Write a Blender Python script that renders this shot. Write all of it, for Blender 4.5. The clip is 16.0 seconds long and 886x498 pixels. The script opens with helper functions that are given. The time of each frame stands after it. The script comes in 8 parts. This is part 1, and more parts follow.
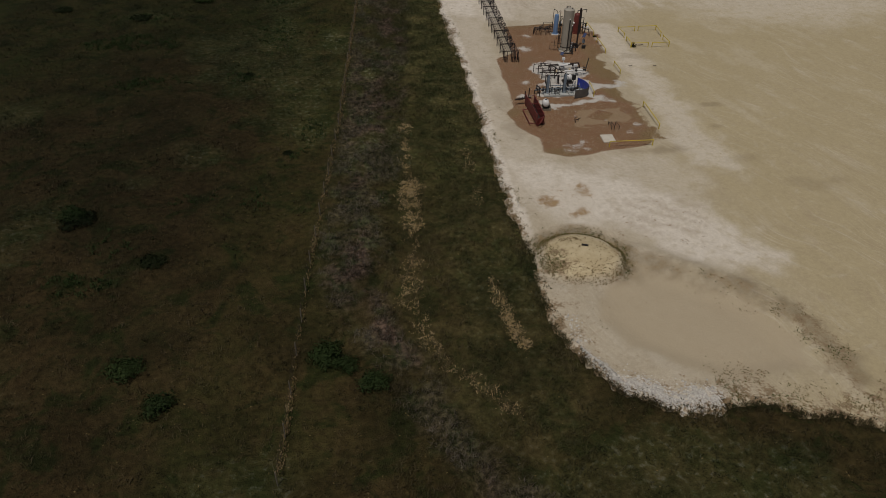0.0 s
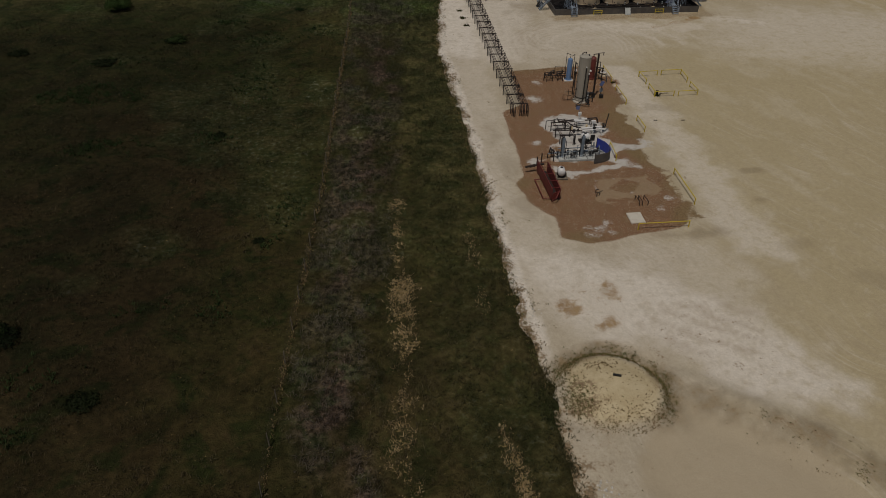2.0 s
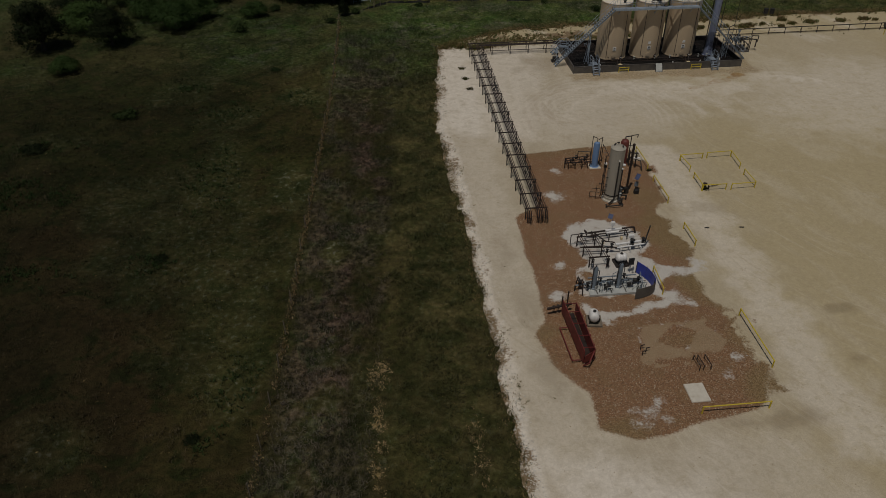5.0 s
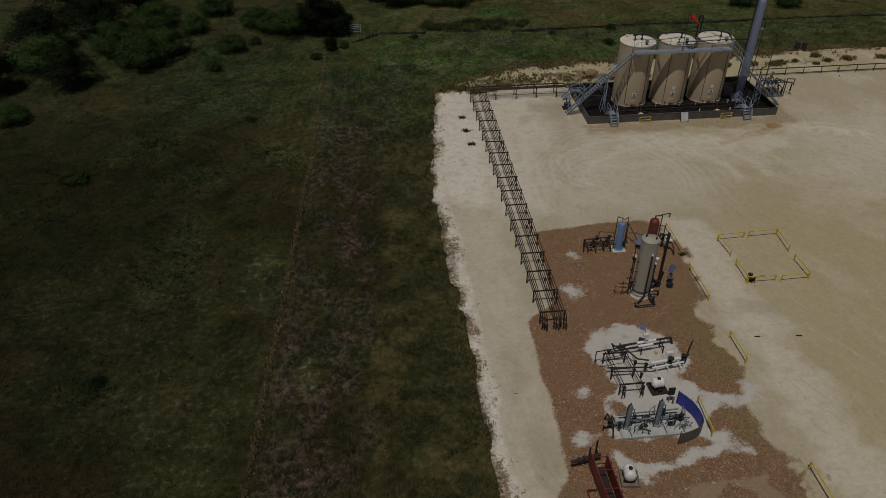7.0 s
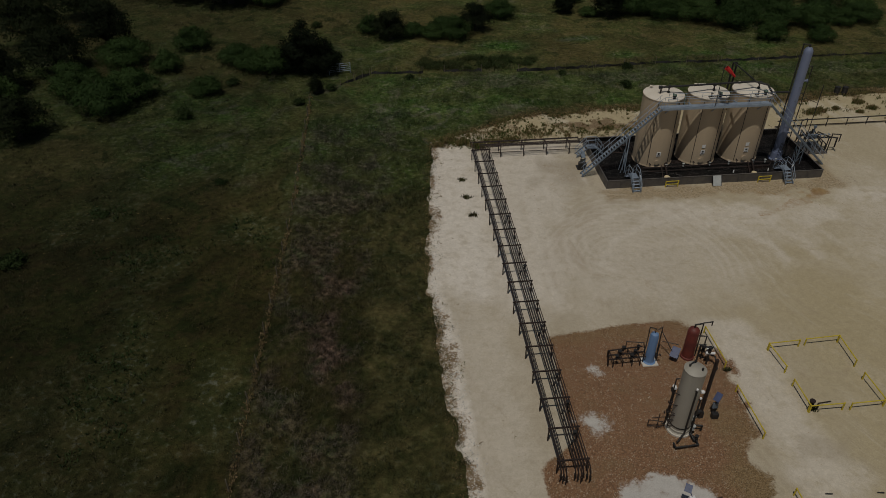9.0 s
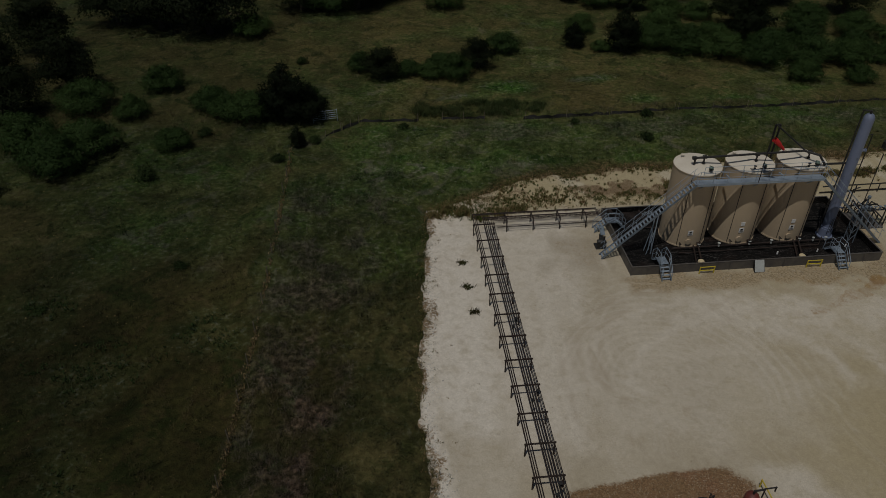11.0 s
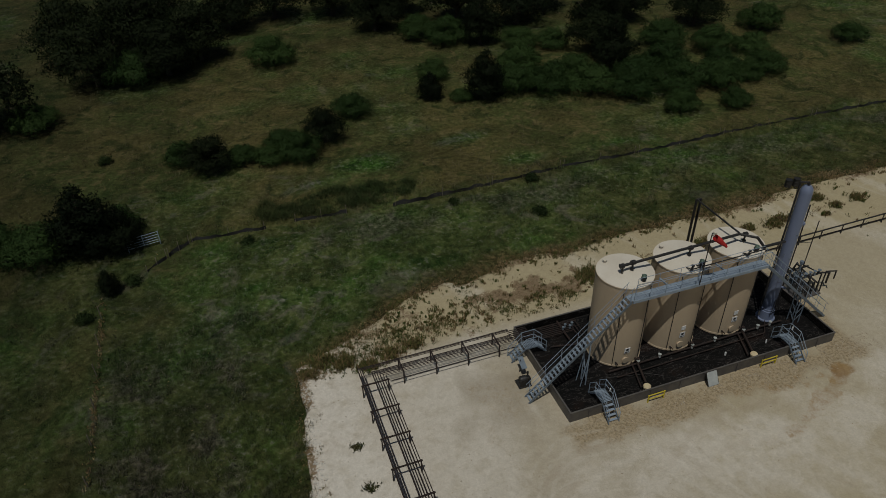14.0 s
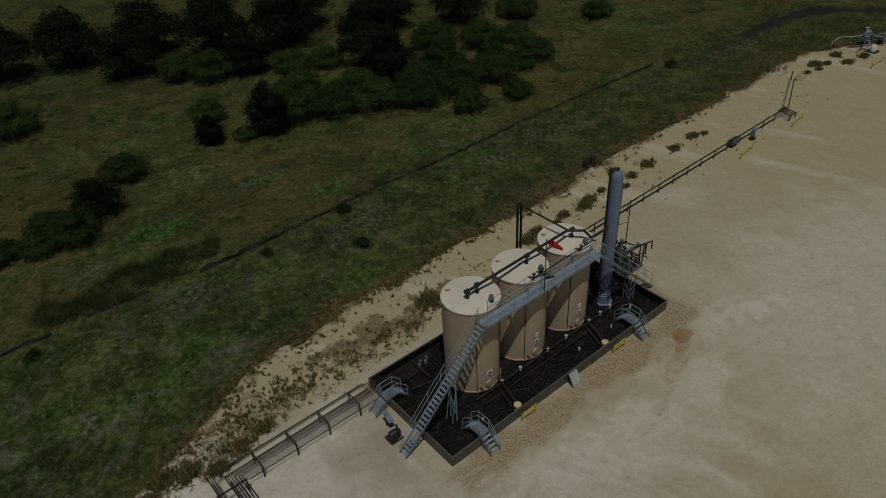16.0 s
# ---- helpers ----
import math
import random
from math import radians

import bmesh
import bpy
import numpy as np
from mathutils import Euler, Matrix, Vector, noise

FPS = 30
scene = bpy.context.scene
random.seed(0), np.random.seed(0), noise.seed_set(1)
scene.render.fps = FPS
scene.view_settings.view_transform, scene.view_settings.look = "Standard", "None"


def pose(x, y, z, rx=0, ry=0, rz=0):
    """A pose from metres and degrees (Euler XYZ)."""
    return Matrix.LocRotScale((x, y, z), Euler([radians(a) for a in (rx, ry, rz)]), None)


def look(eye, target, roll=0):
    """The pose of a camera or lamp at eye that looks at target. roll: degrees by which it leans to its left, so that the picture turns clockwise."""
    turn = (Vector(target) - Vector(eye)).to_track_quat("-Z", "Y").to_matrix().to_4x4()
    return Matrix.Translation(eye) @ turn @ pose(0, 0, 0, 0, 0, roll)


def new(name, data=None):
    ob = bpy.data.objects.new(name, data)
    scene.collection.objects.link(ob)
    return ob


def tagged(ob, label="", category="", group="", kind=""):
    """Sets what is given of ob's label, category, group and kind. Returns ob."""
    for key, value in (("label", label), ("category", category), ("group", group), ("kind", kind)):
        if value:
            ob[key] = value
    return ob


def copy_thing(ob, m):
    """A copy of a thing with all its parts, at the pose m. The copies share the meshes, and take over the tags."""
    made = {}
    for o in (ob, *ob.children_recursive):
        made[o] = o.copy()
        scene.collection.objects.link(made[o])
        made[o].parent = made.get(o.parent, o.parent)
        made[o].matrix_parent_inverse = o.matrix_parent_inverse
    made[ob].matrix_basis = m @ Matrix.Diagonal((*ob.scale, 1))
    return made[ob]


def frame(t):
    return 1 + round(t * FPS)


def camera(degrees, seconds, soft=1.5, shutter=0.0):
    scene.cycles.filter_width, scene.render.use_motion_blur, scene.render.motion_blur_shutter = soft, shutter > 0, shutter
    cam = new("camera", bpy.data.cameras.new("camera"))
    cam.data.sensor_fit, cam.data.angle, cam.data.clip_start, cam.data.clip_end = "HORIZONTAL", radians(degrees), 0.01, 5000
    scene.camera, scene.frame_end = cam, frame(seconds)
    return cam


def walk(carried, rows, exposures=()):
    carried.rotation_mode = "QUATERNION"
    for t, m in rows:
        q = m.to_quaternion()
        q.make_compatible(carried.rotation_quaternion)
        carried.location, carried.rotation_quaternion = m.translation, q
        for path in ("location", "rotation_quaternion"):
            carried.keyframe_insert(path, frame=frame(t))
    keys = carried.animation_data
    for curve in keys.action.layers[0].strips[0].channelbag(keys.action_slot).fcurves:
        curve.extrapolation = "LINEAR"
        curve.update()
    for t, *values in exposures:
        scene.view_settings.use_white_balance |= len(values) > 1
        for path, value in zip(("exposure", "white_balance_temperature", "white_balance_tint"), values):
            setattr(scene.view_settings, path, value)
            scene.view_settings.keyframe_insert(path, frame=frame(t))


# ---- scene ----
cam = camera(64.3, 16.0, 0.9)
PATH = [
    (0, (-0.008, -0.502, 30.554), (0.166, 1.081, 29.344), 0.9),
    (0.5, (0.35, 2.401, 30.581), (0.523, 3.986, 29.375), 0.8),
    (1, (0.68, 5.369, 30.595), (0.853, 6.957, 29.391), 0.8),
    (1.5, (1.003, 8.47, 30.606), (1.176, 10.059, 29.403), 0.7),
    (2, (1.353, 11.414, 30.635), (1.524, 13.005, 29.436), 0.6),
    (2.5, (1.826, 14.26, 30.683), (1.99, 15.855, 29.488), 0.3),
    (3, (2.307, 17.099, 30.789), (2.465, 18.696, 29.595), 0.1),
    (3.5, (2.687, 19.884, 30.866), (2.841, 21.483, 29.675), -0.1),
    (4, (3.024, 22.71, 30.935), (3.177, 24.31, 29.746), -0.2),
    (4.2, (3.173, 23.83, 30.952), (3.325, 25.431, 29.762), -0.4),
    (6.5, (4.497, 37.118, 31.621), (4.653, 38.714, 30.426), -0.1),
    (7, (4.791, 39.988, 31.658), (4.951, 41.584, 30.464), -0.2),
    (7.5, (5.061, 42.721, 31.594), (5.222, 44.322, 30.405), 0.0),
    (8, (5.408, 45.489, 31.581), (5.57, 47.092, 30.396), -0.0),
    (8.5, (5.832, 48.261, 31.637), (5.993, 49.865, 30.453), -0.1),
    (9, (6.268, 51.037, 31.717), (6.426, 52.642, 30.533), -0.1),
    (11.5, (7.857, 64.972, 32.356), (8.016, 66.578, 31.175), 0.1),
    (12, (8.167, 67.819, 32.439), (8.325, 69.426, 31.259), 0.1),
    (12.5, (8.556, 70.517, 32.582), (8.714, 72.125, 31.404), 0.1),
    (13, (9.004, 73.179, 32.666), (9.194, 74.786, 31.491), -0.1),
    (13.5, (9.409, 75.687, 32.691), (9.806, 77.257, 31.517), -0.8),
    (14, (9.573, 77.805, 32.723), (10.102, 79.334, 31.547), -1.3),
    (14.5, (9.9, 79.428, 32.728), (10.563, 80.903, 31.551), -1.6),
    (15, (10.156, 80.511, 32.717), (11.112, 81.81, 31.535), -3.0),
    (15.5, (10.287, 81.295, 32.733), (11.285, 82.565, 31.553), -3.3),
    (16, (10.438, 82.096, 32.715), (11.434, 83.367, 31.535), -3.2),
]
EXPOSURES = [(0, -1.2, 6880, 12), (0.5, -1.1, 6880, 12), (1, -1.16, 6900, 12), (1.5, -1.36, 6920, 12), (2, -1.42, 6950, 12), (4, -1.58, 6950, 11), (6.5, -1.52, 6820, 10), (9, -1.6, 6760, 9), (11.5, -1.82, 6540, 8), (12.5, -1.64, 6470, 7), (13.5, -1.5, 6480, 6), (14.5, -1.56, 6500, 5), (15.5, -1.78, 6550, 5), (16, -1.76, 6550, 5)]
walk(cam, [(t, look(eye, target, roll)) for t, eye, target, roll in PATH], EXPOSURES)

# ---- world, sun ----
SUN_SHIFT = Vector((0.21, 0.33, -1.0))          # how far a shadow runs in x and y for each metre of height
_sd = -SUN_SHIFT.normalized()
SUN_ELEV, SUN_AZ = math.asin(_sd.z), math.atan2(_sd.x, _sd.y)
world = bpy.data.worlds.new("sky_world")
world.use_nodes = True
scene.world = world
_wn = world.node_tree
_sky = _wn.nodes.new("ShaderNodeTexSky")
_sky.sky_type, _sky.sun_disc = "NISHITA", False
_sky.sun_elevation, _sky.sun_rotation = SUN_ELEV, SUN_AZ
_wn.nodes["Background"].inputs["Strength"].default_value = 0.05
_wn.links.new(_sky.outputs[0], _wn.nodes["Background"].inputs["Color"])
sun_data = bpy.data.lights.new("sun", "SUN")
sun_data.energy, sun_data.angle, sun_data.color = 5.0, radians(0.55), (1.0, 0.96, 0.89)
sun = new("sun", sun_data)
sun.matrix_world = look((0, 0, 120), Vector((0, 0, 120)) + SUN_SHIFT)

# ---- mesh helpers ----


class Shape:
    """Collects corners and faces of one mesh."""

    def __init__(self):
        self.v, self.f = [], []

    def add(self, verts, faces):
        o = len(self.v)
        self.v += [tuple(p) for p in verts]
        self.f += [tuple(i + o for i in f) for f in faces]
        return self

    def box(self, lo, hi, chamfer=0.0):
        (x0, y0, z0), (x1, y1, z1) = lo, hi
        if chamfer:
            c = min(chamfer, (x1 - x0) / 3, (y1 - y0) / 3)
            ring = lambda z, i: [(x0 + i, y0 + c, z), (x0 + c, y0 + i, z), (x1 - c, y0 + i, z), (x1 - i, y0 + c, z),
                                 (x1 - i, y1 - c, z), (x1 - c, y1 - i, z), (x0 + c, y1 - i, z), (x0 + i, y1 - c, z)]
            rings = ring(z0, 0) + ring(z1 - c, 0) + ring(z1, c * 0.8)
            faces = [tuple(range(7, -1, -1)), tuple(range(16, 24))]
            for k in (0, 8):
                faces += [(k + i, k + (i + 1) % 8, k + 8 + (i + 1) % 8, k + 8 + i) for i in range(8)]
            return self.add(rings, faces)
        v = [(x0, y0, z0), (x1, y0, z0), (x1, y1, z0), (x0, y1, z0), (x0, y0, z1), (x1, y0, z1), (x1, y1, z1), (x0, y1, z1)]
        return self.add(v, [(3, 2, 1, 0), (4, 5, 6, 7), (0, 1, 5, 4), (1, 2, 6, 5), (2, 3, 7, 6), (3, 0, 4, 7)])

    def beam(self, a, b, w, h, up=(0, 0, 1)):
        """A bar from a to b, w wide and h deep."""
        a, b = Vector(a), Vector(b)
        d = (b - a).normalized()
        s = d.cross(Vector(up))
        s = s.normalized() if s.length > 1e-4 else Vector((1, 0, 0))
        u = s.cross(d)
        v = [p + s * (i * w / 2) + u * (j * h / 2) for p in (a, b) for i, j in ((-1, -1), (1, -1), (1, 1), (-1, 1))]
        return self.add(v, [(0, 1, 2, 3), (7, 6, 5, 4), (0, 4, 5, 1), (1, 5, 6, 2), (2, 6, 7, 3), (3, 7, 4, 0)])

    def tube(self, a, b, r, n=8, r2=None):
        a, b = Vector(a), Vector(b)
        d = (b - a).normalized()
        s = d.orthogonal().normalized()
        u = d.cross(s)
        r2 = r if r2 is None else r2
        v = [p + (s * math.cos(k * 2 * math.pi / n) + u * math.sin(k * 2 * math.pi / n)) * q for p, q in ((a, r), (b, r2)) for k in range(n)]
        f = [(k, (k + 1) % n, n + (k + 1) % n, n + k) for k in range(n)]
        return self.add(v, f + [tuple(range(n - 1, -1, -1)), tuple(range(n, 2 * n))])

    def pipe(self, pts, r, n=8):
        """A bent pipe through the points, with elbows that overlap."""
        pts = [Vector(p) for p in pts]
        for a, b in zip(pts, pts[1:]):
            d = (b - a).normalized() * r * 0.8
            self.tube(a - (d if a is not pts[0] else d * 0), b + (d if b is not pts[-1] else d * 0), r, n)
        return self

    def turned(self, centre, profile, n=32, axis="z"):
        """A body turned about an axis through centre; profile: radius and height."""
        c = Vector(centre)
        rows = []
        for r, h in profile:
            for k in range(n):
                x, y = r * math.cos(2 * math.pi * k / n), r * math.sin(2 * math.pi * k / n)
                rows.append(c + Vector({"z": (x, y, h), "x": (h, x, y), "y": (y, h, x)}[axis]))
        m = len(profile)
        f = [(j * n + k, j * n + (k + 1) % n, (j + 1) * n + (k + 1) % n, (j + 1) * n + k) for j in range(m - 1) for k in range(n)]
        return self.add(rows, f + [tuple(range(n - 1, -1, -1)), tuple(range((m - 1) * n, m * n))])

    def flange(self, at, axis, r, t=0.04):
        d = Vector(axis).normalized() * t
        return self.tube(Vector(at) - d, Vector(at) + d, r, 10)

    def valve(self, at, r=0.07, up=(0, 0, 1)):
        """A small gate valve with its hand wheel, on a pipe at the point."""
        p, u = Vector(at), Vector(up)
        self.tube(p - u * r, p + u * r * 1.6, r * 1.3, 8)
        self.tube(p + u * r * 1.6, p + u * r * 4, r * 0.35, 6)
        return self.tube(p + u * r * 3.8, p + u * r * 4.2, r * 1.9, 10)

    def mesh(self, name, material, smooth=True):
        me = bpy.data.meshes.new(name)
        me.from_pydata([tuple(p) for p in self.v], [], self.f)
        me.materials.append(material)
        if smooth:
            me.shade_smooth()
            me.set_sharp_from_angle(angle=radians(38))
        me.update()
        return me


def thing(name, label, category, at=(0, 0, 0), group="", kind=""):
    ob = new(name)
    ob.empty_display_size = 0.2
    ob.location = at
    return tagged(ob, label, category, group, kind)


def part(name, shape, material, parent, label="", smooth=True):
    ob = new(name, shape.mesh(name, material, smooth))
    ob.parent = parent
    return tagged(ob, label) if label else ob


def solo(name, shape, material, label, category, group="", kind="", smooth=True):
    return tagged(new(name, shape.mesh(name, material, smooth)), label, category, group, kind)


def bulk_mesh(name, verts, tris, material, values=None):
    """A large mesh of triangles from arrays; values: named numbers for each corner."""
    me = bpy.data.meshes.new(name)
    verts, tris = np.asarray(verts, np.float32), np.asarray(tris, np.int32)
    k = tris.shape[1]
    me.vertices.add(len(verts))
    me.vertices.foreach_set("co", verts.ravel())
    me.loops.add(tris.size)
    me.loops.foreach_set("vertex_index", tris.ravel())
    me.polygons.add(len(tris))
    me.polygons.foreach_set("loop_start", np.arange(0, tris.size, k, dtype=np.int32))
    for key, val in (values or {}).items():
        me.attributes.new(key, "FLOAT", "POINT").data.foreach_set("value", np.asarray(val, np.float32))
    me.materials.append(material)
    me.update(calc_edges=True)
    me.validate()
    return me


# ---- smooth random fields over the plan ----
def lattice(x, y, seed):
    xi, yi = np.floor(x).astype(np.int64), np.floor(y).astype(np.int64)
    fx, fy = x - xi, y - yi
    fx, fy = fx * fx * (3 - 2 * fx), fy * fy * (3 - 2 * fy)

    def h(a, b):
        n = (a * 374761393 + b * 668265263 + seed * 974634777) & 0xFFFFFFFF
        n = ((n ^ (n >> 13)) * 1274126177) & 0xFFFFFFFF
        return ((n ^ (n >> 16)) & 0xFFFF) / 65535.0

    top = h(xi, yi) * (1 - fx) + h(xi + 1, yi) * fx
    low = h(xi, yi + 1) * (1 - fx) + h(xi + 1, yi + 1) * fx
    return top * (1 - fy) + low * fy


def fbm(x, y, size, octaves=4, seed=1):
    """Noise of 0 to 1 with features of that size in metres."""
    x, y = np.asarray(x, float) / size, np.asarray(y, float) / size
    out, amp, tot = 0.0, 1.0, 0.0
    for o in range(octaves):
        out = out + amp * lattice(x * 2**o + 17.3 * o, y * 2**o - 9.1 * o, seed + o * 31)
        tot, amp = tot + amp, amp * 0.5
    return out / tot


def step(a, b, x):
    t = np.clip((x - a) / (b - a), 0, 1)
    return t * t * (3 - 2 * t)


def outline(x, y, pts):
    """Signed distance to a closed outline, negative inside."""
    x, y = np.asarray(x, float), np.asarray(y, float)
    best, inside = np.full(x.shape, 1e9), np.zeros(x.shape, bool)
    for (ax, ay), (bx, by) in zip(pts, pts[1:] + pts[:1]):
        dx, dy = bx - ax, by - ay
        t = np.clip(((x - ax) * dx + (y - ay) * dy) / (dx * dx + dy * dy), 0, 1)
        best = np.minimum(best, np.hypot(x - ax - t * dx, y - ay - t * dy))
        if dy:
            inside ^= ((ay > y) != (by > y)) & (x < ax + dx * (y - ay) / dy)
    return np.where(inside, -best, best)


def blob(x, y, cx, cy, rx, ry=None):
    """About the signed distance to an ellipse."""
    ry = ry or rx
    return (np.hypot((x - cx) / rx, (y - cy) / ry) - 1) * min(rx, ry)


# ---- materials ----
def shader(name):
    m = bpy.data.materials.new(name)
    m.use_nodes = True
    nt = m.node_tree
    return m, nt, nt.nodes["Principled BSDF"]


def pos(nt):
    return nt.nodes.new("ShaderNodeNewGeometry").outputs["Position"]


def grain(nt, size, detail=4.0, rough=0.6, vec=None, warp=0.0):
    n = nt.nodes.new("ShaderNodeTexNoise")
    n.inputs["Scale"].default_value, n.inputs["Detail"].default_value, n.inputs["Roughness"].default_value = 1.0 / size, detail, rough
    n.inputs["Distortion"].default_value = warp
    nt.links.new(vec or pos(nt), n.inputs["Vector"])
    return n.outputs["Fac"]


def spread(nt, fac, a, b, lo=0.0, hi=1.0):
    n = nt.nodes.new("ShaderNodeMapRange")
    n.interpolation_type = "SMOOTHSTEP"
    for k, v in (("From Min", a), ("From Max", b), ("To Min", lo), ("To Max", hi)):
        n.inputs[k].default_value = v
    nt.links.new(fac, n.inputs["Value"])
    return n.outputs["Result"]


def calc(nt, op, a, b):
    n = nt.nodes.new("ShaderNodeMath")
    n.operation = op
    for i, v in enumerate((a, b)):
        if isinstance(v, (int, float)):
            n.inputs[i].default_value = v
        else:
            nt.links.new(v, n.inputs[i])
    return n.outputs[0]


def mix(nt, fac, a, b, mode="MIX"):
    n = nt.nodes.new("ShaderNodeMix")
    n.data_type, n.blend_type = "RGBA", mode
    for sock, v in ((n.inputs["Factor"], fac), (n.inputs["A"], a), (n.inputs["B"], b)):
        if isinstance(v, (int, float)):
            sock.default_value = v
        elif isinstance(v, tuple):
            sock.default_value = (*v, 1.0)
        else:
            nt.links.new(v, sock)
    return n.outputs["Result"]


def field(nt, name):
    n = nt.nodes.new("ShaderNodeAttribute")
    n.attribute_name = name
    return n.outputs["Fac"]


def relief(nt, bsdf, height, strength, distance):
    n = nt.nodes.new("ShaderNodeBump")
    n.inputs["Strength"].default_value, n.inputs["Distance"].default_value = strength, distance
    nt.links.new(height, n.inputs["Height"])
    nt.links.new(n.outputs["Normal"], bsdf.inputs["Normal"])


def surface(name, c1, c2, rough=(0.5, 0.75), metal=0.0, size=0.8, fine=0.06, dirt=None, dirt_from=0.58, bump=0.15, streak=False):
    """Painted, rusty or bare solid: two tones at a large and a fine scale, and dirt in patches."""
    m, nt, b = shader(name)
    vec = pos(nt)
    if streak:
        mp = nt.nodes.new("ShaderNodeMapping")
        mp.inputs["Scale"].default_value = (1, 1, 0.14)
        nt.links.new(vec, mp.inputs["Vector"])
        vec = mp.outputs["Vector"]
    big, small = grain(nt, size, 4, 0.6, vec), grain(nt, fine, 3, 0.7)
    col = mix(nt, spread(nt, big, 0.32, 0.68), c1, c2)
    col = mix(nt, 0.35, col, mix(nt, small, (0.55, 0.55, 0.55), (1.25, 1.25, 1.25)), "MULTIPLY")
    if dirt:
        col = mix(nt, spread(nt, grain(nt, size * 0.6, 6, 0.7, vec), dirt_from, dirt_from + 0.16), col, dirt)
    nt.links.new(col, b.inputs["Base Color"])
    nt.links.new(spread(nt, small, 0.25, 0.75, *rough), b.inputs["Roughness"])
    b.inputs["Metallic"].default_value = metal
    relief(nt, b, small, bump, 0.01)
    return m


M_RUST = surface("rusty_steel", (0.030, 0.017, 0.013), (0.018, 0.012, 0.011), (0.6, 0.85), 0.1, 0.5, 0.04, (0.055, 0.028, 0.018))
M_BLACK = surface("black_painted_steel", (0.013, 0.013, 0.014), (0.022, 0.02, 0.019), (0.45, 0.7), 0.0, 0.5, 0.05)
M_GALV = surface("galvanised_steel", (0.33, 0.40, 0.49), (0.26, 0.32, 0.40), (0.4, 0.65), 0.25, 0.6, 0.03, (0.2, 0.21, 0.22))
M_TANK = surface("beige_tank_paint", (0.49, 0.39, 0.275), (0.45, 0.355, 0.25), (0.5, 0.7), 0.0, 1.6, 0.08, (0.38, 0.29, 0.20), 0.6, 0.08, True)
M_ROOF = surface("sunbleached_roof_paint", (0.69, 0.635, 0.55), (0.63, 0.57, 0.48), (0.55, 0.75), 0.0, 1.3, 0.05, (0.42, 0.33, 0.20), 0.66, 0.08)
M_STACK = surface("blue_grey_tower_paint", (0.185, 0.22, 0.325), (0.15, 0.18, 0.275), (0.4, 0.6), 0.0, 1.6, 0.05, (0.20, 0.22, 0.27), 0.66, 0.05, True)
M_WALLSTEEL = surface("weathered_grey_wall_steel", (0.075, 0.07, 0.07), (0.115, 0.105, 0.095), (0.5, 0.75), 0.1, 0.7, 0.05, (0.10, 0.075, 0.055))
M_YELLOW = surface("safety_yellow_paint", (0.56, 0.44, 0.035), (0.46, 0.35, 0.03), (0.45, 0.7), 0.0, 0.5, 0.04, (0.26, 0.17, 0.05), 0.66)
M_WHITE = surface("white_plastic", (0.72, 0.72, 0.72), (0.64, 0.65, 0.66), (0.35, 0.5), 0.0, 0.4, 0.04, (0.5, 0.48, 0.43), 0.68)
M_REDPAINT = surface("dark_red_primer", (0.16, 0.022, 0.02), (0.11, 0.018, 0.017), (0.5, 0.75), 0.0, 0.6, 0.05, (0.07, 0.02, 0.016))
M_VRED = surface("oxide_red_vessel_paint", (0.15, 0.030, 0.022), (0.10, 0.022, 0.018), (0.5, 0.7), 0.0, 0.6, 0.05, (0.08, 0.03, 0.02))
M_BLUEV = surface("pale_blue_vessel_paint", (0.15, 0.26, 0.45), (0.12, 0.21, 0.38), (0.4, 0.6), 0.0, 0.5, 0.05, (0.15, 0.2, 0.26), 0.64, 0.08, True)
M_BLUES = surface("bright_blue_panel_paint", (0.015, 0.04, 0.36), (0.012, 0.03, 0.28), (0.35, 0.55), 0.0, 0.7, 0.05)
M_VESSEL = surface("grey_beige_vessel_paint", (0.36, 0.34, 0.29), (0.31, 0.29, 0.25), (0.45, 0.65), 0.0, 0.9, 0.05, (0.25, 0.22, 0.18), 0.6, 0.08, True)
M_SKID = surface("grey_skid_steel", (0.47, 0.49, 0.48), (0.38, 0.40, 0.40), (0.5, 0.75), 0.1, 0.5, 0.05, (0.16, 0.13, 0.10))
M_SLATE = surface("slate_grey_paint", (0.16, 0.20, 0.245), (0.12, 0.15, 0.185), (0.45, 0.65), 0.0, 0.5, 0.05)
M_CONC = surface("pale_concrete", (0.58, 0.55, 0.49), (0.50, 0.47, 0.41), (0.8, 0.95), 0.0, 0.5, 0.03, (0.40, 0.34, 0.27))
M_WOOD = surface("weathered_grey_wood", (0.20, 0.17, 0.13), (0.13, 0.11, 0.09), (0.8, 0.95), 0.0, 0.3, 0.03)
M_SOLAR = surface("solar_cell_glass", (0.02, 0.035, 0.10), (0.03, 0.05, 0.14), (0.45, 0.6), 0.0, 0.3, 0.05)
M_REDCLOTH = surface("red_windsock_cloth", (0.55, 0.02, 0.02), (0.45, 0.015, 0.015), (0.7, 0.9), 0.0, 0.3, 0.03)
M_CREAM = surface("cream_cap_paint", (0.62, 0.52, 0.33), (0.54, 0.44, 0.28), (0.5, 0.7), 0.0, 0.3, 0.03)
M_GREEN = surface("green_valve_paint", (0.10, 0.16, 0.12), (0.07, 0.11, 0.09), (0.4, 0.6), 0.0, 0.3, 0.03)
M_FABRIC = surface("black_silt_fabric", (0.018, 0.018, 0.02), (0.03, 0.03, 0.03), (0.75, 0.9), 0.0, 0.8, 0.05)

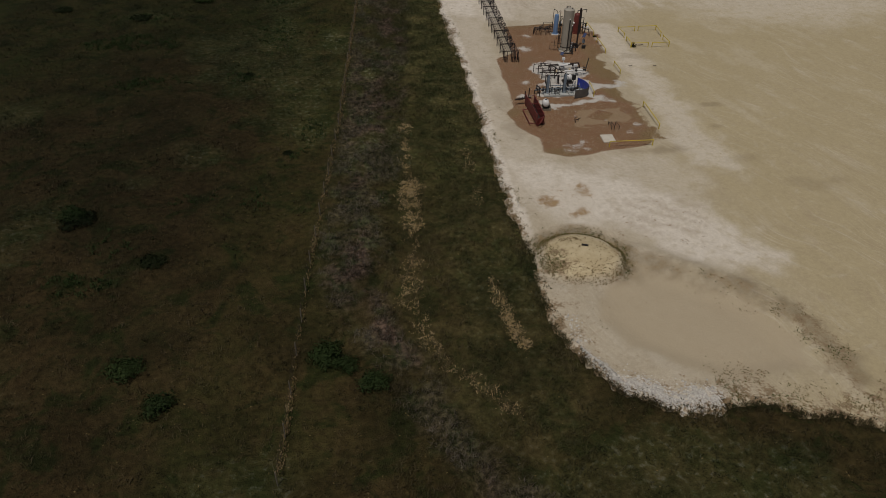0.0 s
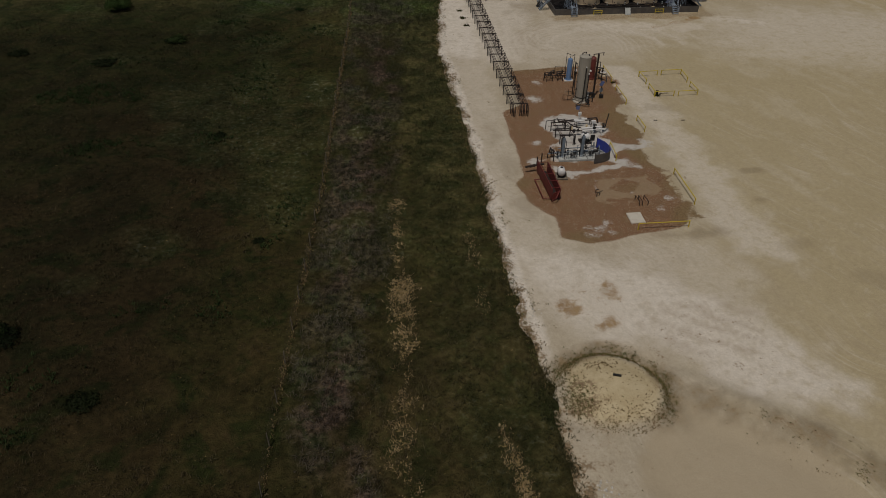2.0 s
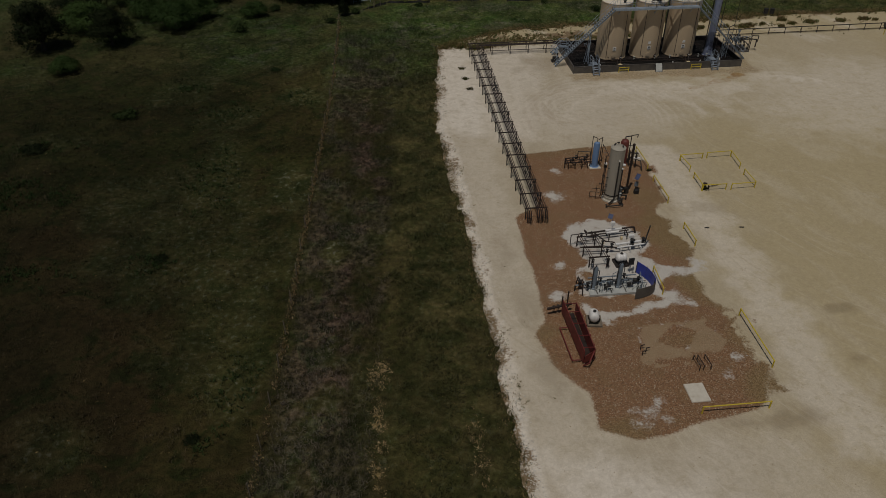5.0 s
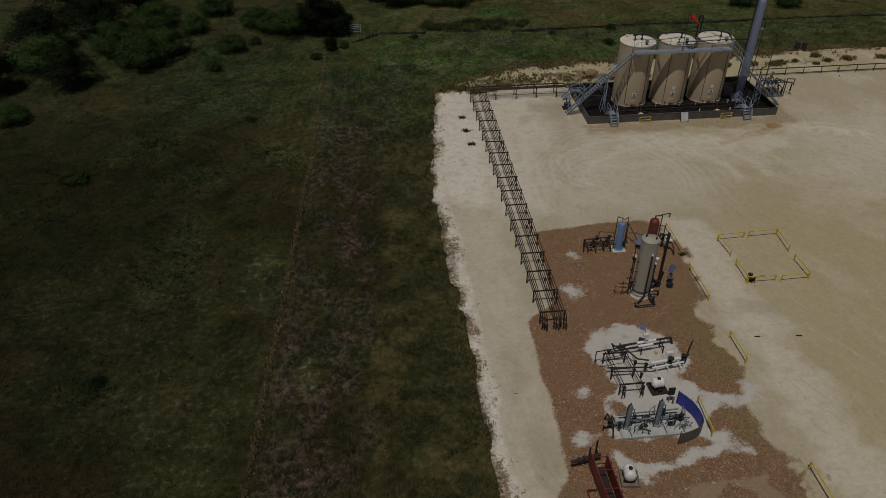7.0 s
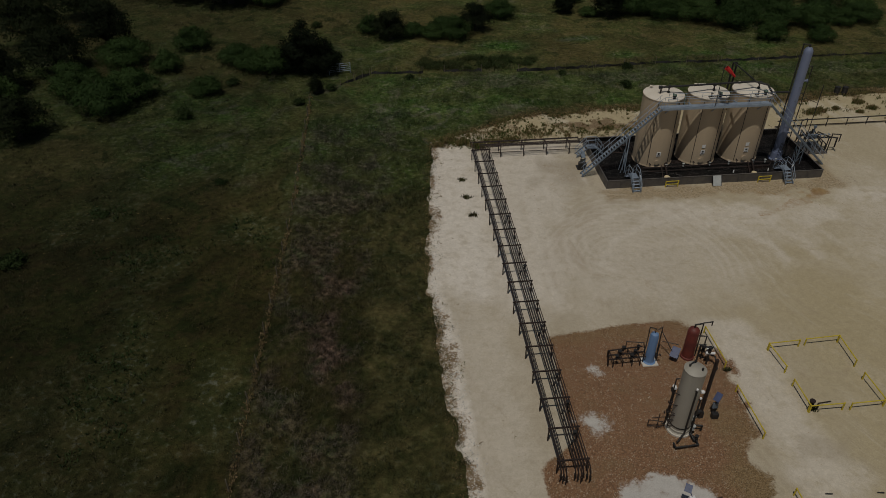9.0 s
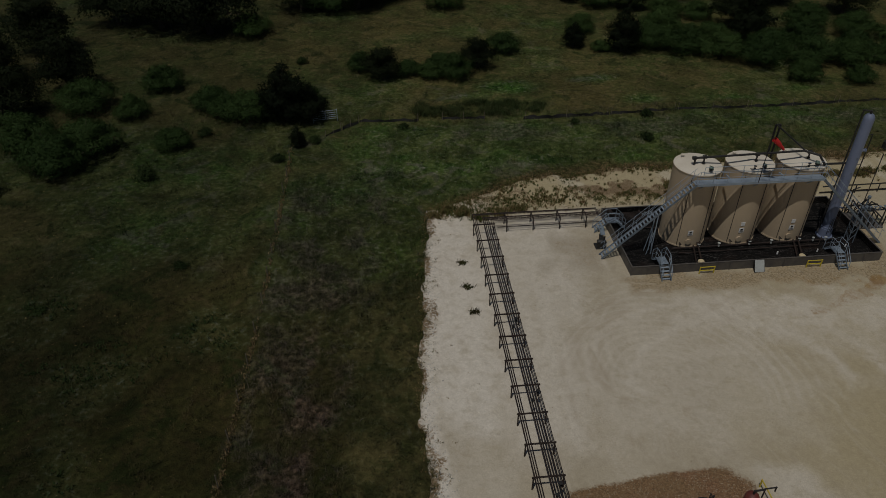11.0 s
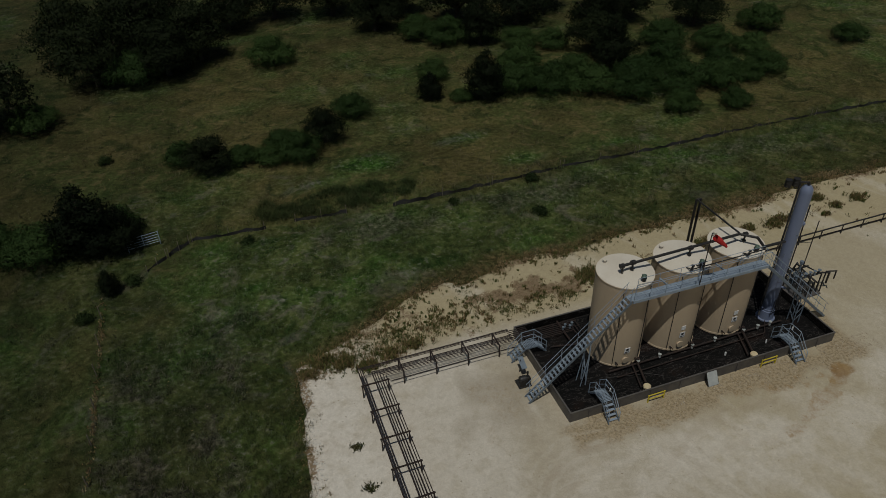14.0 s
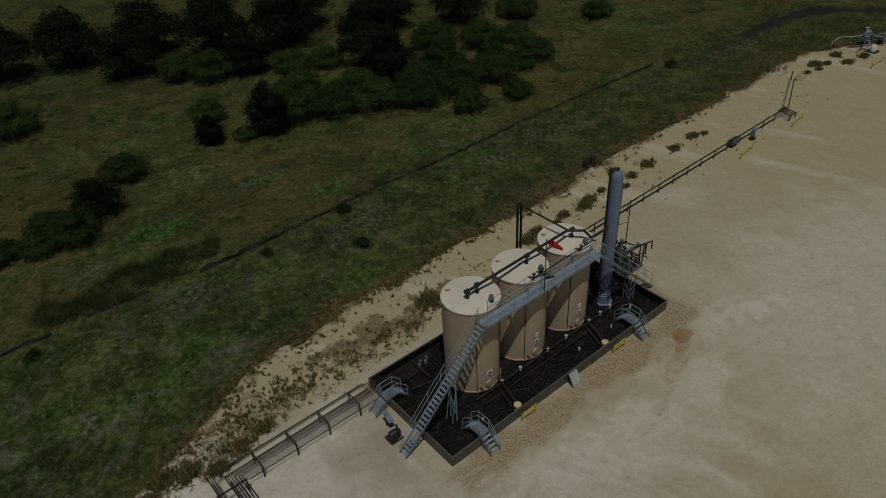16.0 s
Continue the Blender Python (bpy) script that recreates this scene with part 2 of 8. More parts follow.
# ---- ground, pad, ponds and plants ----
def pad_left(y):
    return np.interp(y, [15, 36, 45, 60, 75, 85, 89, 95, 103, 111], [10.5, 10.4, 10.1, 9.8, 9.6, 9.4, 9.0, 9.5, 10.3, 10.9])


def pad_south(x):
    return np.interp(x, [9, 10.3, 11, 12.3, 13.4, 15.8, 17.9, 19.2, 21.9, 23.4, 26, 40, 130], [36, 31.5, 29.6, 26.8, 25, 23.4, 23, 23.8, 23.8, 22.3, 21.6, 20.5, 19])


def pad_north(x):
    return np.interp(x, [9, 12.5, 15.8, 18, 21, 30, 45, 60, 95, 100, 104, 130], [110.9, 111.6, 113.3, 114.8, 115.9, 116.7, 117.0, 117.6, 118, 116, 113, 108])


def pad_distance(x, y):
    """Distance to the pad's ragged edge, negative on the pad."""
    d = np.maximum(np.maximum(pad_left(y) - x, pad_south(x) - y), np.maximum(y - pad_north(x), x - 118))
    rag = 0.48 + 0.45 * step(110, 113, y) + 0.3 * step(40, 28, y)
    return d + (fbm(x, y, 2.2, 4, 5) - 0.5) * 2.4 * rag + (fbm(x, y, 0.7, 3, 6) - 0.5) * 0.8


POND = [(14.4, 34.3), (16.4, 35.2), (18.1, 37.0), (21.5, 34.4), (24.2, 32.3), (25.6, 28.5), (25.2, 26.0), (19.9, 25.6), (17.1, 27.1), (14.9, 28.7), (13.4, 31.6)]
GRAVEL = [(16.3, 83.7), (22.4, 84.5), (25.3, 84.5), (26.3, 83.5), (26.1, 80.2), (26.4, 77.6), (26.2, 74.7), (25.1, 73.1), (25.7, 71.3), (26.0, 68.2), (25.9, 66.5), (24.9, 65.8),
          (25.0, 63.7), (25.4, 62.1), (26.4, 60.9), (26.0, 59.1), (25.6, 56.1), (24.9, 54.0), (23.9, 53.1), (20.5, 52.7), (18.4, 51.9), (16.7, 51.7), (14.6, 52.8), (14.8, 55.3),
          (13.5, 57.1), (12.5, 60.4), (13.5, 61.7), (13.8, 64.4), (13.7, 69.8), (13.9, 73.8), (16.0, 75.4)]
MOUND = (14.05, 37.8, 2.75)


def pad_height(x, y):
    z = (fbm(x, y, 5.0, 4, 11) - 0.5) * 0.07
    r = np.hypot(x - MOUND[0], y - MOUND[1])
    z = z + 0.55 * (1 - step(0.5, 3.1, r)) - 0.42 * np.exp(-((r - 3.35) / 0.4) ** 2) * step(33.6, 37.5, y)
    pond = outline(x, y, POND)
    z = z - 0.35 * (1 - step(-1.6, 0.4, pond))
    z = z + 0.28 * np.exp(-((pond - 1.1) / 0.8) ** 2) * step(30.5, 34, y + (x - 20) * 0.35)
    berm = np.abs(pad_distance(x, y) + 0.7)
    z = z + 0.35 * np.exp(-((berm) / 0.6) ** 2) * step(31, 29, y) * step(10, 12, x) * (1 - step(18, 21, x))
    out = pad_distance(x, y)
    return z - 0.02 - 0.45 * step(-0.15, 1.0, out)


xs, ys = np.arange(8.2, 120, 0.32), np.arange(18, 120.5, 0.3)
gx, gy = np.meshgrid(xs, ys)
edge = pad_distance(gx, gy)
near = edge < 1.2
gz = pad_height(gx, gy)
quads_i = np.arange(gx.size).reshape(gx.shape)
q = np.stack([quads_i[:-1, :-1], quads_i[:-1, 1:], quads_i[1:, 1:], quads_i[1:, :-1]], -1).reshape(-1, 4)
q = q[near.ravel()[q].all(1)]
n1, n2 = fbm(gx, gy, 1.6, 5, 21) - 0.5, fbm(gx, gy, 0.7, 4, 22) - 0.5

gravel = 1 - step(-0.45 - 0.8 * step(24.5, 25.5, gx), 0.45 + 0.5 * step(24.5, 25.5, gx), outline(gx, gy, GRAVEL) + n1 * 0.5 + (n1 * 3.4 + n2 * 1.5) * step(24.6, 25.8, gx + n1) * (1 - step(82, 84, gy)))
grey = np.zeros_like(gx)


def lay(mask, d, soft=0.35, rough=1.4):
    return np.maximum(mask, 1 - step(-soft * 2.2, soft * 1.6, d + n1 * rough * 1.3 + n2 * 1.1))


grey = lay(grey, outline(gx, gy, [(17.3, 72.6), (20.4, 72.9), (22.1, 71.7), (23.1, 68.9), (22.5, 67.9), (23.3, 66.7), (25.9, 66.1), (25.4, 65.6), (23.4, 65.4), (22.6, 64.4), (22.3, 63.4), (16.7, 63.7), (16.6, 66.1), (17.6, 67.7), (17.3, 69.1), (16.8, 70.7)]), 0.25, 0.9)
grey = lay(grey, outline(gx, gy, [(16.0, 62.5), (16.3, 60.9), (17.8, 61.3), (19.0, 61.8), (21.9, 62.0), (24.3, 62.0), (23.7, 63.2), (23.0, 64.6), (21.7, 63.4), (19.9, 63.0), (18.1, 62.4), (16.5, 63.3)]), 0.25, 0.7)
for cx, cy, r in ((15.05, 64.2, 0.75), (15.8, 67.5, 0.6), (18.4, 80.6, 0.6), (17.4, 76.5, 0.75), (17.6, 53.2, 0.75), (18.3, 54.1, 0.5), (18.5, 53.1, 0.45), (17.0, 53.9, 0.3), (23.6, 56.0, 0.35), (24.8, 57.2, 0.45), (25.6, 66.6, 0.8), (19.0, 72.0, 0.6)):
    grey = lay(grey, blob(gx, gy, cx, cy, r), 0.45, 1.5)
for cx, cy, rx, ry in ((18.9, 62.75, 1.6, 0.42), (17.6, 65.9, 0.4, 0.5), (21.6, 62.9, 0.5, 0.25)):
    grey = grey * step(-0.3, 0.35, blob(gx, gy, cx, cy, rx, ry) + n1 * 1.2)
clay = np.zeros_like(gx)
SILT = [(19.4, 60.9), (21.8, 60.6), (24.1, 60.9), (24.3, 57.8), (21.8, 57.5), (18.8, 57.6)]
PILE = [(20.0, 59.1), (21.5, 60.5), (23.0, 59.9), (21.7, 58.0)]
clay = lay(clay, outline(gx, gy, SILT), 0.15, 0.45)
clay = clay * (1 - 0.8 * (1 - step(-0.15, 0.2, outline(gx, gy, PILE) + n1 * 0.5)))
clay = lay(clay, outline(gx, gy, [(19.0, 56.7), (19.1, 57.1), (22.0, 57.3), (22.0, 56.8)]), 0.2, 1.0)
# pale silt lines left where water stood
for shape, wd, k0 in ((SILT, 0.07, 0.5), (PILE, 0.07, 0.6)):
    grey = np.maximum(grey, k0 * (1 - step(0.0, 0.2, np.abs(outline(gx, gy, shape) + n1 * 0.5) - wd)) * step(-0.12, 0.12, n2))
# gravel mixed with olive silt along the eastern and southern fringe
olive = np.zeros_like(gx)
for cx, cy, rx, ry, s in ((24.9, 69.8, 1.5, 3.2, 0.9), (24.6, 63.9, 1.0, 1.9, 1.0), (25.7, 59.6, 0.7, 2.4, 0.8), (25.3, 54.4, 1.2, 1.4, 0.9), (16.3, 52.2, 1.8, 0.7, 0.7), (13.0, 60.4, 0.9, 1.1, 0.7), (25.2, 75.2, 1.0, 1.6, 0.6), (22.8, 63.3, 0.6, 0.5, 0.7), (21.3, 83.6, 5.0, 0.8, 0.45), (21.8, 58.9, 0.9, 0.7, 0.6)):
    olive = np.maximum(olive, s * (1 - step(-0.6, 0.8, blob(gx, gy, cx, cy, rx, ry) + n1 * 2.6 + n2)))
pond_d = outline(gx, gy, POND)
pond = 1 - step(-0.5, 0.2, pond_d + n1 * 0.8)
left = gx - pad_left(gy)
# fresh white rock: the margin, the apron south of the gravel, the corner by the racks
pale = 0.95 * (1 - step(0.7, 1.2, left + n1 * 1.2)) * step(38, 44, gy)
pale = np.maximum(pale, 0.78 * (1 - step(-1.2, 1.4, outline(gx, gy, [(11.0, 52), (15, 50.5), (18.5, 49.4), (22.9, 45.2), (26.8, 40.7), (28.4, 36.2), (25.0, 35.6), (22.0, 37.0), (19.2, 39.9), (17.0, 42.0), (13.6, 42.6), (11.6, 46)]) + n1 * 3.0)))
scuff = np.abs(np.sin((gx * 0.62 + gy * 0.78) * 2.4 + n1 * 5)) * (1 - step(-0.8, 0.6, blob(gx, gy, 21.5, 42.5, 4.2, 3.0) + n1 * 2))
rut = 0.6 * step(0.7, 1.0, scuff)
for cx, cy, r0, a0, a1, k0 in ((25.5, 92.5, 5.4, 95, 215, 0.55), (25.5, 92.5, 6.2, 100, 200, 0.6), (26.0, 92.0, 7.1, 80, 190, 0.5), (26.5, 91.0, 8.4, 75, 200, 0.45), (25.0, 92.0, 4.5, 110, 230, 0.4), (33.0, 91.0, 5.6, 50, 170, 0.4), (35, 90, 8.8, 60, 140, 0.4), (52, 84, 12.0, 60, 130, 0.4)):
    rr, aa = np.hypot(gx - cx, gy - cy) + n1 * 0.5, np.degrees(np.arctan2(gy - cy, gx - cx)) % 360
    rut = np.maximum(rut, k0 * (1 - step(0.05, 0.38, np.abs(rr - r0))) * step(a0, a0 + 18, aa) * (1 - step(a1 - 18, a1, aa)) * step(-0.15, 0.1, n2))
pale = np.maximum(pale, 0.85 * (1 - step(-1, 2.2, outline(gx, gy, [(10.5, 111), (14.6, 111), (14.6, 94), (13.0, 88), (9.5, 90)]) + n1 * 2)))
pale = np.maximum(pale, 0.6 * (1 - step(-1, 2.2, outline(gx, gy, [(14, 109), (22.5, 109), (21.5, 101), (19.5, 97), (18.5, 88), (14, 86)]) + n1 * 3)))
swirl = np.hypot(gx - 29, (gy - 90.5) * 1.25) + n1 * 1.6
pale = np.maximum(pale, 0.55 * np.clip(np.sin(swirl * 2.1 + n2 * 2.0), 0, 1) * (1 - step(9, 12, swirl)) * step(4.5, 6.5, swirl) * step(88, 91, gy))
pale = np.maximum(pale, 0.35 * (1 - step(-2, 2, blob(gx, gy, 33, 95, 9, 3) + n1 * 5)))
pale = np.maximum(pale, 0.3 * (1 - step(-2, 3, blob(gx, gy, 24, 92.5, 9.5, 6) + n1 * 5)))
pale = np.maximum(pale, 0.45 * (1 - step(-4, 5, blob(gx, gy, 56, 92, 14, 9) + n1 * 8)))
pale = np.maximum(pale, step(0.58, 0.74, fbm(gx * 1.6 + gy * 0.5, gy * 0.55, 3.0, 5, 33)) * (0.14 + 0.18 * step(84, 92, gy)))
arc_r = np.hypot(gx - 46.0, gy - 90.0) + n1 * 0.5
for r0, wd, k0 in ((8.1, 0.55, 0.75), (7.0, 0.25, 0.5), (9.3, 0.3, 0.45)):
    pale = np.maximum(pale, k0 * (1 - step(0.0, 0.5, np.abs(arc_r - r0) - wd)) * step(90, 92.5, gy) * step(43, 45.5, gx) * step(-0.25, 0.1, n2))
for cx, cy, rx, ry, k0 in ((34, 96.2, 6.5, 2.0, 0.6), (41.5, 95.6, 4.5, 1.6, 0.55), (46.5, 98.3, 2.6, 0.9, 0.6), (51, 86, 2.2, 1.4, 0.45), (58, 96, 6, 2.5, 0.35)):
    pale = np.maximum(pale, k0 * (1 - step(-1.2, 1.2, blob(gx, gy, cx, cy, rx, ry) + n1 * 4.0 + n2 * 1.5)))
pale = np.maximum(pale, (1 - step(0.2, 1.0, np.abs(edge + 0.75) + n1)) * step(30.5, 28.5, gy) * step(10.5, 12, gx) * (1 - step(18, 19.5, gx)))
pale = np.maximum(pale, 0.28 * (1 - step(-0.8, 1.2, outline(gx, gy, [(9.5, 44), (9, 88), (13.4, 88), (13.4, 64), (12.2, 60.5), (14.2, 53), (15.5, 50.5), (26, 51.5), (27, 46), (18, 44)]) + n1 * 2.6)))
pale = np.maximum(pale, 0.5 * (1 - step(-0.8, 1.2, outline(gx, gy, [(27.2, 84), (27.3, 70), (27.6, 56), (27.2, 50), (31, 48), (30.5, 60), (29.5, 84)]) + n1 * 3.0)))
# damp or oily stains, and silt dragged by water
stain_shade = np.zeros_like(gx)
for cx, cy, rx, ry, s in ((33.4, 60.9, 0.75, 0.3, 0.5), (31.8, 56.4, 0.6, 0.3, 0.45), (31.9, 50.0, 0.9, 0.6, 0.3), (36.0, 46.0, 1.6, 0.7, 0.3), (29.5, 73.5, 1.2, 0.6, 0.3), (25.2, 52.3, 1.2, 0.6, 0.5), (23.0, 52.2, 1.2, 0.35, 0.35), (22.8, 105.5, 1.6, 1.2, 0.35), (21.5, 103.0, 1.5, 0.8, 0.3)):
    stain_shade = np.maximum(stain_shade, s * (1 - step(-0.5, 0.9, blob(gx, gy, cx, cy, rx, ry) / min(rx, ry) + n1 * 3.4 + n2 * 1.2)))
ochre = np.zeros_like(gx)
for cx, cy, rx, ry, s, soft in ((43.4, 98.95, 0.85, 0.45, 1.0, 0.5), (13.2, 45.3, 0.45, 0.8, 0.85, 0.9), (14.2, 46.1, 1.7, 1.3, 0.36, 1.4), (16.5, 47.0, 0.35, 0.9, 0.72, 0.9), (14.9, 43.2, 0.65, 0.4, 0.8, 0.7), (11.8, 39.6, 0.6, 0.7, 0.8, 0.7), (11.6, 37.4, 0.9, 1.0, 0.5, 0.8)):
    ochre = np.maximum(ochre, s * (1 - step(-0.5, soft, blob(gx, gy, cx, cy, rx * 1.25, ry * 1.25) / min(rx, ry) + n1 * 3.4 + n2 * 2.0)))
for (ax, ay), (bx, by), wd, s in (((43.0, 98.7), (40.6, 97.6), 0.42, 0.6), ((40.6, 97.6), (37.0, 96.2), 0.3, 0.55), ((42.2, 99.1), (36.0, 99.6), 0.3, 0.45)):
    tt = np.clip(((gx - ax) * (bx - ax) + (gy - ay) * (by - ay)) / ((bx - ax) ** 2 + (by - ay) ** 2), 0, 1)
    ochre = np.maximum(ochre, s * (1 - step(0, 0.35, np.hypot(gx - ax - tt * (bx - ax), gy - ay - tt * (by - ay)) - wd + n1 * 0.9)))
# trodden, crumbly strip along the containment
apron = (1 - step(-0.6, 0.7, np.abs(gy - 100.35) - 0.95 + n1 * 2.2)) * step(23, 25.5, gx + n1 * 3) * (1 - step(45.5, 47.5, gx + n1 * 3))
apron = np.maximum(apron, (1 - step(-0.5, 0.6, np.abs(gx - 45.6) - 0.6 + n1 * 1.4)) * step(99, 100.5, gy) * (1 - step(108, 110, gy)))
apron = np.maximum(apron, 0.5 * (1 - step(-0.8, 0.9, blob(gx, gy, 22.6, 104.6, 1.8, 1.6) + n1 * 3.2)))
drain = outline(gx, gy, [(17.3, 40.2), (18.2, 37.8), (21.0, 36.2), (24.0, 34.6), (27.0, 30.0), (28.5, 27.0), (28.0, 24.0), (26.6, 25.5), (26.0, 29.5), (23.4, 33.2), (20.4, 35.0), (17.6, 36.8)])
stain_shade = np.maximum(stain_shade, 0.72 * (1 - step(-0.9, 0.5, drain + 0.1 + n1 * 3.2 + n2 * 1.8)))
# a darker patch on the east side of the mound's ditch
stain_shade = np.maximum(stain_shade, 0.5 * (1 - step(-0.4, 0.5, blob(gx, gy, 17.3, 37.6, 0.6, 1.8) + n1 * 1.2)))
for cx, cy, rx, ry in ((12.6, 63.0, 0.7, 2.2), (12.8, 57.5, 0.5, 1.2), (12.3, 70.0, 0.4, 1.4)):
    stain_shade = np.maximum(stain_shade, 0.35 * (1 - step(-0.5, 0.7, blob(gx, gy, cx, cy, rx, ry) + n1 * 2.4)))
# shade in the ditch round the mound, painted dark into the ground colour
ring = np.abs(np.hypot(gx - MOUND[0], gy - MOUND[1]) - 3.3)
stain_shade = np.maximum(stain_shade, 0.95 * (1 - step(0.22, 0.85, ring + n1 * 1.2 + np.abs(n2) * 0.8)) * step(35.0, 38.5, gy + 0.7 * (gx - 14)))
litter = np.where(gy > 109.5, 0.55 * (1 - step(-0.3, 0.7, np.abs(gy - 112.2 - (gx - 25) * 0.01) - 0.8 + n1 * 4.0)) * step(15, 18, gx) * (1 - step(24, 27, gx)), 0)
litter = np.maximum(litter, np.where(gy > 109.5, 0.95 * (1 - step(-0.4, 0.6, blob(gx, gy, 30.2, 113.0, 5.2, 1.5) + n1 * 3.4 + n2)), 0))
litter = np.maximum(litter, np.where((gy > 109.5) & (gx < 24), 0.6 * (1 - step(-0.6, 0.8, blob(gx, gy, 15.8, 112.0, 5.2, 2.2) + n1 * 3.5)), 0))
litter = np.maximum(litter, 0.8 * (1 - step(-0.2, 0.9 + 0.9 * step(40, 34, gy), -edge - 0.15 + n1 * 2.0)))
litter = np.maximum(litter, 0.55 * (1 - step(-0.5, 0.5, np.abs(left - 0.75 + n2 * 0.6) - 0.18 + n1 * 1.2)) * step(44, 50, gy))
mound_r = np.hypot(gx - MOUND[0], gy - MOUND[1])
for d_, k0 in ((np.abs(mound_r - 2.7) - 0.35 + 3.0 * step(36.6, 38.2, gy), 0.62), (blob(gx, gy, 12.3, 33.6, 1.5, 3.6), 0.42), (blob(gx, gy, 11.8, 37.6, 0.9, 1.3), 0.62), (drain + 0.3, 0.40), (blob(gx, gy, 26.9, 28.0, 0.9, 2.6), 0.55),
               (np.abs(edge + 1.9) - 0.5 + 6 * step(30.5, 33, gy), 0.52), (np.abs(edge + 1.2) - 0.9 + 6 * step(18.6, 17.6, gx) + 6 * step(28, 30, gy), 0.6), (blob(gx, gy, 14.5, 45.4, 2.4, 2.0), 0.30), (blob(gx, gy, 21.0, 41.0, 4.5, 3.0), 0.34)):
    litter = np.maximum(litter, k0 * (1 - step(-0.4, 0.7, d_ + n1 * 2.2)))
warm = step(20, 34, gx - (gy - 60) * 0.12 + n1 * 6) * (1 - 0.5 * step(84, 96, gy))
warm = np.maximum(warm, step(109.8, 111.5, gy) * step(14, 18, gx))
warm = np.maximum(warm, step(50, 72, gx + n1 * 8) * step(88, 104, gy + n1 * 6))

m, nt, b = shader("caliche_ground")
big, mid, fine, tiny = grain(nt, 4.5, 5, 0.6, None, 0.6), grain(nt, 0.9, 5, 0.65), grain(nt, 0.16, 4, 0.7), grain(nt, 0.05, 2, 0.6)
col = mix(nt, spread(nt, big, 0.3, 0.7), (0.46, 0.405, 0.315), (0.40, 0.348, 0.262))
col = mix(nt, field(nt, "warm"), col, mix(nt, big, (0.375, 0.315, 0.195), (0.435, 0.37, 0.24)))
col = mix(nt, calc(nt, "MULTIPLY", field(nt, "pale"), spread(nt, mid, 0.3, 0.55, 0.45, 1.0)), col, mix(nt, fine, (0.58, 0.535, 0.475), (0.76, 0.715, 0.65)))
# wheel marks: long faint stripes and arcs
mp = nt.nodes.new("ShaderNodeMapping")
mp.vector_type = "TEXTURE"
mp.inputs["Rotation"].default_value, mp.inputs["Scale"].default_value = (0, 0, radians(-72)), (9.0, 0.9, 1)
bend = nt.nodes.new("ShaderNodeVectorMath")
bend.operation = "MULTIPLY_ADD"
wob = nt.nodes.new("ShaderNodeTexNoise")
wob.inputs["Scale"].default_value, wob.inputs["Detail"].default_value = 0.07, 2.0
nt.links.new(pos(nt), wob.inputs["Vector"])
bend.inputs[1].default_value = (9, 9, 0)
nt.links.new(wob.outputs["Color"], bend.inputs[0])
nt.links.new(pos(nt), bend.inputs[2])
nt.links.new(bend.outputs[0], mp.inputs["Vector"])
streaks = grain(nt, 1.0, 6, 0.75, mp.outputs["Vector"], 0.5)
col = mix(nt, spread(nt, streaks, 0.52, 0.76, 0.0, 0.32), col, (0.58, 0.53, 0.46))
col = mix(nt, spread(nt, streaks, 0.46, 0.26, 0.0, 0.32), col, (0.33, 0.27, 0.20))
fine_mp = nt.nodes.new("ShaderNodeMapping")
fine_mp.vector_type = "TEXTURE"
fine_mp.inputs["Rotation"].default_value, fine_mp.inputs["Scale"].default_value = (0, 0, radians(-66)), (8.0, 0.2, 1)
nt.links.new(bend.outputs[0], fine_mp.inputs["Vector"])
tyre = grain(nt, 1.0, 4, 0.65, fine_mp.outputs["Vector"], 0.2)
where = calc(nt, "MULTIPLY", spread(nt, grain(nt, 7.0, 3, 0.5), 0.42, 0.60), field(nt, "driven"))
col = mix(nt, calc(nt, "MULTIPLY", spread(nt, tyre, 0.54, 0.68, 0.0, 0.28), where), col, (0.62, 0.57, 0.50))
col = mix(nt, calc(nt, "MULTIPLY", spread(nt, tyre, 0.46, 0.32, 0.0, 0.24), where), col, (0.32, 0.265, 0.195))
blotch = grain(nt, 2.6, 6, 0.7, None, 1.2)
col = mix(nt, spread(nt, blotch, 0.56, 0.72, 0.0, 0.25), col, (0.58, 0.53, 0.46))
col = mix(nt, spread(nt, blotch, 0.44, 0.28, 0.0, 0.32), col, (0.335, 0.265, 0.185))
crumb = grain(nt, 0.35, 6, 0.75, None, 0.8)
col = mix(nt, 0.55, col, mix(nt, spread(nt, crumb, 0.25, 0.75), (0.80, 0.79, 0.77), (1.16, 1.16, 1.17)), "MULTIPLY")
ap = spread(nt, calc(nt, "ADD", field(nt, "apron"), calc(nt, "MULTIPLY", calc(nt, "SUBTRACT", crumb, 0.5), 1.8)), 0.25, 1.15)
col = mix(nt, ap, col, mix(nt, spread(nt, fine, 0.3, 0.65), (0.20, 0.15, 0.085), (0.40, 0.32, 0.21)))
col = mix(nt, calc(nt, "MULTIPLY", field(nt, "rut"), spread(nt, crumb, 0.35, 0.6, 0.3, 1.0)), col, (0.36, 0.295, 0.225))
oc = spread(nt, calc(nt, "ADD", field(nt, "ochre"), calc(nt, "MULTIPLY", calc(nt, "SUBTRACT", calc(nt, "ADD", calc(nt, "MULTIPLY", crumb, 0.5), calc(nt, "MULTIPLY", mid, 0.5)), 0.5), 2.6)), 0.3, 1.0)
col = mix(nt, calc(nt, "MULTIPLY", oc, 0.85), col, mix(nt, spread(nt, mid, 0.3, 0.7), (0.20, 0.105, 0.035), (0.30, 0.19, 0.075)))
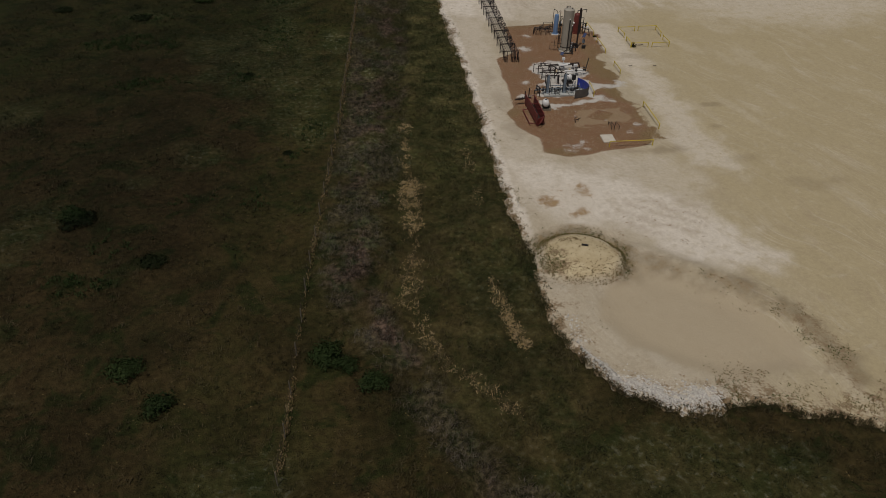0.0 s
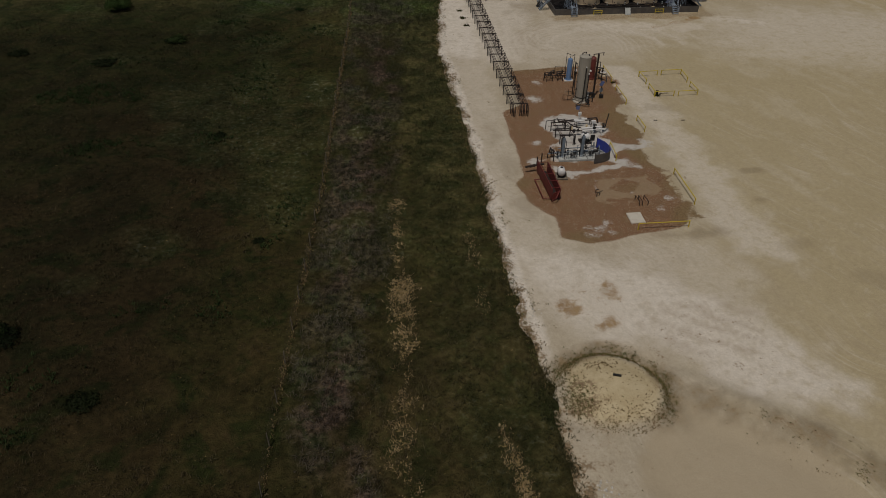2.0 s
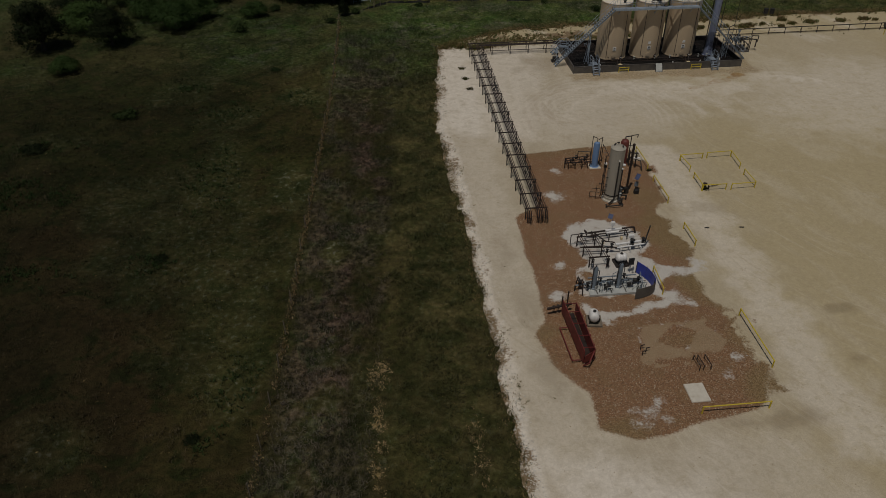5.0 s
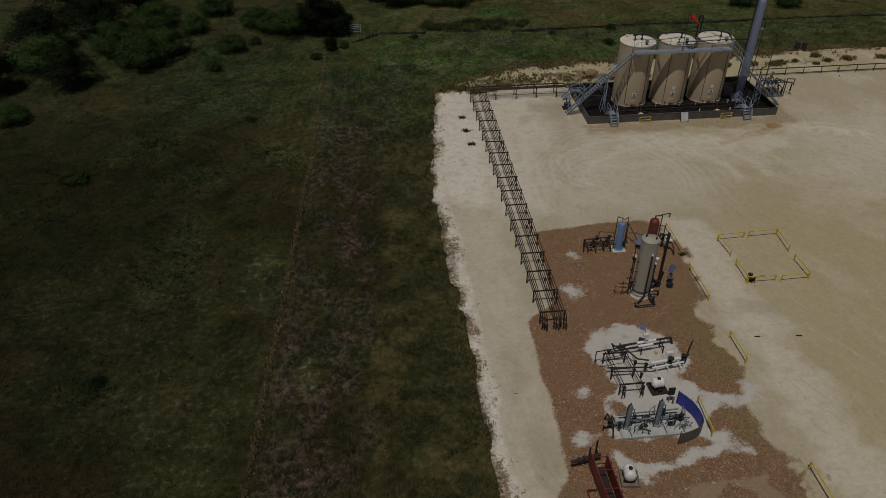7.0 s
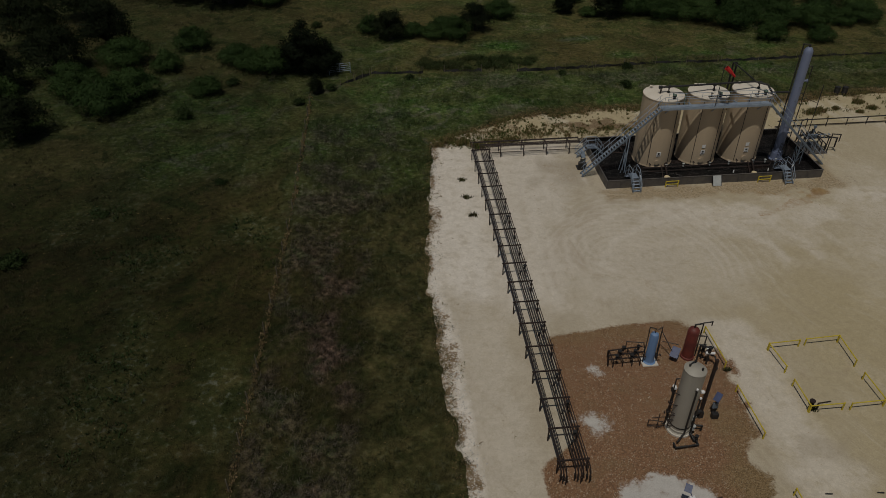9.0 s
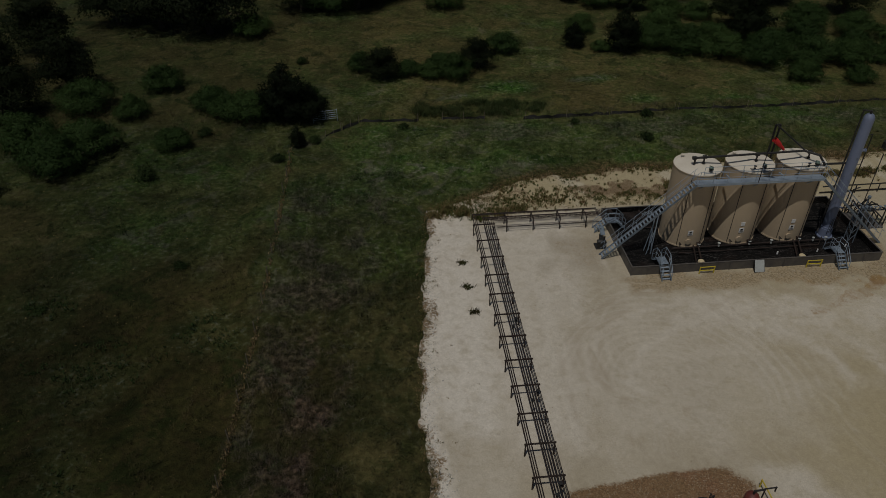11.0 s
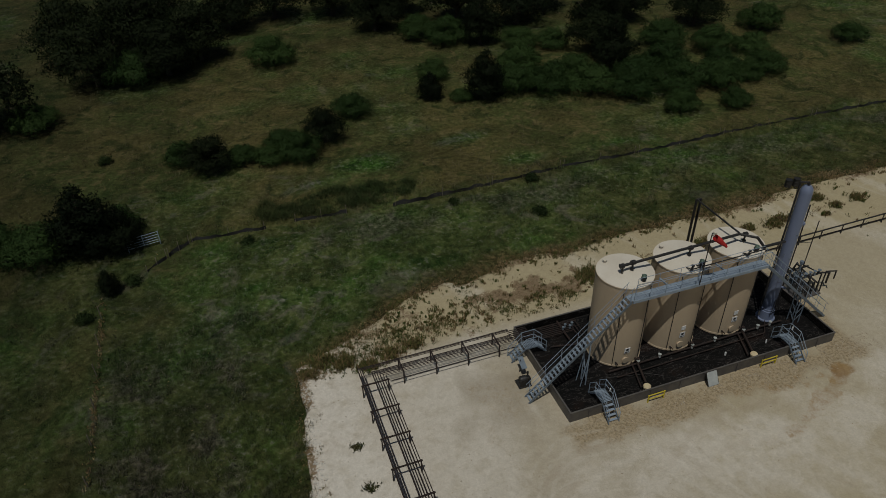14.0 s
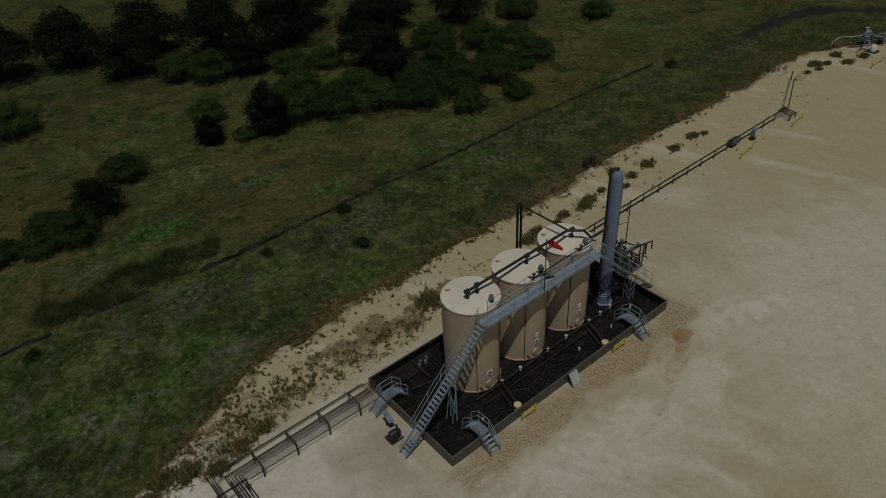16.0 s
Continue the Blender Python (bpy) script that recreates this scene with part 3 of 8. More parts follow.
col = mix(nt, calc(nt, "MULTIPLY", field(nt, "pond"), 0.85), col, mix(nt, mid, (0.42, 0.355, 0.255), (0.385, 0.32, 0.225)))
col = mix(nt, field(nt, "mound"), col, mix(nt, spread(nt, mid, 0.35, 0.65), (0.52, 0.44, 0.29), (0.45, 0.37, 0.23)))
arcs = nt.nodes.new("ShaderNodeTexWave")
arcs.wave_type, arcs.rings_direction = "RINGS", "Z"
arcs.inputs["Scale"].default_value, arcs.inputs["Distortion"].default_value, arcs.inputs["Detail"].default_value, arcs.inputs["Detail Scale"].default_value = 0.55, 11.0, 5.0, 0.3
sh = nt.nodes.new("ShaderNodeVectorMath")
sh.operation = "SUBTRACT"
sh.inputs[1].default_value = (24.5, 90.5, 0)
nt.links.new(pos(nt), sh.inputs[0])
nt.links.new(sh.outputs[0], arcs.inputs["Vector"])
col = mix(nt, calc(nt, "MULTIPLY", spread(nt, arcs.outputs["Fac"], 0.5, 1.0, 0.0, 0.22), field(nt, "turning")), col, (0.60, 0.55, 0.47))
for centre, reach in (((25.6, 94.0, 0), "turning_a"), ((23.0, 90.0, 0), "turning_b")):
    ring_w = nt.nodes.new("ShaderNodeTexWave")
    ring_w.wave_type, ring_w.rings_direction = "RINGS", "Z"
    ring_w.inputs["Scale"].default_value, ring_w.inputs["Distortion"].default_value, ring_w.inputs["Detail"].default_value, ring_w.inputs["Detail Scale"].default_value = 0.42, 9.0, 6.0, 0.4
    off = nt.nodes.new("ShaderNodeVectorMath")
    off.operation = "SUBTRACT"
    off.inputs[1].default_value = centre
    nt.links.new(pos(nt), off.inputs[0])
    nt.links.new(off.outputs[0], ring_w.inputs["Vector"])
    worn = calc(nt, "MULTIPLY", field(nt, reach), spread(nt, blotch, 0.40, 0.58))
    col = mix(nt, calc(nt, "MULTIPLY", spread(nt, ring_w.outputs["Fac"], 0.55, 0.95, 0.0, 0.20), worn), col, (0.64, 0.60, 0.53))
    col = mix(nt, calc(nt, "MULTIPLY", spread(nt, ring_w.outputs["Fac"], 0.40, 0.05, 0.0, 0.10), worn), col, (0.34, 0.285, 0.21))
# brown river gravel, with single lighter and darker stones
peb = nt.nodes.new("ShaderNodeTexVoronoi")
peb.inputs["Scale"].default_value = 22.0
nt.links.new(pos(nt), peb.inputs["Vector"])
sep = nt.nodes.new("ShaderNodeSeparateColor")
nt.links.new(peb.outputs["Color"], sep.inputs["Color"])
stone = mix(nt, sep.outputs["Red"], (0.115, 0.062, 0.033), (0.285, 0.163, 0.093))
stone = mix(nt, spread(nt, sep.outputs["Green"], 0.88, 0.98), stone, (0.40, 0.33, 0.25))
stone = mix(nt, spread(nt, grain(nt, 1.4, 4, 0.6), 0.45, 0.72, 0.0, 0.45), stone, (0.185, 0.125, 0.066))
stone = mix(nt, calc(nt, "MULTIPLY", field(nt, "olive"), 0.8), stone, mix(nt, sep.outputs["Red"], (0.115, 0.080, 0.034), (0.270, 0.200, 0.105)))
grav = calc(nt, "MULTIPLY", field(nt, "gravel"), 1.0)
grav = spread(nt, calc(nt, "ADD", grav, calc(nt, "MULTIPLY", calc(nt, "SUBTRACT", fine, 0.5), 0.9)), 0.32, 0.68)
col = mix(nt, grav, col, stone)
gr = spread(nt, calc(nt, "ADD", calc(nt, "ADD", field(nt, "grey"), calc(nt, "MULTIPLY", calc(nt, "SUBTRACT", fine, 0.5), 1.1)), calc(nt, "MULTIPLY", calc(nt, "SUBTRACT", mid, 0.5), 1.2)), 0.35, 0.85)
col = mix(nt, calc(nt, "MULTIPLY", gr, spread(nt, mid, 0.25, 0.5, 0.55, 1.0)), col, mix(nt, mid, (0.42, 0.40, 0.375), (0.54, 0.52, 0.49)))
cl = spread(nt, calc(nt, "ADD", field(nt, "clay"), calc(nt, "MULTIPLY", calc(nt, "SUBTRACT", fine, 0.5), 0.8)), 0.35, 0.7)
col = mix(nt, calc(nt, "MULTIPLY", cl, spread(nt, mid, 0.3, 0.6, 1.0, 0.55)), col, mix(nt, mid, (0.25, 0.18, 0.11), (0.35, 0.27, 0.18)))
st = calc(nt, "MULTIPLY", field(nt, "stain_shade"), spread(nt, mid, 0.25, 0.6, 0.5, 1.0))
col = mix(nt, st, col, mix(nt, spread(nt, mid, 0.3, 0.7), (0.165, 0.135, 0.09), (0.25, 0.19, 0.11)))
lt = spread(nt, calc(nt, "ADD", calc(nt, "ADD", field(nt, "litter"), calc(nt, "MULTIPLY", calc(nt, "SUBTRACT", fine, 0.5), 1.6)), calc(nt, "MULTIPLY", calc(nt, "SUBTRACT", mid, 0.5), 1.6)), 0.5, 0.85)
col = mix(nt, lt, col, mix(nt, spread(nt, fine, 0.3, 0.7), (0.105, 0.072, 0.038), (0.28, 0.205, 0.13)))
col = mix(nt, 0.6, col, mix(nt, tiny, (0.55, 0.55, 0.55), (1.35, 1.35, 1.35)), "MULTIPLY")
nt.links.new(col, b.inputs["Base Color"])
b.inputs["Roughness"].default_value = 0.93
b.inputs["Specular IOR Level"].default_value = 0.25
relief(nt, b, calc(nt, "ADD", calc(nt, "ADD", fine, mid), calc(nt, "MULTIPLY", calc(nt, "SUBTRACT", 1.0, peb.outputs["Distance"]), calc(nt, "MULTIPLY", grav, 0.6))), 0.55, 0.05)
around = np.hypot(gx - 25.6, gy - 94.0) + n1 * 1.5
sector = (1 - step(0.0, 1.6, np.abs(around - 5.2) - 1.0)) * step(-1.0, 2.0, 25.0 - gx + (gy - 94.0) * 0.6 + n1 * 5)
around_b = np.hypot(gx - 23.0, gy - 90.0) + n1 * 1.5
turning_b = (1 - step(0.0, 2.0, np.abs(around_b - 9.5) - 1.6)) * step(-1.0, 2.0, gx - 27.5 + n1 * 4) * step(87, 89, gy + n1 * 4) * (1 - step(96, 98.5, gy + n1 * 3))
turning = 1 - step(-2.0, 1.0, blob(gx, gy, 22.5, 95, 6.0, 4.2) + n1 * 3)
flat = lambda a: np.asarray(a, np.float32).ravel()
used = np.unique(q)
remap = np.full(gx.size, -1)
remap[used] = np.arange(len(used))
pad = new("pad", bulk_mesh("pad", np.stack([flat(gx), flat(gy), flat(gz)], -1)[used], remap[q], m,
          {k: flat(v)[used] for k, v in dict(gravel=gravel, grey=grey, clay=clay, pond=pond, pale=pale, stain_shade=stain_shade, ochre=ochre, olive=olive, apron=apron, rut=rut, litter=litter, warm=warm, driven=1 - step(66, 84, gy + n1 * 8), turning=turning, turning_a=sector, turning_b=turning_b, mound=1 - step(2.4, 3.1, np.hypot(gx - MOUND[0], gy - MOUND[1]) + n1 * 0.9)).items()}))
pad.data.shade_smooth()
tagged(pad, "pale caliche work pad with brown gravel bed and wheel marks", "ground", kind="structure")


# the land around, one sheet out to the horizon
def spaced(lo, hi, d, far):
    core = np.arange(lo, hi, d)
    out, s, a = [], d, hi
    while a < far:
        s *= 1.35
        a += s
        out.append(a)
    low, s, a = [], d, lo
    while a > -far:
        s *= 1.35
        a -= s
        low.append(a)
    return np.array(low[::-1] + list(core) + out)


def land_height(x, y):
    d = pad_distance(np.clip(x, 9, 119), np.clip(y, 18, 120))
    z = (fbm(x, y, 7, 4, 41) - 0.5) * 0.30 + (fbm(x, y, 1.4, 3, 42) - 0.5) * 0.12 + 0.03
    z = z - 0.25 * np.exp(-((y - 127.6) / 1.1) ** 2) + 0.2 * np.exp(-((x + 0.8) / 1.5) ** 2) * step(118, 112, y)
    on_pad = (np.maximum(np.maximum(pad_left(y) - x, pad_south(x) - y), np.maximum(y - pad_north(x), x - 118))) < 0
    inner = step(0.2, -0.9, np.where(on_pad, np.minimum(d, 0.5), 1.0))
    return z * (1 - 0.6 * inner) - 0.9 * inner


lx, ly = np.meshgrid(spaced(-48, 112, 0.6, 2600), spaced(8, 195, 0.6, 2600))
lz = land_height(lx, ly)


def zone_green(x, y):
    """Where the grass is lush: the verge north of the pad, with patches in the fields."""
    n = fbm(x, y, 6, 4, 51) - 0.5
    g = 0.85 * step(111.5, 114, y + n * 4) * (1 - step(126.5, 130, y + n * 3)) * step(2, 8, x + n * 8)
    for cx, cy, rx, ry, k in ((-11, 95, 4.2, 2.6, 0.8), (-11, 82, 2.4, 5.5, 0.8), (-4, 79.2, 2.2, 3.2, 1.0), (-4.8, 97.5, 3.2, 2.4, 0.8), (-12.5, 108, 4, 3.0, 0.7), (-0.2, 70.4, 0.7, 0.9, 1.1), (-6.0, 57.0, 1.6, 3.0, 0.7), (-6.5, 68.0, 1.8, 2.5, 0.5), (-13, 69, 2.0, 4.0, 0.5)):
        g = np.maximum(g, k * (1 - step(-0.8, 0.9, blob(x, y, cx, cy, rx, ry) + n * 4.0)))
    g = g * (1 - 0.3 * step(48, 80, x + n * 20))
    g = np.maximum(g, 0.8 * step(92, 104, y + n * 10) * (1 - step(116, 122, y)) * step(-3, 0, x + n * 4) * (1 - step(10, 12, x)))
    g = np.maximum(g, step(0.56, 0.68, fbm(x, y, 9, 3, 52)) * 0.55)
    g = np.maximum(g, (0.25 + 0.5 * step(46, 74, y + n * 14)) * step(4.2, 5.4, x + n) * (1 - step(9.5, 10.5, x)) * (1 - step(108, 112, y)))
    for cx, cy, rx, ry in ((10.5, 126.2, 2.4, 1.0),  (36.5, 131.5, 2.2, 1.0), (22.5, 118.8, 2.5, 1.2), (6.5, 117.0, 2.2, 3.0), (9.0, 120.5, 2.0, 1.2), (33.0, 137.5, 2.2, 1.0), (22.5, 136.0, 3.2, 1.5), (17.0, 133.9, 2.6, 0.8), (12.0, 118.5, 2.4, 1.4), (46.5, 131.0, 2.0, 0.7)):
        g = np.maximum(g, 1.15 * (1 - step(-0.7, 0.7, blob(x, y, cx, cy, rx, ry) + n * 2.0)))
    return g


FENCE = ([10, 23, 38, 60, 80, 101, 124, 132], [-6.2, -5.6, -5.0, -3.3, -2.3, -1.2, -0.9, -0.6])


def strip_span(y):
    """West and east side of the strip of dead brush, which follows the fence and turns off round the pond."""
    west = np.interp(y, [14, 18, 20, 23, 28, 33, 37, 40], [8.0, 5.2, 3.8, 2.0, -0.6, -2.8, -4.5, -4.6])
    west = np.where(y > 40, np.interp(y, *FENCE) + 0.25, west)
    return west, np.interp(y, [14, 18, 20, 23, 28, 33, 37, 48, 60, 80, 95, 101, 116, 122], [12.0, 8.4, 6.6, 4.6, 2.2, 0.4, -0.2, 1.2, 2.4, 4.0, 5.2, 6.2, 8.0, 8.5])


def zone_dead(x, y):
    """The strip of dead grey brush beside the fence line."""
    n = fbm(x, y, 3, 4, 53) - 0.5
    west, east = strip_span(y)
    inside = (1 - step(-0.7, 0.7, np.abs(x - (west + east) / 2) - (east - west) / 2 + n * 2.2)) * (1 - 0.2 * step(96, 108, y + n * 12)) * (1 - step(110, 124, y + n * 16))
    silver = 0.75 * np.exp(-((y - 125.2 - n * 4) / 1.5) ** 2) * step(4, 10, x) * step(0.44, 0.60, fbm(x * 0.6, y, 2.4, 4, 83))
    return silver + inside * (0.12 + 0.88 * step(0.40, 0.60, fbm(x, y, 1.7, 4, 54))) * step(12, 16, y)


def zone_purple(x, y):
    """Reddish stalks within the dead strip, in long patches."""
    west, east = strip_span(y)
    f = np.clip((x - west) / np.maximum(east - west, 0.5), 0, 1)
    band = np.interp(f, [0, 0.3, 0.55, 0.8, 1], [0.15, 0.5, 0.9, 0.8, 0.35])
    return band * step(0.40, 0.60, fbm(x * 1.3, y * 0.7, 2.6, 4, 79)) * (1 - 0.7 * step(88, 104, y))


def zone_brown(x, y):
    """Where the western pasture has dried to a reddish brown."""
    n = fbm(x, y, 11, 4, 80) - 0.5
    south = 0.6 * step(-6, -2, x) * (1 - step(34, 52, y + n * 16))
    return np.maximum(south, np.maximum(0.9 * step(-8, -13, x + n * 9) * (1 - step(58, 84, y + n * 26)), 0.55 * (1 - step(-4, 4, blob(x, y, -7.5, 30, 3.5, 20) + n * 10))))


def zone_deep(x, y):
    """Where the field colour is multiplied darker: out in the west and beside the woods."""
    n = fbm(x, y, 14, 3, 81) - 0.5
    return np.clip((step(-3, -18, x + n * 8) * (0.40 + 0.60 * step(32, 50, y)) + 0.25 * step(-2, -5, x) * step(60, 76, y + n * 8)) * (1 - 0.6 * step(126, 140, y)) + 0.5 * step(150, 172, y + n * 14) + 0.55 * step(9, 2, x + n * 6) * step(100, 112, y + n * 8), 0, 1)


def zone_verge(x, y):
    """Sun-bleached olive grass: the strip beside the pad and the bank along its north side."""
    n = fbm(x, y, 3.5, 4, 86) - 0.5
    _, east = strip_span(y)
    side = step(-0.4, 0.8, x - east + n * 2) * (1 - step(10.5, 12.5, x)) * (1 - step(96, 112, y)) * step(20, 27, y + n * 8) * (0.55 + 0.45 * step(48, 70, y))
    bank = step(24, 50, x + n * 16) * step(115, 117.5, y) * (1 - step(122.5, 125.5, y + n * 4)) * 0.8
    return np.maximum(side, bank) * (0.55 + 0.45 * step(0.35, 0.6, fbm(x, y, 1.8, 4, 87)))


def zone_straw(x, y):
    """Bleached straw and bare patches along the old track."""
    n = fbm(x, y, 1.3, 4, 55) - 0.5
    c = np.interp(y, [23.5, 25.7, 28.5, 32.6, 37.2, 40.4, 48, 58, 62], [7.3, 6.0, 3.4, 1.7, 2.0, 2.5, 2.5, 2.6, 2.7])
    s = (1 - step(-0.35, 0.45, np.abs(x - c) - np.interp(y, [22, 24, 26, 29, 31, 34, 38, 42, 46, 50, 56, 59, 61], [-1, 0.2, 0.5, 0.3, 0.2, 0.4, 0.3, 0.6, 0.6, 0.45, 0.35, 0.25, -1.5]) + n * 1.7))
    s = s * (0.3 + 0.7 * step(0.38, 0.56, fbm(x, y, 0.7, 4, 58))) * np.interp(y, [24, 29, 32, 36, 38.5, 41, 47, 60], [0.5, 0.6, 0.35, 0.7, 0.5, 1, 1, 0.8])
    t = np.abs(x - np.interp(y, [29.4, 32.1, 36], [8.4, 7.75, 7.2])) - np.interp(y, [28.6, 29.6, 32, 35.6, 36.6], [-0.5, 0.42, 0.40, 0.2, -0.5])
    s = np.maximum(s, (1 - step(-0.15, 0.25, t + n * 0.7)) * (0.35 + 0.65 * step(0.34, 0.5, fbm(x, y, 0.6, 3, 82))))
    return np.maximum(s, 0.3 * (1 - step(-0.1, 0.3, np.abs(x - 7.8) - 0.15 + n * 1.5)) * step(44, 46, y) * (1 - step(54, 56, y)))


def field_colour(nt):
    """The pasture's own colours, which soil and blades share."""
    big, mid, small = grain(nt, 9, 5, 0.6), grain(nt, 1.5, 5, 0.65, None, 0.8), grain(nt, 0.42, 4, 0.65)
    patch = grain(nt, 3.0, 4, 0.6, None, 0.9)
    col = mix(nt, spread(nt, big, 0.34, 0.68), (0.040, 0.035, 0.011), (0.031, 0.035, 0.009))
    col = mix(nt, field(nt, "brown"), col, mix(nt, spread(nt, big, 0.34, 0.68), (0.050, 0.032, 0.013), (0.038, 0.029, 0.011)))
    col = mix(nt, spread(nt, patch, 0.50, 0.62, 0.0, 0.8), col, (0.014, 0.022, 0.005))
    col = mix(nt, spread(nt, mid, 0.46, 0.74, 0.0, 0.8), col, (0.047, 0.034, 0.014))
    col = mix(nt, spread(nt, mid, 0.50, 0.28, 0.0, 0.8), col, (0.024, 0.025, 0.008))
    north = mix(nt, spread(nt, big, 0.36, 0.64), (0.086, 0.075, 0.026), (0.053, 0.065, 0.019))
    north = mix(nt, spread(nt, mid, 0.48, 0.68), north, (0.112, 0.095, 0.038))
    north = mix(nt, spread(nt, patch, 0.54, 0.64, 0.0, 0.75), north, (0.022, 0.034, 0.009))
    col = mix(nt, field(nt, "north"), col, north)
    lush = mix(nt, spread(nt, mid, 0.35, 0.65), (0.018, 0.043, 0.007), (0.088, 0.122, 0.034))
    lush = mix(nt, spread(nt, big, 0.50, 0.64, 0.0, 0.8), lush, mix(nt, spread(nt, small, 0.35, 0.65), (0.030, 0.080, 0.011), (0.066, 0.142, 0.024)))
    lush = mix(nt, spread(nt, grain(nt, 3.2, 5, 0.7, None, 1.0), 0.52, 0.66, 0.0, 0.85), lush, (0.135, 0.132, 0.098))
    lush = mix(nt, spread(nt, patch, 0.47, 0.36, 0.0, 0.7), lush, (0.016, 0.030, 0.008))
    dull = mix(nt, spread(nt, mid, 0.32, 0.68), (0.036, 0.045, 0.013), (0.078, 0.074, 0.027))
    lush = mix(nt, field(nt, "north"), dull, lush)
    lush = mix(nt, spread(nt, small, 0.54, 0.70), lush, (0.115, 0.122, 0.085))
    col = mix(nt, calc(nt, "MULTIPLY", field(nt, "green"), 0.86), col, lush)
    col = mix(nt, calc(nt, "MULTIPLY", field(nt, "verge"), 0.8), col, mix(nt, spread(nt, mid, 0.34, 0.66), (0.038, 0.042, 0.013), (0.094, 0.080, 0.031)))
    col = mix(nt, calc(nt, "MULTIPLY", field(nt, "rusty"), spread(nt, mid, 0.3, 0.6, 0.45, 0.95)), col, mix(nt, spread(nt, small, 0.35, 0.65), (0.055, 0.044, 0.018), (0.130, 0.092, 0.042)))
    dead = mix(nt, spread(nt, small, 0.36, 0.68), (0.022, 0.023, 0.009), (0.098, 0.084, 0.046))
    dead = mix(nt, field(nt, "north"), dead, mix(nt, spread(nt, small, 0.36, 0.66), (0.034, 0.038, 0.020), (0.105, 0.096, 0.072)))
    dead = mix(nt, calc(nt, "MULTIPLY", field(nt, "purple"), spread(nt, mid, 0.3, 0.55, 0.4, 1.0)), dead, mix(nt, spread(nt, small, 0.36, 0.66), (0.042, 0.026, 0.018), (0.165, 0.108, 0.080)))
    dead = mix(nt, spread(nt, grain(nt, 1.9, 4, 0.65, None, 0.6), 0.50, 0.62, 0.0, 0.85), dead, mix(nt, spread(nt, small, 0.4, 0.65), (0.020, 0.030, 0.010), (0.066, 0.076, 0.036)))
    col = mix(nt, calc(nt, "MULTIPLY", field(nt, "dead"), 0.88), col, dead)
    col = mix(nt, field(nt, "deep"), col, mix(nt, 1.0, col, (0.54, 0.58, 0.60), "MULTIPLY"))
    col = mix(nt, 0.6, col, mix(nt, spread(nt, grain(nt, 4.5, 3, 0.55, None, 0.7), 0.34, 0.62), (0.55, 0.60, 0.58), (1.3, 1.26, 1.28)), "MULTIPLY")
    return mix(nt, 0.50, col, mix(nt, spread(nt, small, 0.3, 0.7), (0.36, 0.36, 0.42), (1.6, 1.6, 1.8)), "MULTIPLY"), mid, small


m, nt, b = shader("field_soil")
col, mid, small = field_colour(nt)
fine = grain(nt, 0.12, 4, 0.7)
# shade of the far ditch, painted as near-black soil
col = mix(nt, calc(nt, "MULTIPLY", field(nt, "track"), 0.9), col, mix(nt, mid, (0.013, 0.012, 0.012), (0.030, 0.026, 0.025)))
sw = spread(nt, calc(nt, "ADD", field(nt, "straw"), calc(nt, "MULTIPLY", calc(nt, "SUBTRACT", grain(nt, 0.22, 4, 0.7), 0.5), 4.2)), 0.62, 1.0)
col = mix(nt, sw, col, mix(nt, fine, (0.15, 0.108, 0.045), (0.36, 0.27, 0.135)))
col = mix(nt, 0.5, col, mix(nt, fine, (0.45, 0.45, 0.45), (1.5, 1.5, 1.5)), "MULTIPLY")
nt.links.new(col, b.inputs["Base Color"])
b.inputs["Roughness"].default_value, b.inputs["Specular IOR Level"].default_value = 0.97, 0.1
relief(nt, b, calc(nt, "ADD", calc(nt, "ADD", fine, small), mid), 0.9, 0.14)


def zone_rusty(x, y):
    """The brown, half-dry fringe where the verge meets the sand."""
    n = fbm(x, y, 2.0, 4, 59) - 0.5
    d = y - pad_north(np.clip(x, 9, 130))
    return (1 - step(0.4, 2.3, d + n * 3.2)) * step(-3, -1, d) * step(12, 15, x) * step(107, 110, y)


def zone_ditch_shade(x, y):
    """The dark ditch that curves past the pad's far corner, its shade put into the colour."""
    c = np.interp(x, [80, 87, 94.6, 99.4, 104.7, 108.3, 112], [126.0, 126.2, 126.4, 126.2, 125.6, 124.8, 123.4])
    c = np.where(x > 112, 123.4 - (x - 112) * 1.6, c)
    n = fbm(x, y, 1.6, 4, 77) - 0.5
    return (1 - step(-0.5, 0.7, np.abs(y - c) - np.interp(x, [84, 92, 96, 104, 120], [-0.6, 0.4, 0.9, 1.3, 2.2]) + n * 2.2)) * step(84, 93, x)


def zone_north(x, y):
    return step(96, 114, y + (fbm(x, y, 8, 3, 57) - 0.5) * 8)


ids = np.arange(lx.size).reshape(lx.shape)
lq = np.stack([ids[:-1, :-1], ids[:-1, 1:], ids[1:, 1:], ids[1:, :-1]], -1).reshape(-1, 4)
ground = new("ground", bulk_mesh("ground", np.stack([flat(lx), flat(ly), flat(lz)], -1), lq, m,
             dict(green=flat(zone_green(lx, ly)), dead=flat(zone_dead(lx, ly)), purple=flat(zone_purple(lx, ly)), brown=flat(zone_brown(lx, ly)), deep=flat(zone_deep(lx, ly)), verge=flat(zone_verge(lx, ly)), straw=flat(zone_straw(lx, ly)), north=flat(zone_north(lx, ly)), rusty=flat(zone_rusty(lx, ly)), track=flat(zone_ditch_shade(lx, ly)))))
ground.data.shade_smooth()
tagged(ground, "dark olive pasture soil with dry thatch", "ground", kind="structure")

# ---- grass and weeds: many small tufts of bent blades ----
rng = np.random.default_rng(7)


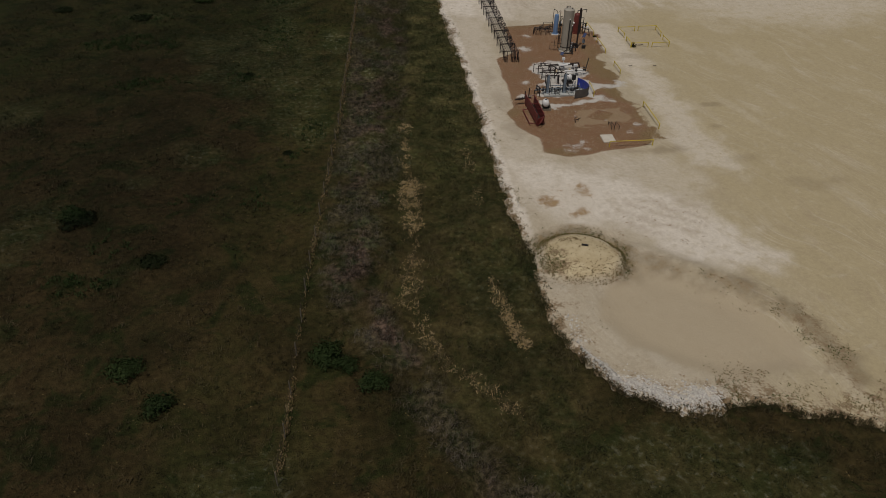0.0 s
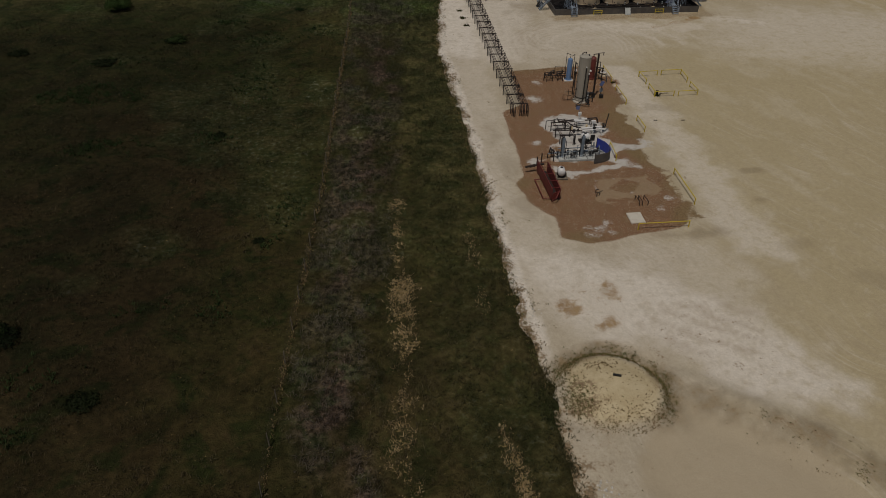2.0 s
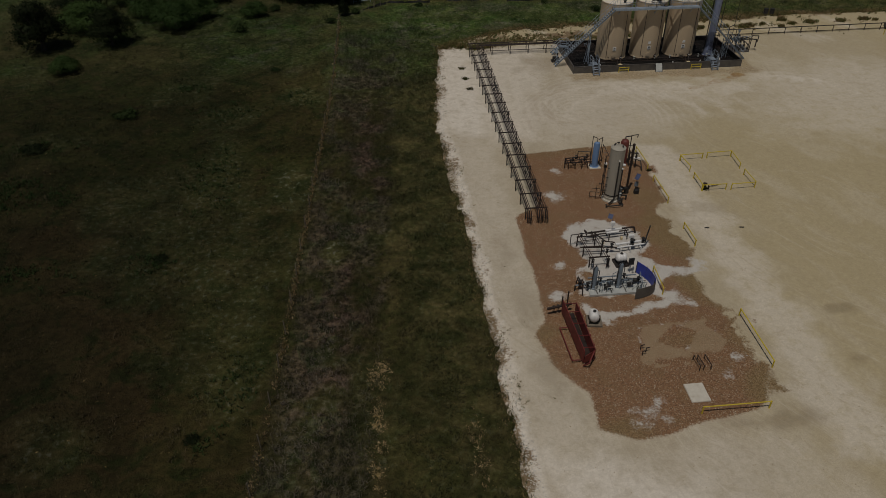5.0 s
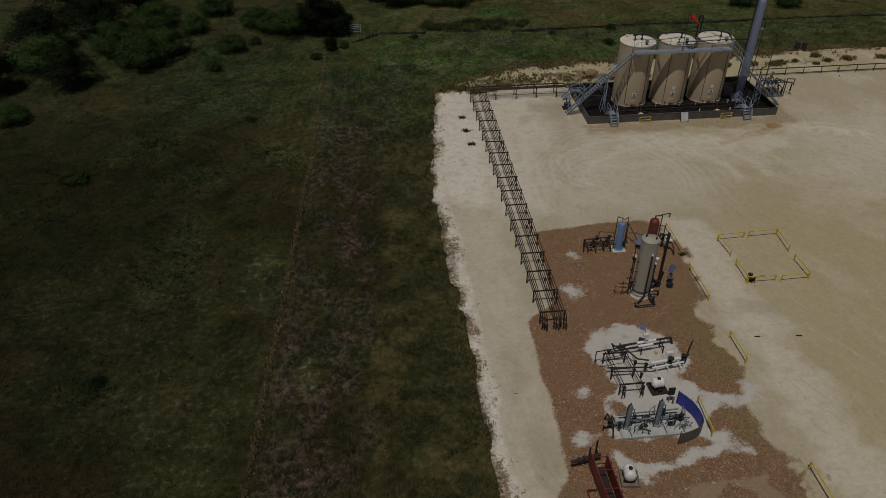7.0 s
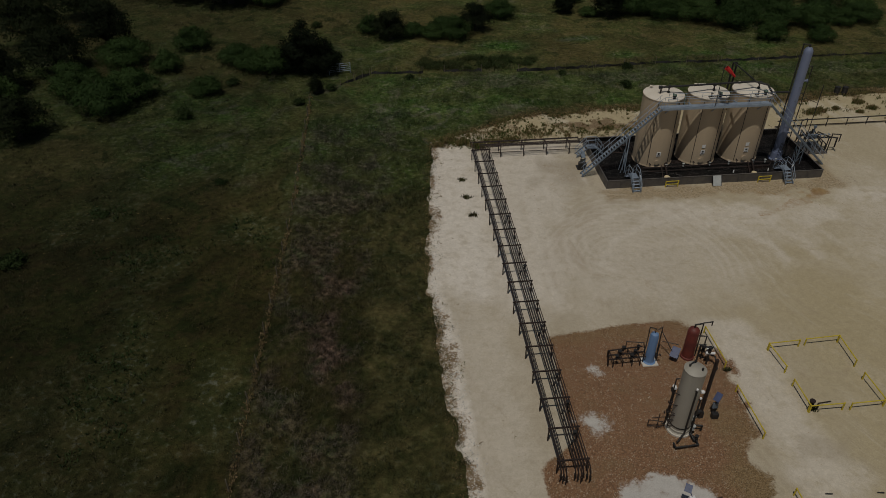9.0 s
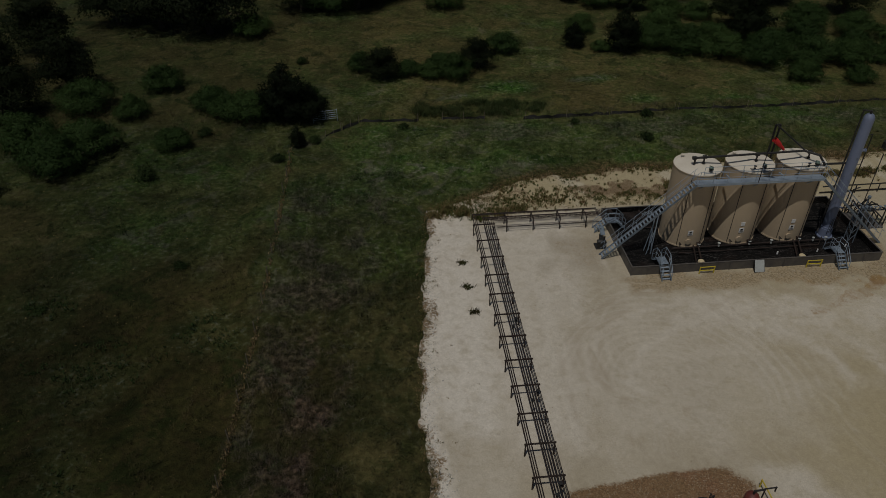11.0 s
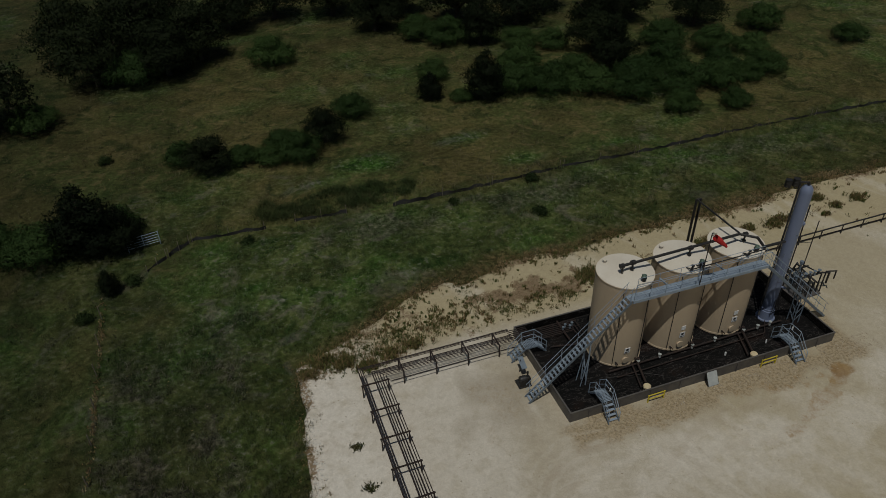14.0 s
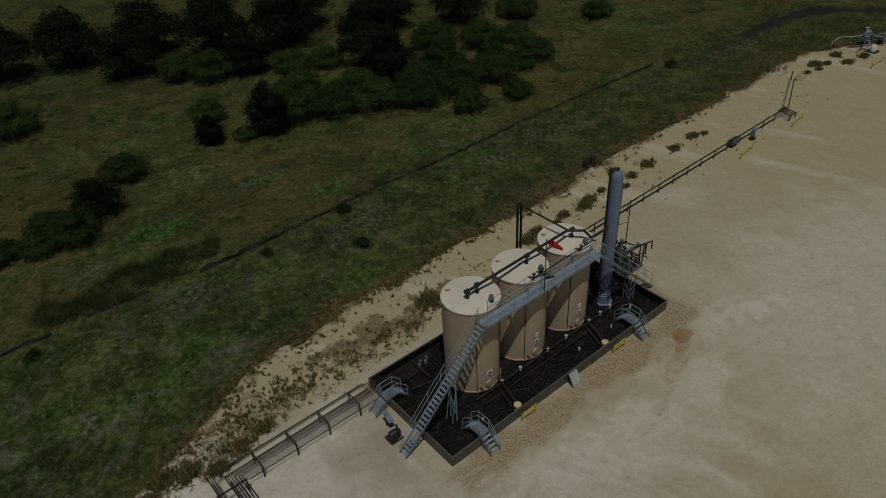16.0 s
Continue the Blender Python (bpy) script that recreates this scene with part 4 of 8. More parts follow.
def tufts(name, x, y, z, height, spread_r, blades, wide, tone, material, label):
    """One object of tufts; tone: a number for each tuft that the material turns into its colour."""
    n = len(x)
    k = n * blades
    cx, cy, cz, hh, sr, tn = (np.repeat(a, blades) for a in (x, y, z, height, spread_r, tone))
    ang, lean = rng.uniform(0, 2 * np.pi, k), rng.uniform(0.25, 1.0, k)
    bx, by = cx + rng.normal(0, 0.35, k) * sr, cy + rng.normal(0, 0.35, k) * sr
    tx, ty, tz = bx + np.cos(ang) * sr * lean, by + np.sin(ang) * sr * lean, cz + hh * rng.uniform(0.55, 1.0, k) * (1.15 - 0.5 * lean)
    w = wide * rng.uniform(0.6, 1.3, k)
    side = ang + np.pi / 2 + rng.normal(0, 0.4, k)
    mx, my, mz = (bx + tx) / 2 - np.cos(ang) * sr * 0.15, (by + ty) / 2 - np.sin(ang) * sr * 0.15, cz + (tz - cz) * 0.62
    a = np.stack([bx, by, cz - 0.05], -1)
    b1 = np.stack([mx + np.cos(side) * w, my + np.sin(side) * w, mz], -1)
    b2 = np.stack([mx - np.cos(side) * w, my - np.sin(side) * w, mz], -1)
    c = np.stack([tx, ty, tz], -1)
    v = np.stack([a, b1, c, b2], 1).reshape(-1, 3)
    i = np.arange(k)[:, None] * 4
    faces = np.concatenate([i, i + 1, i + 2, i + 3], 1)
    jit = np.clip(tn + rng.normal(0, 0.12, k), 0, 1)
    zones = {k: np.repeat(np.repeat(f(x, y), blades), 4) for k, f in dict(green=zone_green, dead=zone_dead, purple=zone_purple, brown=zone_brown, deep=zone_deep, verge=zone_verge, straw=zone_straw, north=zone_north, rusty=zone_rusty).items()}
    ob = new(name, bulk_mesh(name, v, faces, material, dict(tone=np.repeat(jit, 4), **zones)))
    return tagged(ob, label, "grass", kind="stuff")


def blade_material(name, stops, gloss=0.6, own=0.5, lift=1.35):
    """Blades take half their colour from the field they grow in, and half from their own tone."""
    m, nt, b = shader(name)
    r = nt.nodes.new("ShaderNodeValToRGB")
    els = r.color_ramp.elements
    els[0].position, els[0].color = stops[0][0], (*stops[0][1], 1)
    els[1].position, els[1].color = stops[-1][0], (*stops[-1][1], 1)
    for p, c in stops[1:-1]:
        els.new(p).color = (*c, 1)
    nt.links.new(field(nt, "tone"), r.inputs["Fac"])
    col = r.outputs["Color"]
    if own < 1:
        base, _, _ = field_colour(nt)
        col = mix(nt, own, mix(nt, 1.0, base, (lift, lift, lift), "MULTIPLY"), col)
    nt.links.new(mix(nt, 1.0, col, (1.0, 1.0, 1.12), "MULTIPLY"), b.inputs["Base Color"])
    b.inputs["Roughness"].default_value, b.inputs["Specular IOR Level"].default_value = gloss, 0.12
    return m


# tone runs from dark green through olive to dry straw
M_GRASS = blade_material("pasture_grass", [(0.0, (0.010, 0.024, 0.007)), (0.3, (0.022, 0.032, 0.010)), (0.5, (0.036, 0.034, 0.012)), (0.7, (0.050, 0.038, 0.019)), (1.0, (0.15, 0.12, 0.07))], 0.8, 0.42, 1.3)
M_LUSH = blade_material("lush_grass", [(0.0, (0.026, 0.070, 0.014)), (0.3, (0.050, 0.086, 0.022)), (0.5, (0.082, 0.084, 0.030)), (0.7, (0.10, 0.082, 0.044)), (1.0, (0.22, 0.185, 0.12))], 0.75, 0.45, 1.45)
M_TALL = blade_material("tall_green_grass", [(0.0, (0.014, 0.036, 0.008)), (0.6, (0.020, 0.043, 0.010)), (1.0, (0.05, 0.07, 0.025))], 0.8, 0.7, 1.0)
M_WEED = blade_material("mixed_weeds", [(0.0, (0.046, 0.082, 0.017)), (0.3, (0.088, 0.102, 0.027)), (0.5, (0.155, 0.132, 0.048)), (0.7, (0.205, 0.136, 0.062)), (1.0, (0.34, 0.26, 0.14))], 0.8, 1.0)
M_STRAW = blade_material("bleached_straw", [(0.0, (0.05, 0.04, 0.018)), (0.6, (0.19, 0.136, 0.060)), (1.0, (0.38, 0.29, 0.155))], 0.85, 1.0)
M_BRUSH = blade_material("dead_brush", [(0.0, (0.030, 0.026, 0.018)), (0.5, (0.072, 0.060, 0.044)), (1.0, (0.165, 0.145, 0.11))], 0.85, 0.55)


def scatter(n, x0, x1, y0, y1):
    return rng.uniform(x0, x1, n), rng.uniform(y0, y1, n)


def field_grass(name, n, box, label, hscale=1.0, keep=None, mat=None):
    x, y = scatter(n, *box)
    ok = (pad_distance(x, y) > -0.15) | (x < 8.5) | (y > 119)
    if keep is not None:
        ok &= keep(x, y)
    ok &= rng.uniform(0, 1, len(x)) > 0.85 * zone_straw(x, y)
    x, y = x[ok], y[ok]
    clump = fbm(x, y, 1.1, 3, 61)
    clump = np.where(zone_ditch_shade(x, y) > 0.35, 0.0, clump)
    ok = rng.uniform(0, 1, len(x)) < 0.9 * step(0.0, 0.12, clump) * (0.38 + step(0.35, 0.6, clump))
    x, y, clump = x[ok], y[ok], clump[ok]
    tone = 0.60 - 0.42 * zone_green(x, y) + (fbm(x, y, 4, 3, 62) - 0.5) * 0.55 + (fbm(x, y, 0.9, 2, 64) - 0.5) * 0.3 + rng.normal(0, 0.06, len(x)) + 0.4 * zone_straw(x, y)
    h = (0.07 + 0.52 * clump ** 1.5) * hscale * rng.uniform(0.6, 1.4, len(x))
    return tufts(name, x, y, land_height(x, y), h, h * 0.75 + 0.06, 6, 0.014, np.clip(tone, 0.02, 0.98), mat or M_GRASS, label)


field_grass("pasture_grass", 38000, (-44, 1, 12, 133), "olive and brown pasture grass in low tufts")
field_grass("verge_grass", 22000, (0, 11, 14, 118), "dark green and olive grass on the strip beside the pad", 1.1)
field_grass("lush_grass", 24000, (4, 112, 112, 130), "green knee-high grass on the verge behind the tanks", 1.25, None, M_LUSH)
field_grass("meadow_grass", 30000, (-44, 110, 128, 192), "dry olive meadow grass among the trees", 1.2, None, M_LUSH)
field_grass("tall_grass", 5200, (11, 27, 128.6, 133), "darker tall green grass in a flat patch by the silt fence", 1.9, lambda x, y: blob(x, y, 19, 130.6, 7.5, 1.7) + (fbm(x, y, 2, 3, 76) - 0.5) * 2 < 0, M_TALL)
field_grass("southern_grass", 7000, (8, 40, 10, 30), "dark olive grass below the pond bank", 1.1)
x, y = scatter(30000, -5, 8, 12, 118)
ok = rng.uniform(0, 1, len(x)) < zone_dead(x, y) * 0.7
x, y = x[ok], y[ok]
h = rng.uniform(0.12, 0.42, len(x))
tufts("dead_brush", x, y, land_height(x, y), h, h * 0.9 + 0.08, 6, 0.018, np.clip(fbm(x, y, 2.5, 3, 63) * 1.3 - 0.15 + rng.normal(0, 0.12, len(x)), 0, 1), M_BRUSH, "grey dead brush and cut weeds along the fence")
# ranker leafy weeds in loose patches out in the pasture
x, y = scatter(60000, -34, -2, 30, 112)
near = np.zeros(len(x))
for cx, cy, rx, ry, k in ((-27.5, 81, 4.5, 1.8, 0.9), (-21.6, 69.8, 3.4, 1.2, 0.9), (-19.7, 37.4, 1.8, 1.0, 0.8), (-15.3, 46.9, 1.5, 0.8, 0.7), (-19.3, 41.8, 1.3, 0.8, 0.8), (-13.2, 70.3, 1.8, 1.2, 0.8), (-28.5, 89.4, 2.6, 0.9, 0.8), (-11, 82, 2.0, 5.0, 0.4), (-11, 95, 3.4, 2.0, 0.5), (-9.6, 46.9, 1.2, 0.8, 0.7), (-6, 57.3, 1.2, 2.0, 0.6), (-15.5, 101.5, 1.6, 1.4, 0.5), (-5, 97.5, 2.4, 1.8, 0.4), (-7.6, 54.2, 0.9, 0.7, 0.7)):
    near = np.maximum(near, k * (1 - step(-0.7, 0.6, blob(x, y, cx, cy, rx, ry) + (fbm(x, y, 1.6, 4, 92) - 0.5) * 3.4)))
ok = rng.uniform(0, 1, len(x)) < near * step(0.36, 0.56, fbm(x, y, 0.7, 3, 93))
x, y = x[ok], y[ok]
h = rng.uniform(0.12, 0.40, len(x))
tufts("leafy_weeds", x, y, land_height(x, y), h, h * 0.7 + 0.06, 6, 0.03, np.clip(rng.normal(0.4, 0.25, len(x)), 0, 1), M_TALL, "dark green leafy weeds in loose pasture patches")
# paler, uncut grass under the fence wire
y = rng.uniform(12, 124, 2600)
x = np.interp(y, *FENCE) + rng.normal(0, 0.10, len(y))
ok = rng.uniform(0, 1, len(y)) < 0.25 + 0.75 * step(0.4, 0.6, fbm(x, y, 2.5, 3, 78))
x, y = x[ok], y[ok]
h = rng.uniform(0.12, 0.3, len(x))
tufts("fence_grass", x, y, land_height(x, y), h, h * 0.6, 6, 0.018, np.clip(rng.normal(0.70, 0.14, len(x)), 0, 1), M_WEED, "pale uncut grass standing along the wire fence")
x, y = scatter(26000, 0, 10, 18, 66)
ok = rng.uniform(0, 1, len(x)) < zone_straw(x, y)
x, y = x[ok], y[ok]
h = rng.uniform(0.08, 0.22, len(x))
tufts("straw_grass", x, y, land_height(x, y), h, h + 0.08, 5, 0.018, rng.uniform(0.55, 1.0, len(x)), M_STRAW, "bleached straw grass on bare tan soil")
# weeds on the sandy strip behind the racks and round the pond
x, y = scatter(70000, 12, 100, 109.6, 119)
d = pad_distance(x, y)
n = fbm(x, y, 0.9, 3, 65)
belt = np.exp(-((y - 111.7 - 0.02 * (x - 20)) / 0.9) ** 2) * step(17, 20, x) * (1 - step(27, 37, x)) * step(0.42, 0.58, n)
want = 0.85 * np.exp(-((d - 0.1) / 0.6) ** 2) + 1.1 * belt + 0.45 * np.exp(-((y - 113.6) / 0.9) ** 2) * step(20, 24, x) * (1 - step(34, 38, x)) * step(0.52, 0.62, n)
want = want + 0.35 * np.exp(-((y - 114.0 - (x - 40) * 0.01) / 0.5) ** 2) * step(35, 40, x) * step(0.60, 0.68, fbm(x, y, 2.2, 3, 70)) + 0.004
want = np.maximum(want, 0.5 * (1 - step(-0.6, 0.8, blob(x, y, 15.6, 111.9, 4.6, 2.0))))
ok = (rng.uniform(0, 1, len(x)) < want * 0.7) & (d < 0.9)
x, y, d = x[ok], y[ok], d[ok]
h = rng.uniform(0.08, 0.27, len(x)) * (1 + 0.6 * np.exp(-((y - 111.6) / 0.8) ** 2))
tone = np.clip(0.44 + (fbm(x, y, 2, 3, 66) - 0.5) * 1.1 + rng.normal(0, 0.10, len(x)) + 0.22 * np.exp(-((d - 0.2) / 0.5) ** 2) - 0.15 * np.exp(-((y - 111.6) / 0.7) ** 2), 0, 0.92)
tufts("sand_weeds", x, y, np.maximum(pad_height(x, y), land_height(x, y)), h, h * 0.5 + 0.05, 6, 0.016, tone, M_WEED, "scattered green and rust weeds on the sandy strip")
# single upright plants on the sand
x, y = scatter(9000, 12, 74, 110.2, 117)
d, n = pad_distance(x, y), fbm(x, y, 1.6, 3, 73)
want = 0.9 * np.exp(-((y - 112.3) / 1.1) ** 2) * step(16, 18, x) * (1 - step(26, 29, x)) + 0.4 * np.exp(-((y - 112.2) / 1.0) ** 2) * step(26, 28, x) * (1 - step(34, 38, x))
want = want + 0.16 * np.exp(-((y - 114.5) / 1.6) ** 2) * step(18, 20, x) * (1 - step(30, 36, x)) + 0.5 * np.exp(-((d + 0.5) / 0.7) ** 2) + 0.004
ok = (rng.uniform(0, 1, len(x)) < want * (0.25 + step(0.42, 0.6, n)) * 0.42) & (d < 0.4)
x, y = x[ok], y[ok]
h = rng.uniform(0.15, 0.42, len(x))
tufts("upright_weeds", x, y, pad_height(x, y), h, h * 0.42 + 0.06, 16, 0.026, np.clip(rng.normal(0.46, 0.18, len(x)), 0.02, 0.9), M_WEED, "upright green weeds with rusty tops standing in the sand")
x, y = scatter(80000, 9, 34, 20, 48)
d, pd = pad_distance(x, y), outline(x, y, POND)
r = np.hypot(x - MOUND[0], y - MOUND[1])
want = 0.35 * np.exp(-((r - 3.2) / 0.3) ** 2) * step(34, 37.5, y + 0.5 * (x - 14)) + 0.05 * (r < 2.8) + 0.75 * np.exp(-((r - 2.9) / 0.35) ** 2) * (y < 36.6) + (0.30 + 1.2 * step(18.2, 19.2, x)) * np.exp(-((d + 0.35 + 0.6 * step(18.2, 19.2, x)) / (0.6 + 0.9 * step(18.2, 19.2, x))) ** 2) * step(34, 30, y) + 0.6 * (1 - step(-0.3, 0.5, blob(x, y, 11.7, 37.7, 0.8, 1.3)))
want = want + 0.28 * np.exp(-(outline(x, y, [(17.4, 38.6), (19.3, 36.8), (21.5, 35.2), (22.8, 33.6), (24.4, 31.2), (22.2, 32.4), (20.5, 34.8), (18.4, 37.0)]) / 0.35) ** 2)
want = want + 0.5 * np.exp(-(outline(x, y, [(24.6, 33.2), (26.6, 30.2), (27.6, 27.3), (27.2, 27.0), (25.9, 29.6), (24.0, 33.0)]) / 0.55) ** 2) * 2.0 + 0.03 * np.exp(-(pd / 0.6) ** 2)
ok = (rng.uniform(0, 1, len(x)) < 0.5 * want * step(0.42, 0.62, fbm(x, y, 1.3, 4, 67))) & (d < 0.3)
x, y = x[ok], y[ok]
h = rng.uniform(0.03, 0.09, len(x))
tufts("pond_weeds", x, y, pad_height(x, y), h, h * 0.7 + 0.04, 5, 0.014, np.clip(0.50 + (fbm(x, y, 1.5, 3, 68) - 0.5) + rng.normal(0, 0.14, len(x)), 0, 0.9), M_WEED, "sparse low weeds round the silt pond and mound")
# a ragged fringe where the grass runs out over the pad's southern rim
x, y = scatter(90000, 9, 46, 19, 40)
d = pad_distance(x, y)
ok = rng.uniform(0, 1, len(x)) < np.exp(-((d - 0.1) / 0.45) ** 2) * (0.25 + 0.75 * step(0.35, 0.6, fbm(x, y, 0.8, 3, 84))) * 0.75
x, y, d = x[ok], y[ok], d[ok]
h = rng.uniform(0.10, 0.32, len(x)) * (1 - 0.5 * step(0.2, -0.6, d))
tufts("rim_grass", x, y, np.maximum(pad_height(x, y), land_height(x, y)), h, h * 0.8 + 0.06, 6, 0.018, np.clip(0.45 + 0.2 * step(0.2, -0.4, d) + (fbm(x, y, 1.2, 3, 85) - 0.5) * 0.8 + rng.normal(0, 0.1, len(x)), 0, 0.95), M_GRASS, "olive and tan grass hanging over the pad's southern rim")
a, r = rng.uniform(-0.9, 2.9, 3600), rng.normal(3.25, 0.26, 3600)
some = rng.uniform(0, 1, 3600) < 0.10 + 0.7 * step(0.42, 0.62, fbm(a * 3.2, r, 0.8, 3, 72))
a, r = a[some], r[some]
x, y = np.concatenate([MOUND[0] + np.cos(a) * r, rng.normal(11.7, 0.5, 420), rng.normal(11.3, 0.3, 160)]), np.concatenate([MOUND[1] + np.sin(a) * r, rng.normal(37.4, 0.8, 420), rng.normal(39.7, 0.35, 160)])
h = rng.uniform(0.03, 0.11, len(x))
tufts("moat_weeds", x, y, pad_height(x, y), h, h * 0.8 + 0.05, 6, 0.013, np.clip(rng.normal(0.50, 0.16, len(x)), 0, 0.9), M_WEED, "dark olive weeds in the ditch round the mound")
# short brown stubble all over the mound, thickest on its southern flank
a, r = rng.uniform(0, 2 * np.pi, 3000), 3.3 * np.sqrt(rng.uniform(0, 1, 3000))
x, y = MOUND[0] + np.cos(a) * r, MOUND[1] + np.sin(a) * r
some = rng.uniform(0, 1, 3000) < (0.07 + 0.7 * step(37.4, 35.4, y) + 0.9 * (1 - step(-0.3, 0.5, blob(x, y, 13.6, 39.6, 0.5, 0.25)))) * (0.35 + 0.65 * step(0.4, 0.6, fbm(x, y, 0.9, 3, 91)))
x, y = x[some], y[some]
h = rng.uniform(0.04, 0.13, len(x))
tufts("mound_stubble", x, y, pad_height(x, y), h, h * 0.4 + 0.02, 5, 0.014, np.clip(rng.normal(0.72, 0.16, len(x)), 0.3, 0.95), M_WEED, "short brown stubble scattered over the clay mound")
x, y = scatter(9000, 8.8, 13, 38, 112)
lft = x - pad_left(y)
ok = (rng.uniform(0, 1, len(x)) < 0.9 * np.exp(-((lft + 0.1) / 0.35) ** 2) + 0.45 * np.exp(-((lft - 0.8) / 0.25) ** 2) * step(0.45, 0.65, fbm(x, y, 1.2, 3, 69)) + 0.004)
x, y = x[ok], y[ok]
h = rng.uniform(0.06, 0.2, len(x))
tufts("margin_weeds", x, y, np.maximum(pad_height(x, y), land_height(x, y)), h, h * 0.8 + 0.05, 6, 0.014, np.clip(rng.normal(0.55, 0.16, len(x)), 0, 0.95), M_WEED, "green and dry weeds along the white rock margin")

# loose white rock on the bank of the pond and the margin
m, nt, b = shader("white_limestone_rock")
rnd = nt.nodes.new("ShaderNodeNewGeometry").outputs["Random Per Island"]
col = mix(nt, rnd, (0.40, 0.385, 0.36), (0.66, 0.64, 0.60))
nt.links.new(mix(nt, 0.5, col, mix(nt, grain(nt, 0.05, 3), (0.6, 0.6, 0.6), (1.2, 1.2, 1.2)), "MULTIPLY"), b.inputs["Base Color"])
b.inputs["Roughness"].default_value = 0.9
M_ROCK = m


def rocks(name, x, y, z, size, label):
    base = np.array([(1, 0, 0), (-1, 0, 0), (0, 1, 0), (0, -1, 0), (0, 0, 1), (0, 0, -1)], float)
    tri = np.array([(0, 2, 4), (2, 1, 4), (1, 3, 4), (3, 0, 4), (2, 0, 5), (1, 2, 5), (3, 1, 5), (0, 3, 5)])
    n = len(x)
    a = rng.uniform(0, 2 * np.pi, n)
    v = np.repeat(base[None], n, 0) * (size[:, None, None] * rng.uniform(0.55, 1.2, (n, 6, 1))) * np.array((1, 1, 0.7))
    rx, ry = v[..., 0] * np.cos(a)[:, None] - v[..., 1] * np.sin(a)[:, None], v[..., 0] * np.sin(a)[:, None] + v[..., 1] * np.cos(a)[:, None]
    v = np.stack([rx + x[:, None], ry + y[:, None], v[..., 2] + z[:, None]], -1).reshape(-1, 3)
    f = (tri[None] + (np.arange(n) * 6)[:, None, None]).reshape(-1, 3)
    return tagged(new(name, bulk_mesh(name, v, f, M_ROCK)), label, "rocks", kind="stuff")


x, y = scatter(34000, 11, 20, 22, 32)
d = pad_distance(x, y)
ok = (rng.uniform(0, 1, len(x)) < 1.25 * np.exp(-((d + 0.8) / 0.62) ** 2) * step(11.2, 13, x) * (1 - step(18.2, 18.8, x)))
x, y = x[ok], y[ok]
rocks("bank_rock", x, y, pad_height(x, y), rng.uniform(0.03, 0.10, len(x)), "loose white limestone rock on the pond bank")
x, y = scatter(15000, 8.8, 12.5, 44, 112)
lft = x - pad_left(y)
ok = rng.uniform(0, 1, len(x)) < np.exp(-((lft - 0.35) / 0.5) ** 2) * 0.8
x, y = x[ok], y[ok]
rocks("margin_rock", x, y, pad_height(x, y), rng.uniform(0.02, 0.07, len(x)), "small white rock along the pad's grassy margin")


# crumbled clods along the containment, and dark grit strewn over the pad
m, nt, b = shader("tan_clods")
rnd = nt.nodes.new("ShaderNodeNewGeometry").outputs["Random Per Island"]
col = mix(nt, rnd, (0.29, 0.225, 0.15), (0.50, 0.43, 0.33))
nt.links.new(mix(nt, 0.5, col, mix(nt, grain(nt, 0.04, 3), (0.6, 0.6, 0.6), (1.25, 1.25, 1.25)), "MULTIPLY"), b.inputs["Base Color"])
b.inputs["Roughness"].default_value = 0.95
M_CLOD = m
x, y = scatter(16000, 25.2, 47.5, 98.7, 101.3)
ok = rng.uniform(0, 1, len(x)) < 0.28 * np.exp(-((y - 100.6) / 0.75) ** 2) * step(0.35, 0.65, fbm(x, y, 0.8, 3, 74))
x, y = x[ok], y[ok]
clods = rocks("clods", x, y, pad_height(x, y), rng.uniform(0.02, 0.065, len(x)) * rng.uniform(0.6, 1.3, len(x)), "crumbled tan clods of caliche along the containment")
clods.data.materials.clear()
clods.data.materials.append(M_CLOD)
x, y = scatter(9000, 12, 75, 26, 111)
ok = (outline(x, y, GRAVEL) > 0.3) & (pad_distance(x, y) < -1) & (rng.uniform(0, 1, len(x)) < step(0.38, 0.62, fbm(x, y, 4, 4, 75)))
x, y = x[ok], y[ok]
grit = rocks("pad_grit", x, y, pad_height(x, y), rng.uniform(0.015, 0.05, len(x)) ** 1.0, "small loose stones strewn over the pad")
grit.data.materials.clear()
grit.data.materials.append(M_CLOD)

# ---- trees and bushes ----
def leaf_material(name, dark, light):
    m, nt, b = shader(name)
    rnd = nt.nodes.new("ShaderNodeNewGeometry").outputs["Random Per Island"]
    orn = nt.nodes.new("ShaderNodeObjectInfo").outputs["Random"]
    col = mix(nt, rnd, dark, light)
    col = mix(nt, 0.6, col, mix(nt, orn, (0.55, 0.62, 0.7), (1.45, 1.35, 1.4)), "MULTIPLY")
    nt.links.new(col, b.inputs["Base Color"])
    b.inputs["Roughness"].default_value, b.inputs["Specular IOR Level"].default_value = 0.75, 0.12
    thru = nt.nodes.new("ShaderNodeBsdfTranslucent")
    both = nt.nodes.new("ShaderNodeMixShader")
    both.inputs[0].default_value = 0.38
    nt.links.new(col, thru.inputs["Color"])
    nt.links.new(b.outputs[0], both.inputs[1])
    nt.links.new(thru.outputs[0], both.inputs[2])
    nt.links.new(both.outputs[0], nt.nodes["Material Output"].inputs["Surface"])
    return m


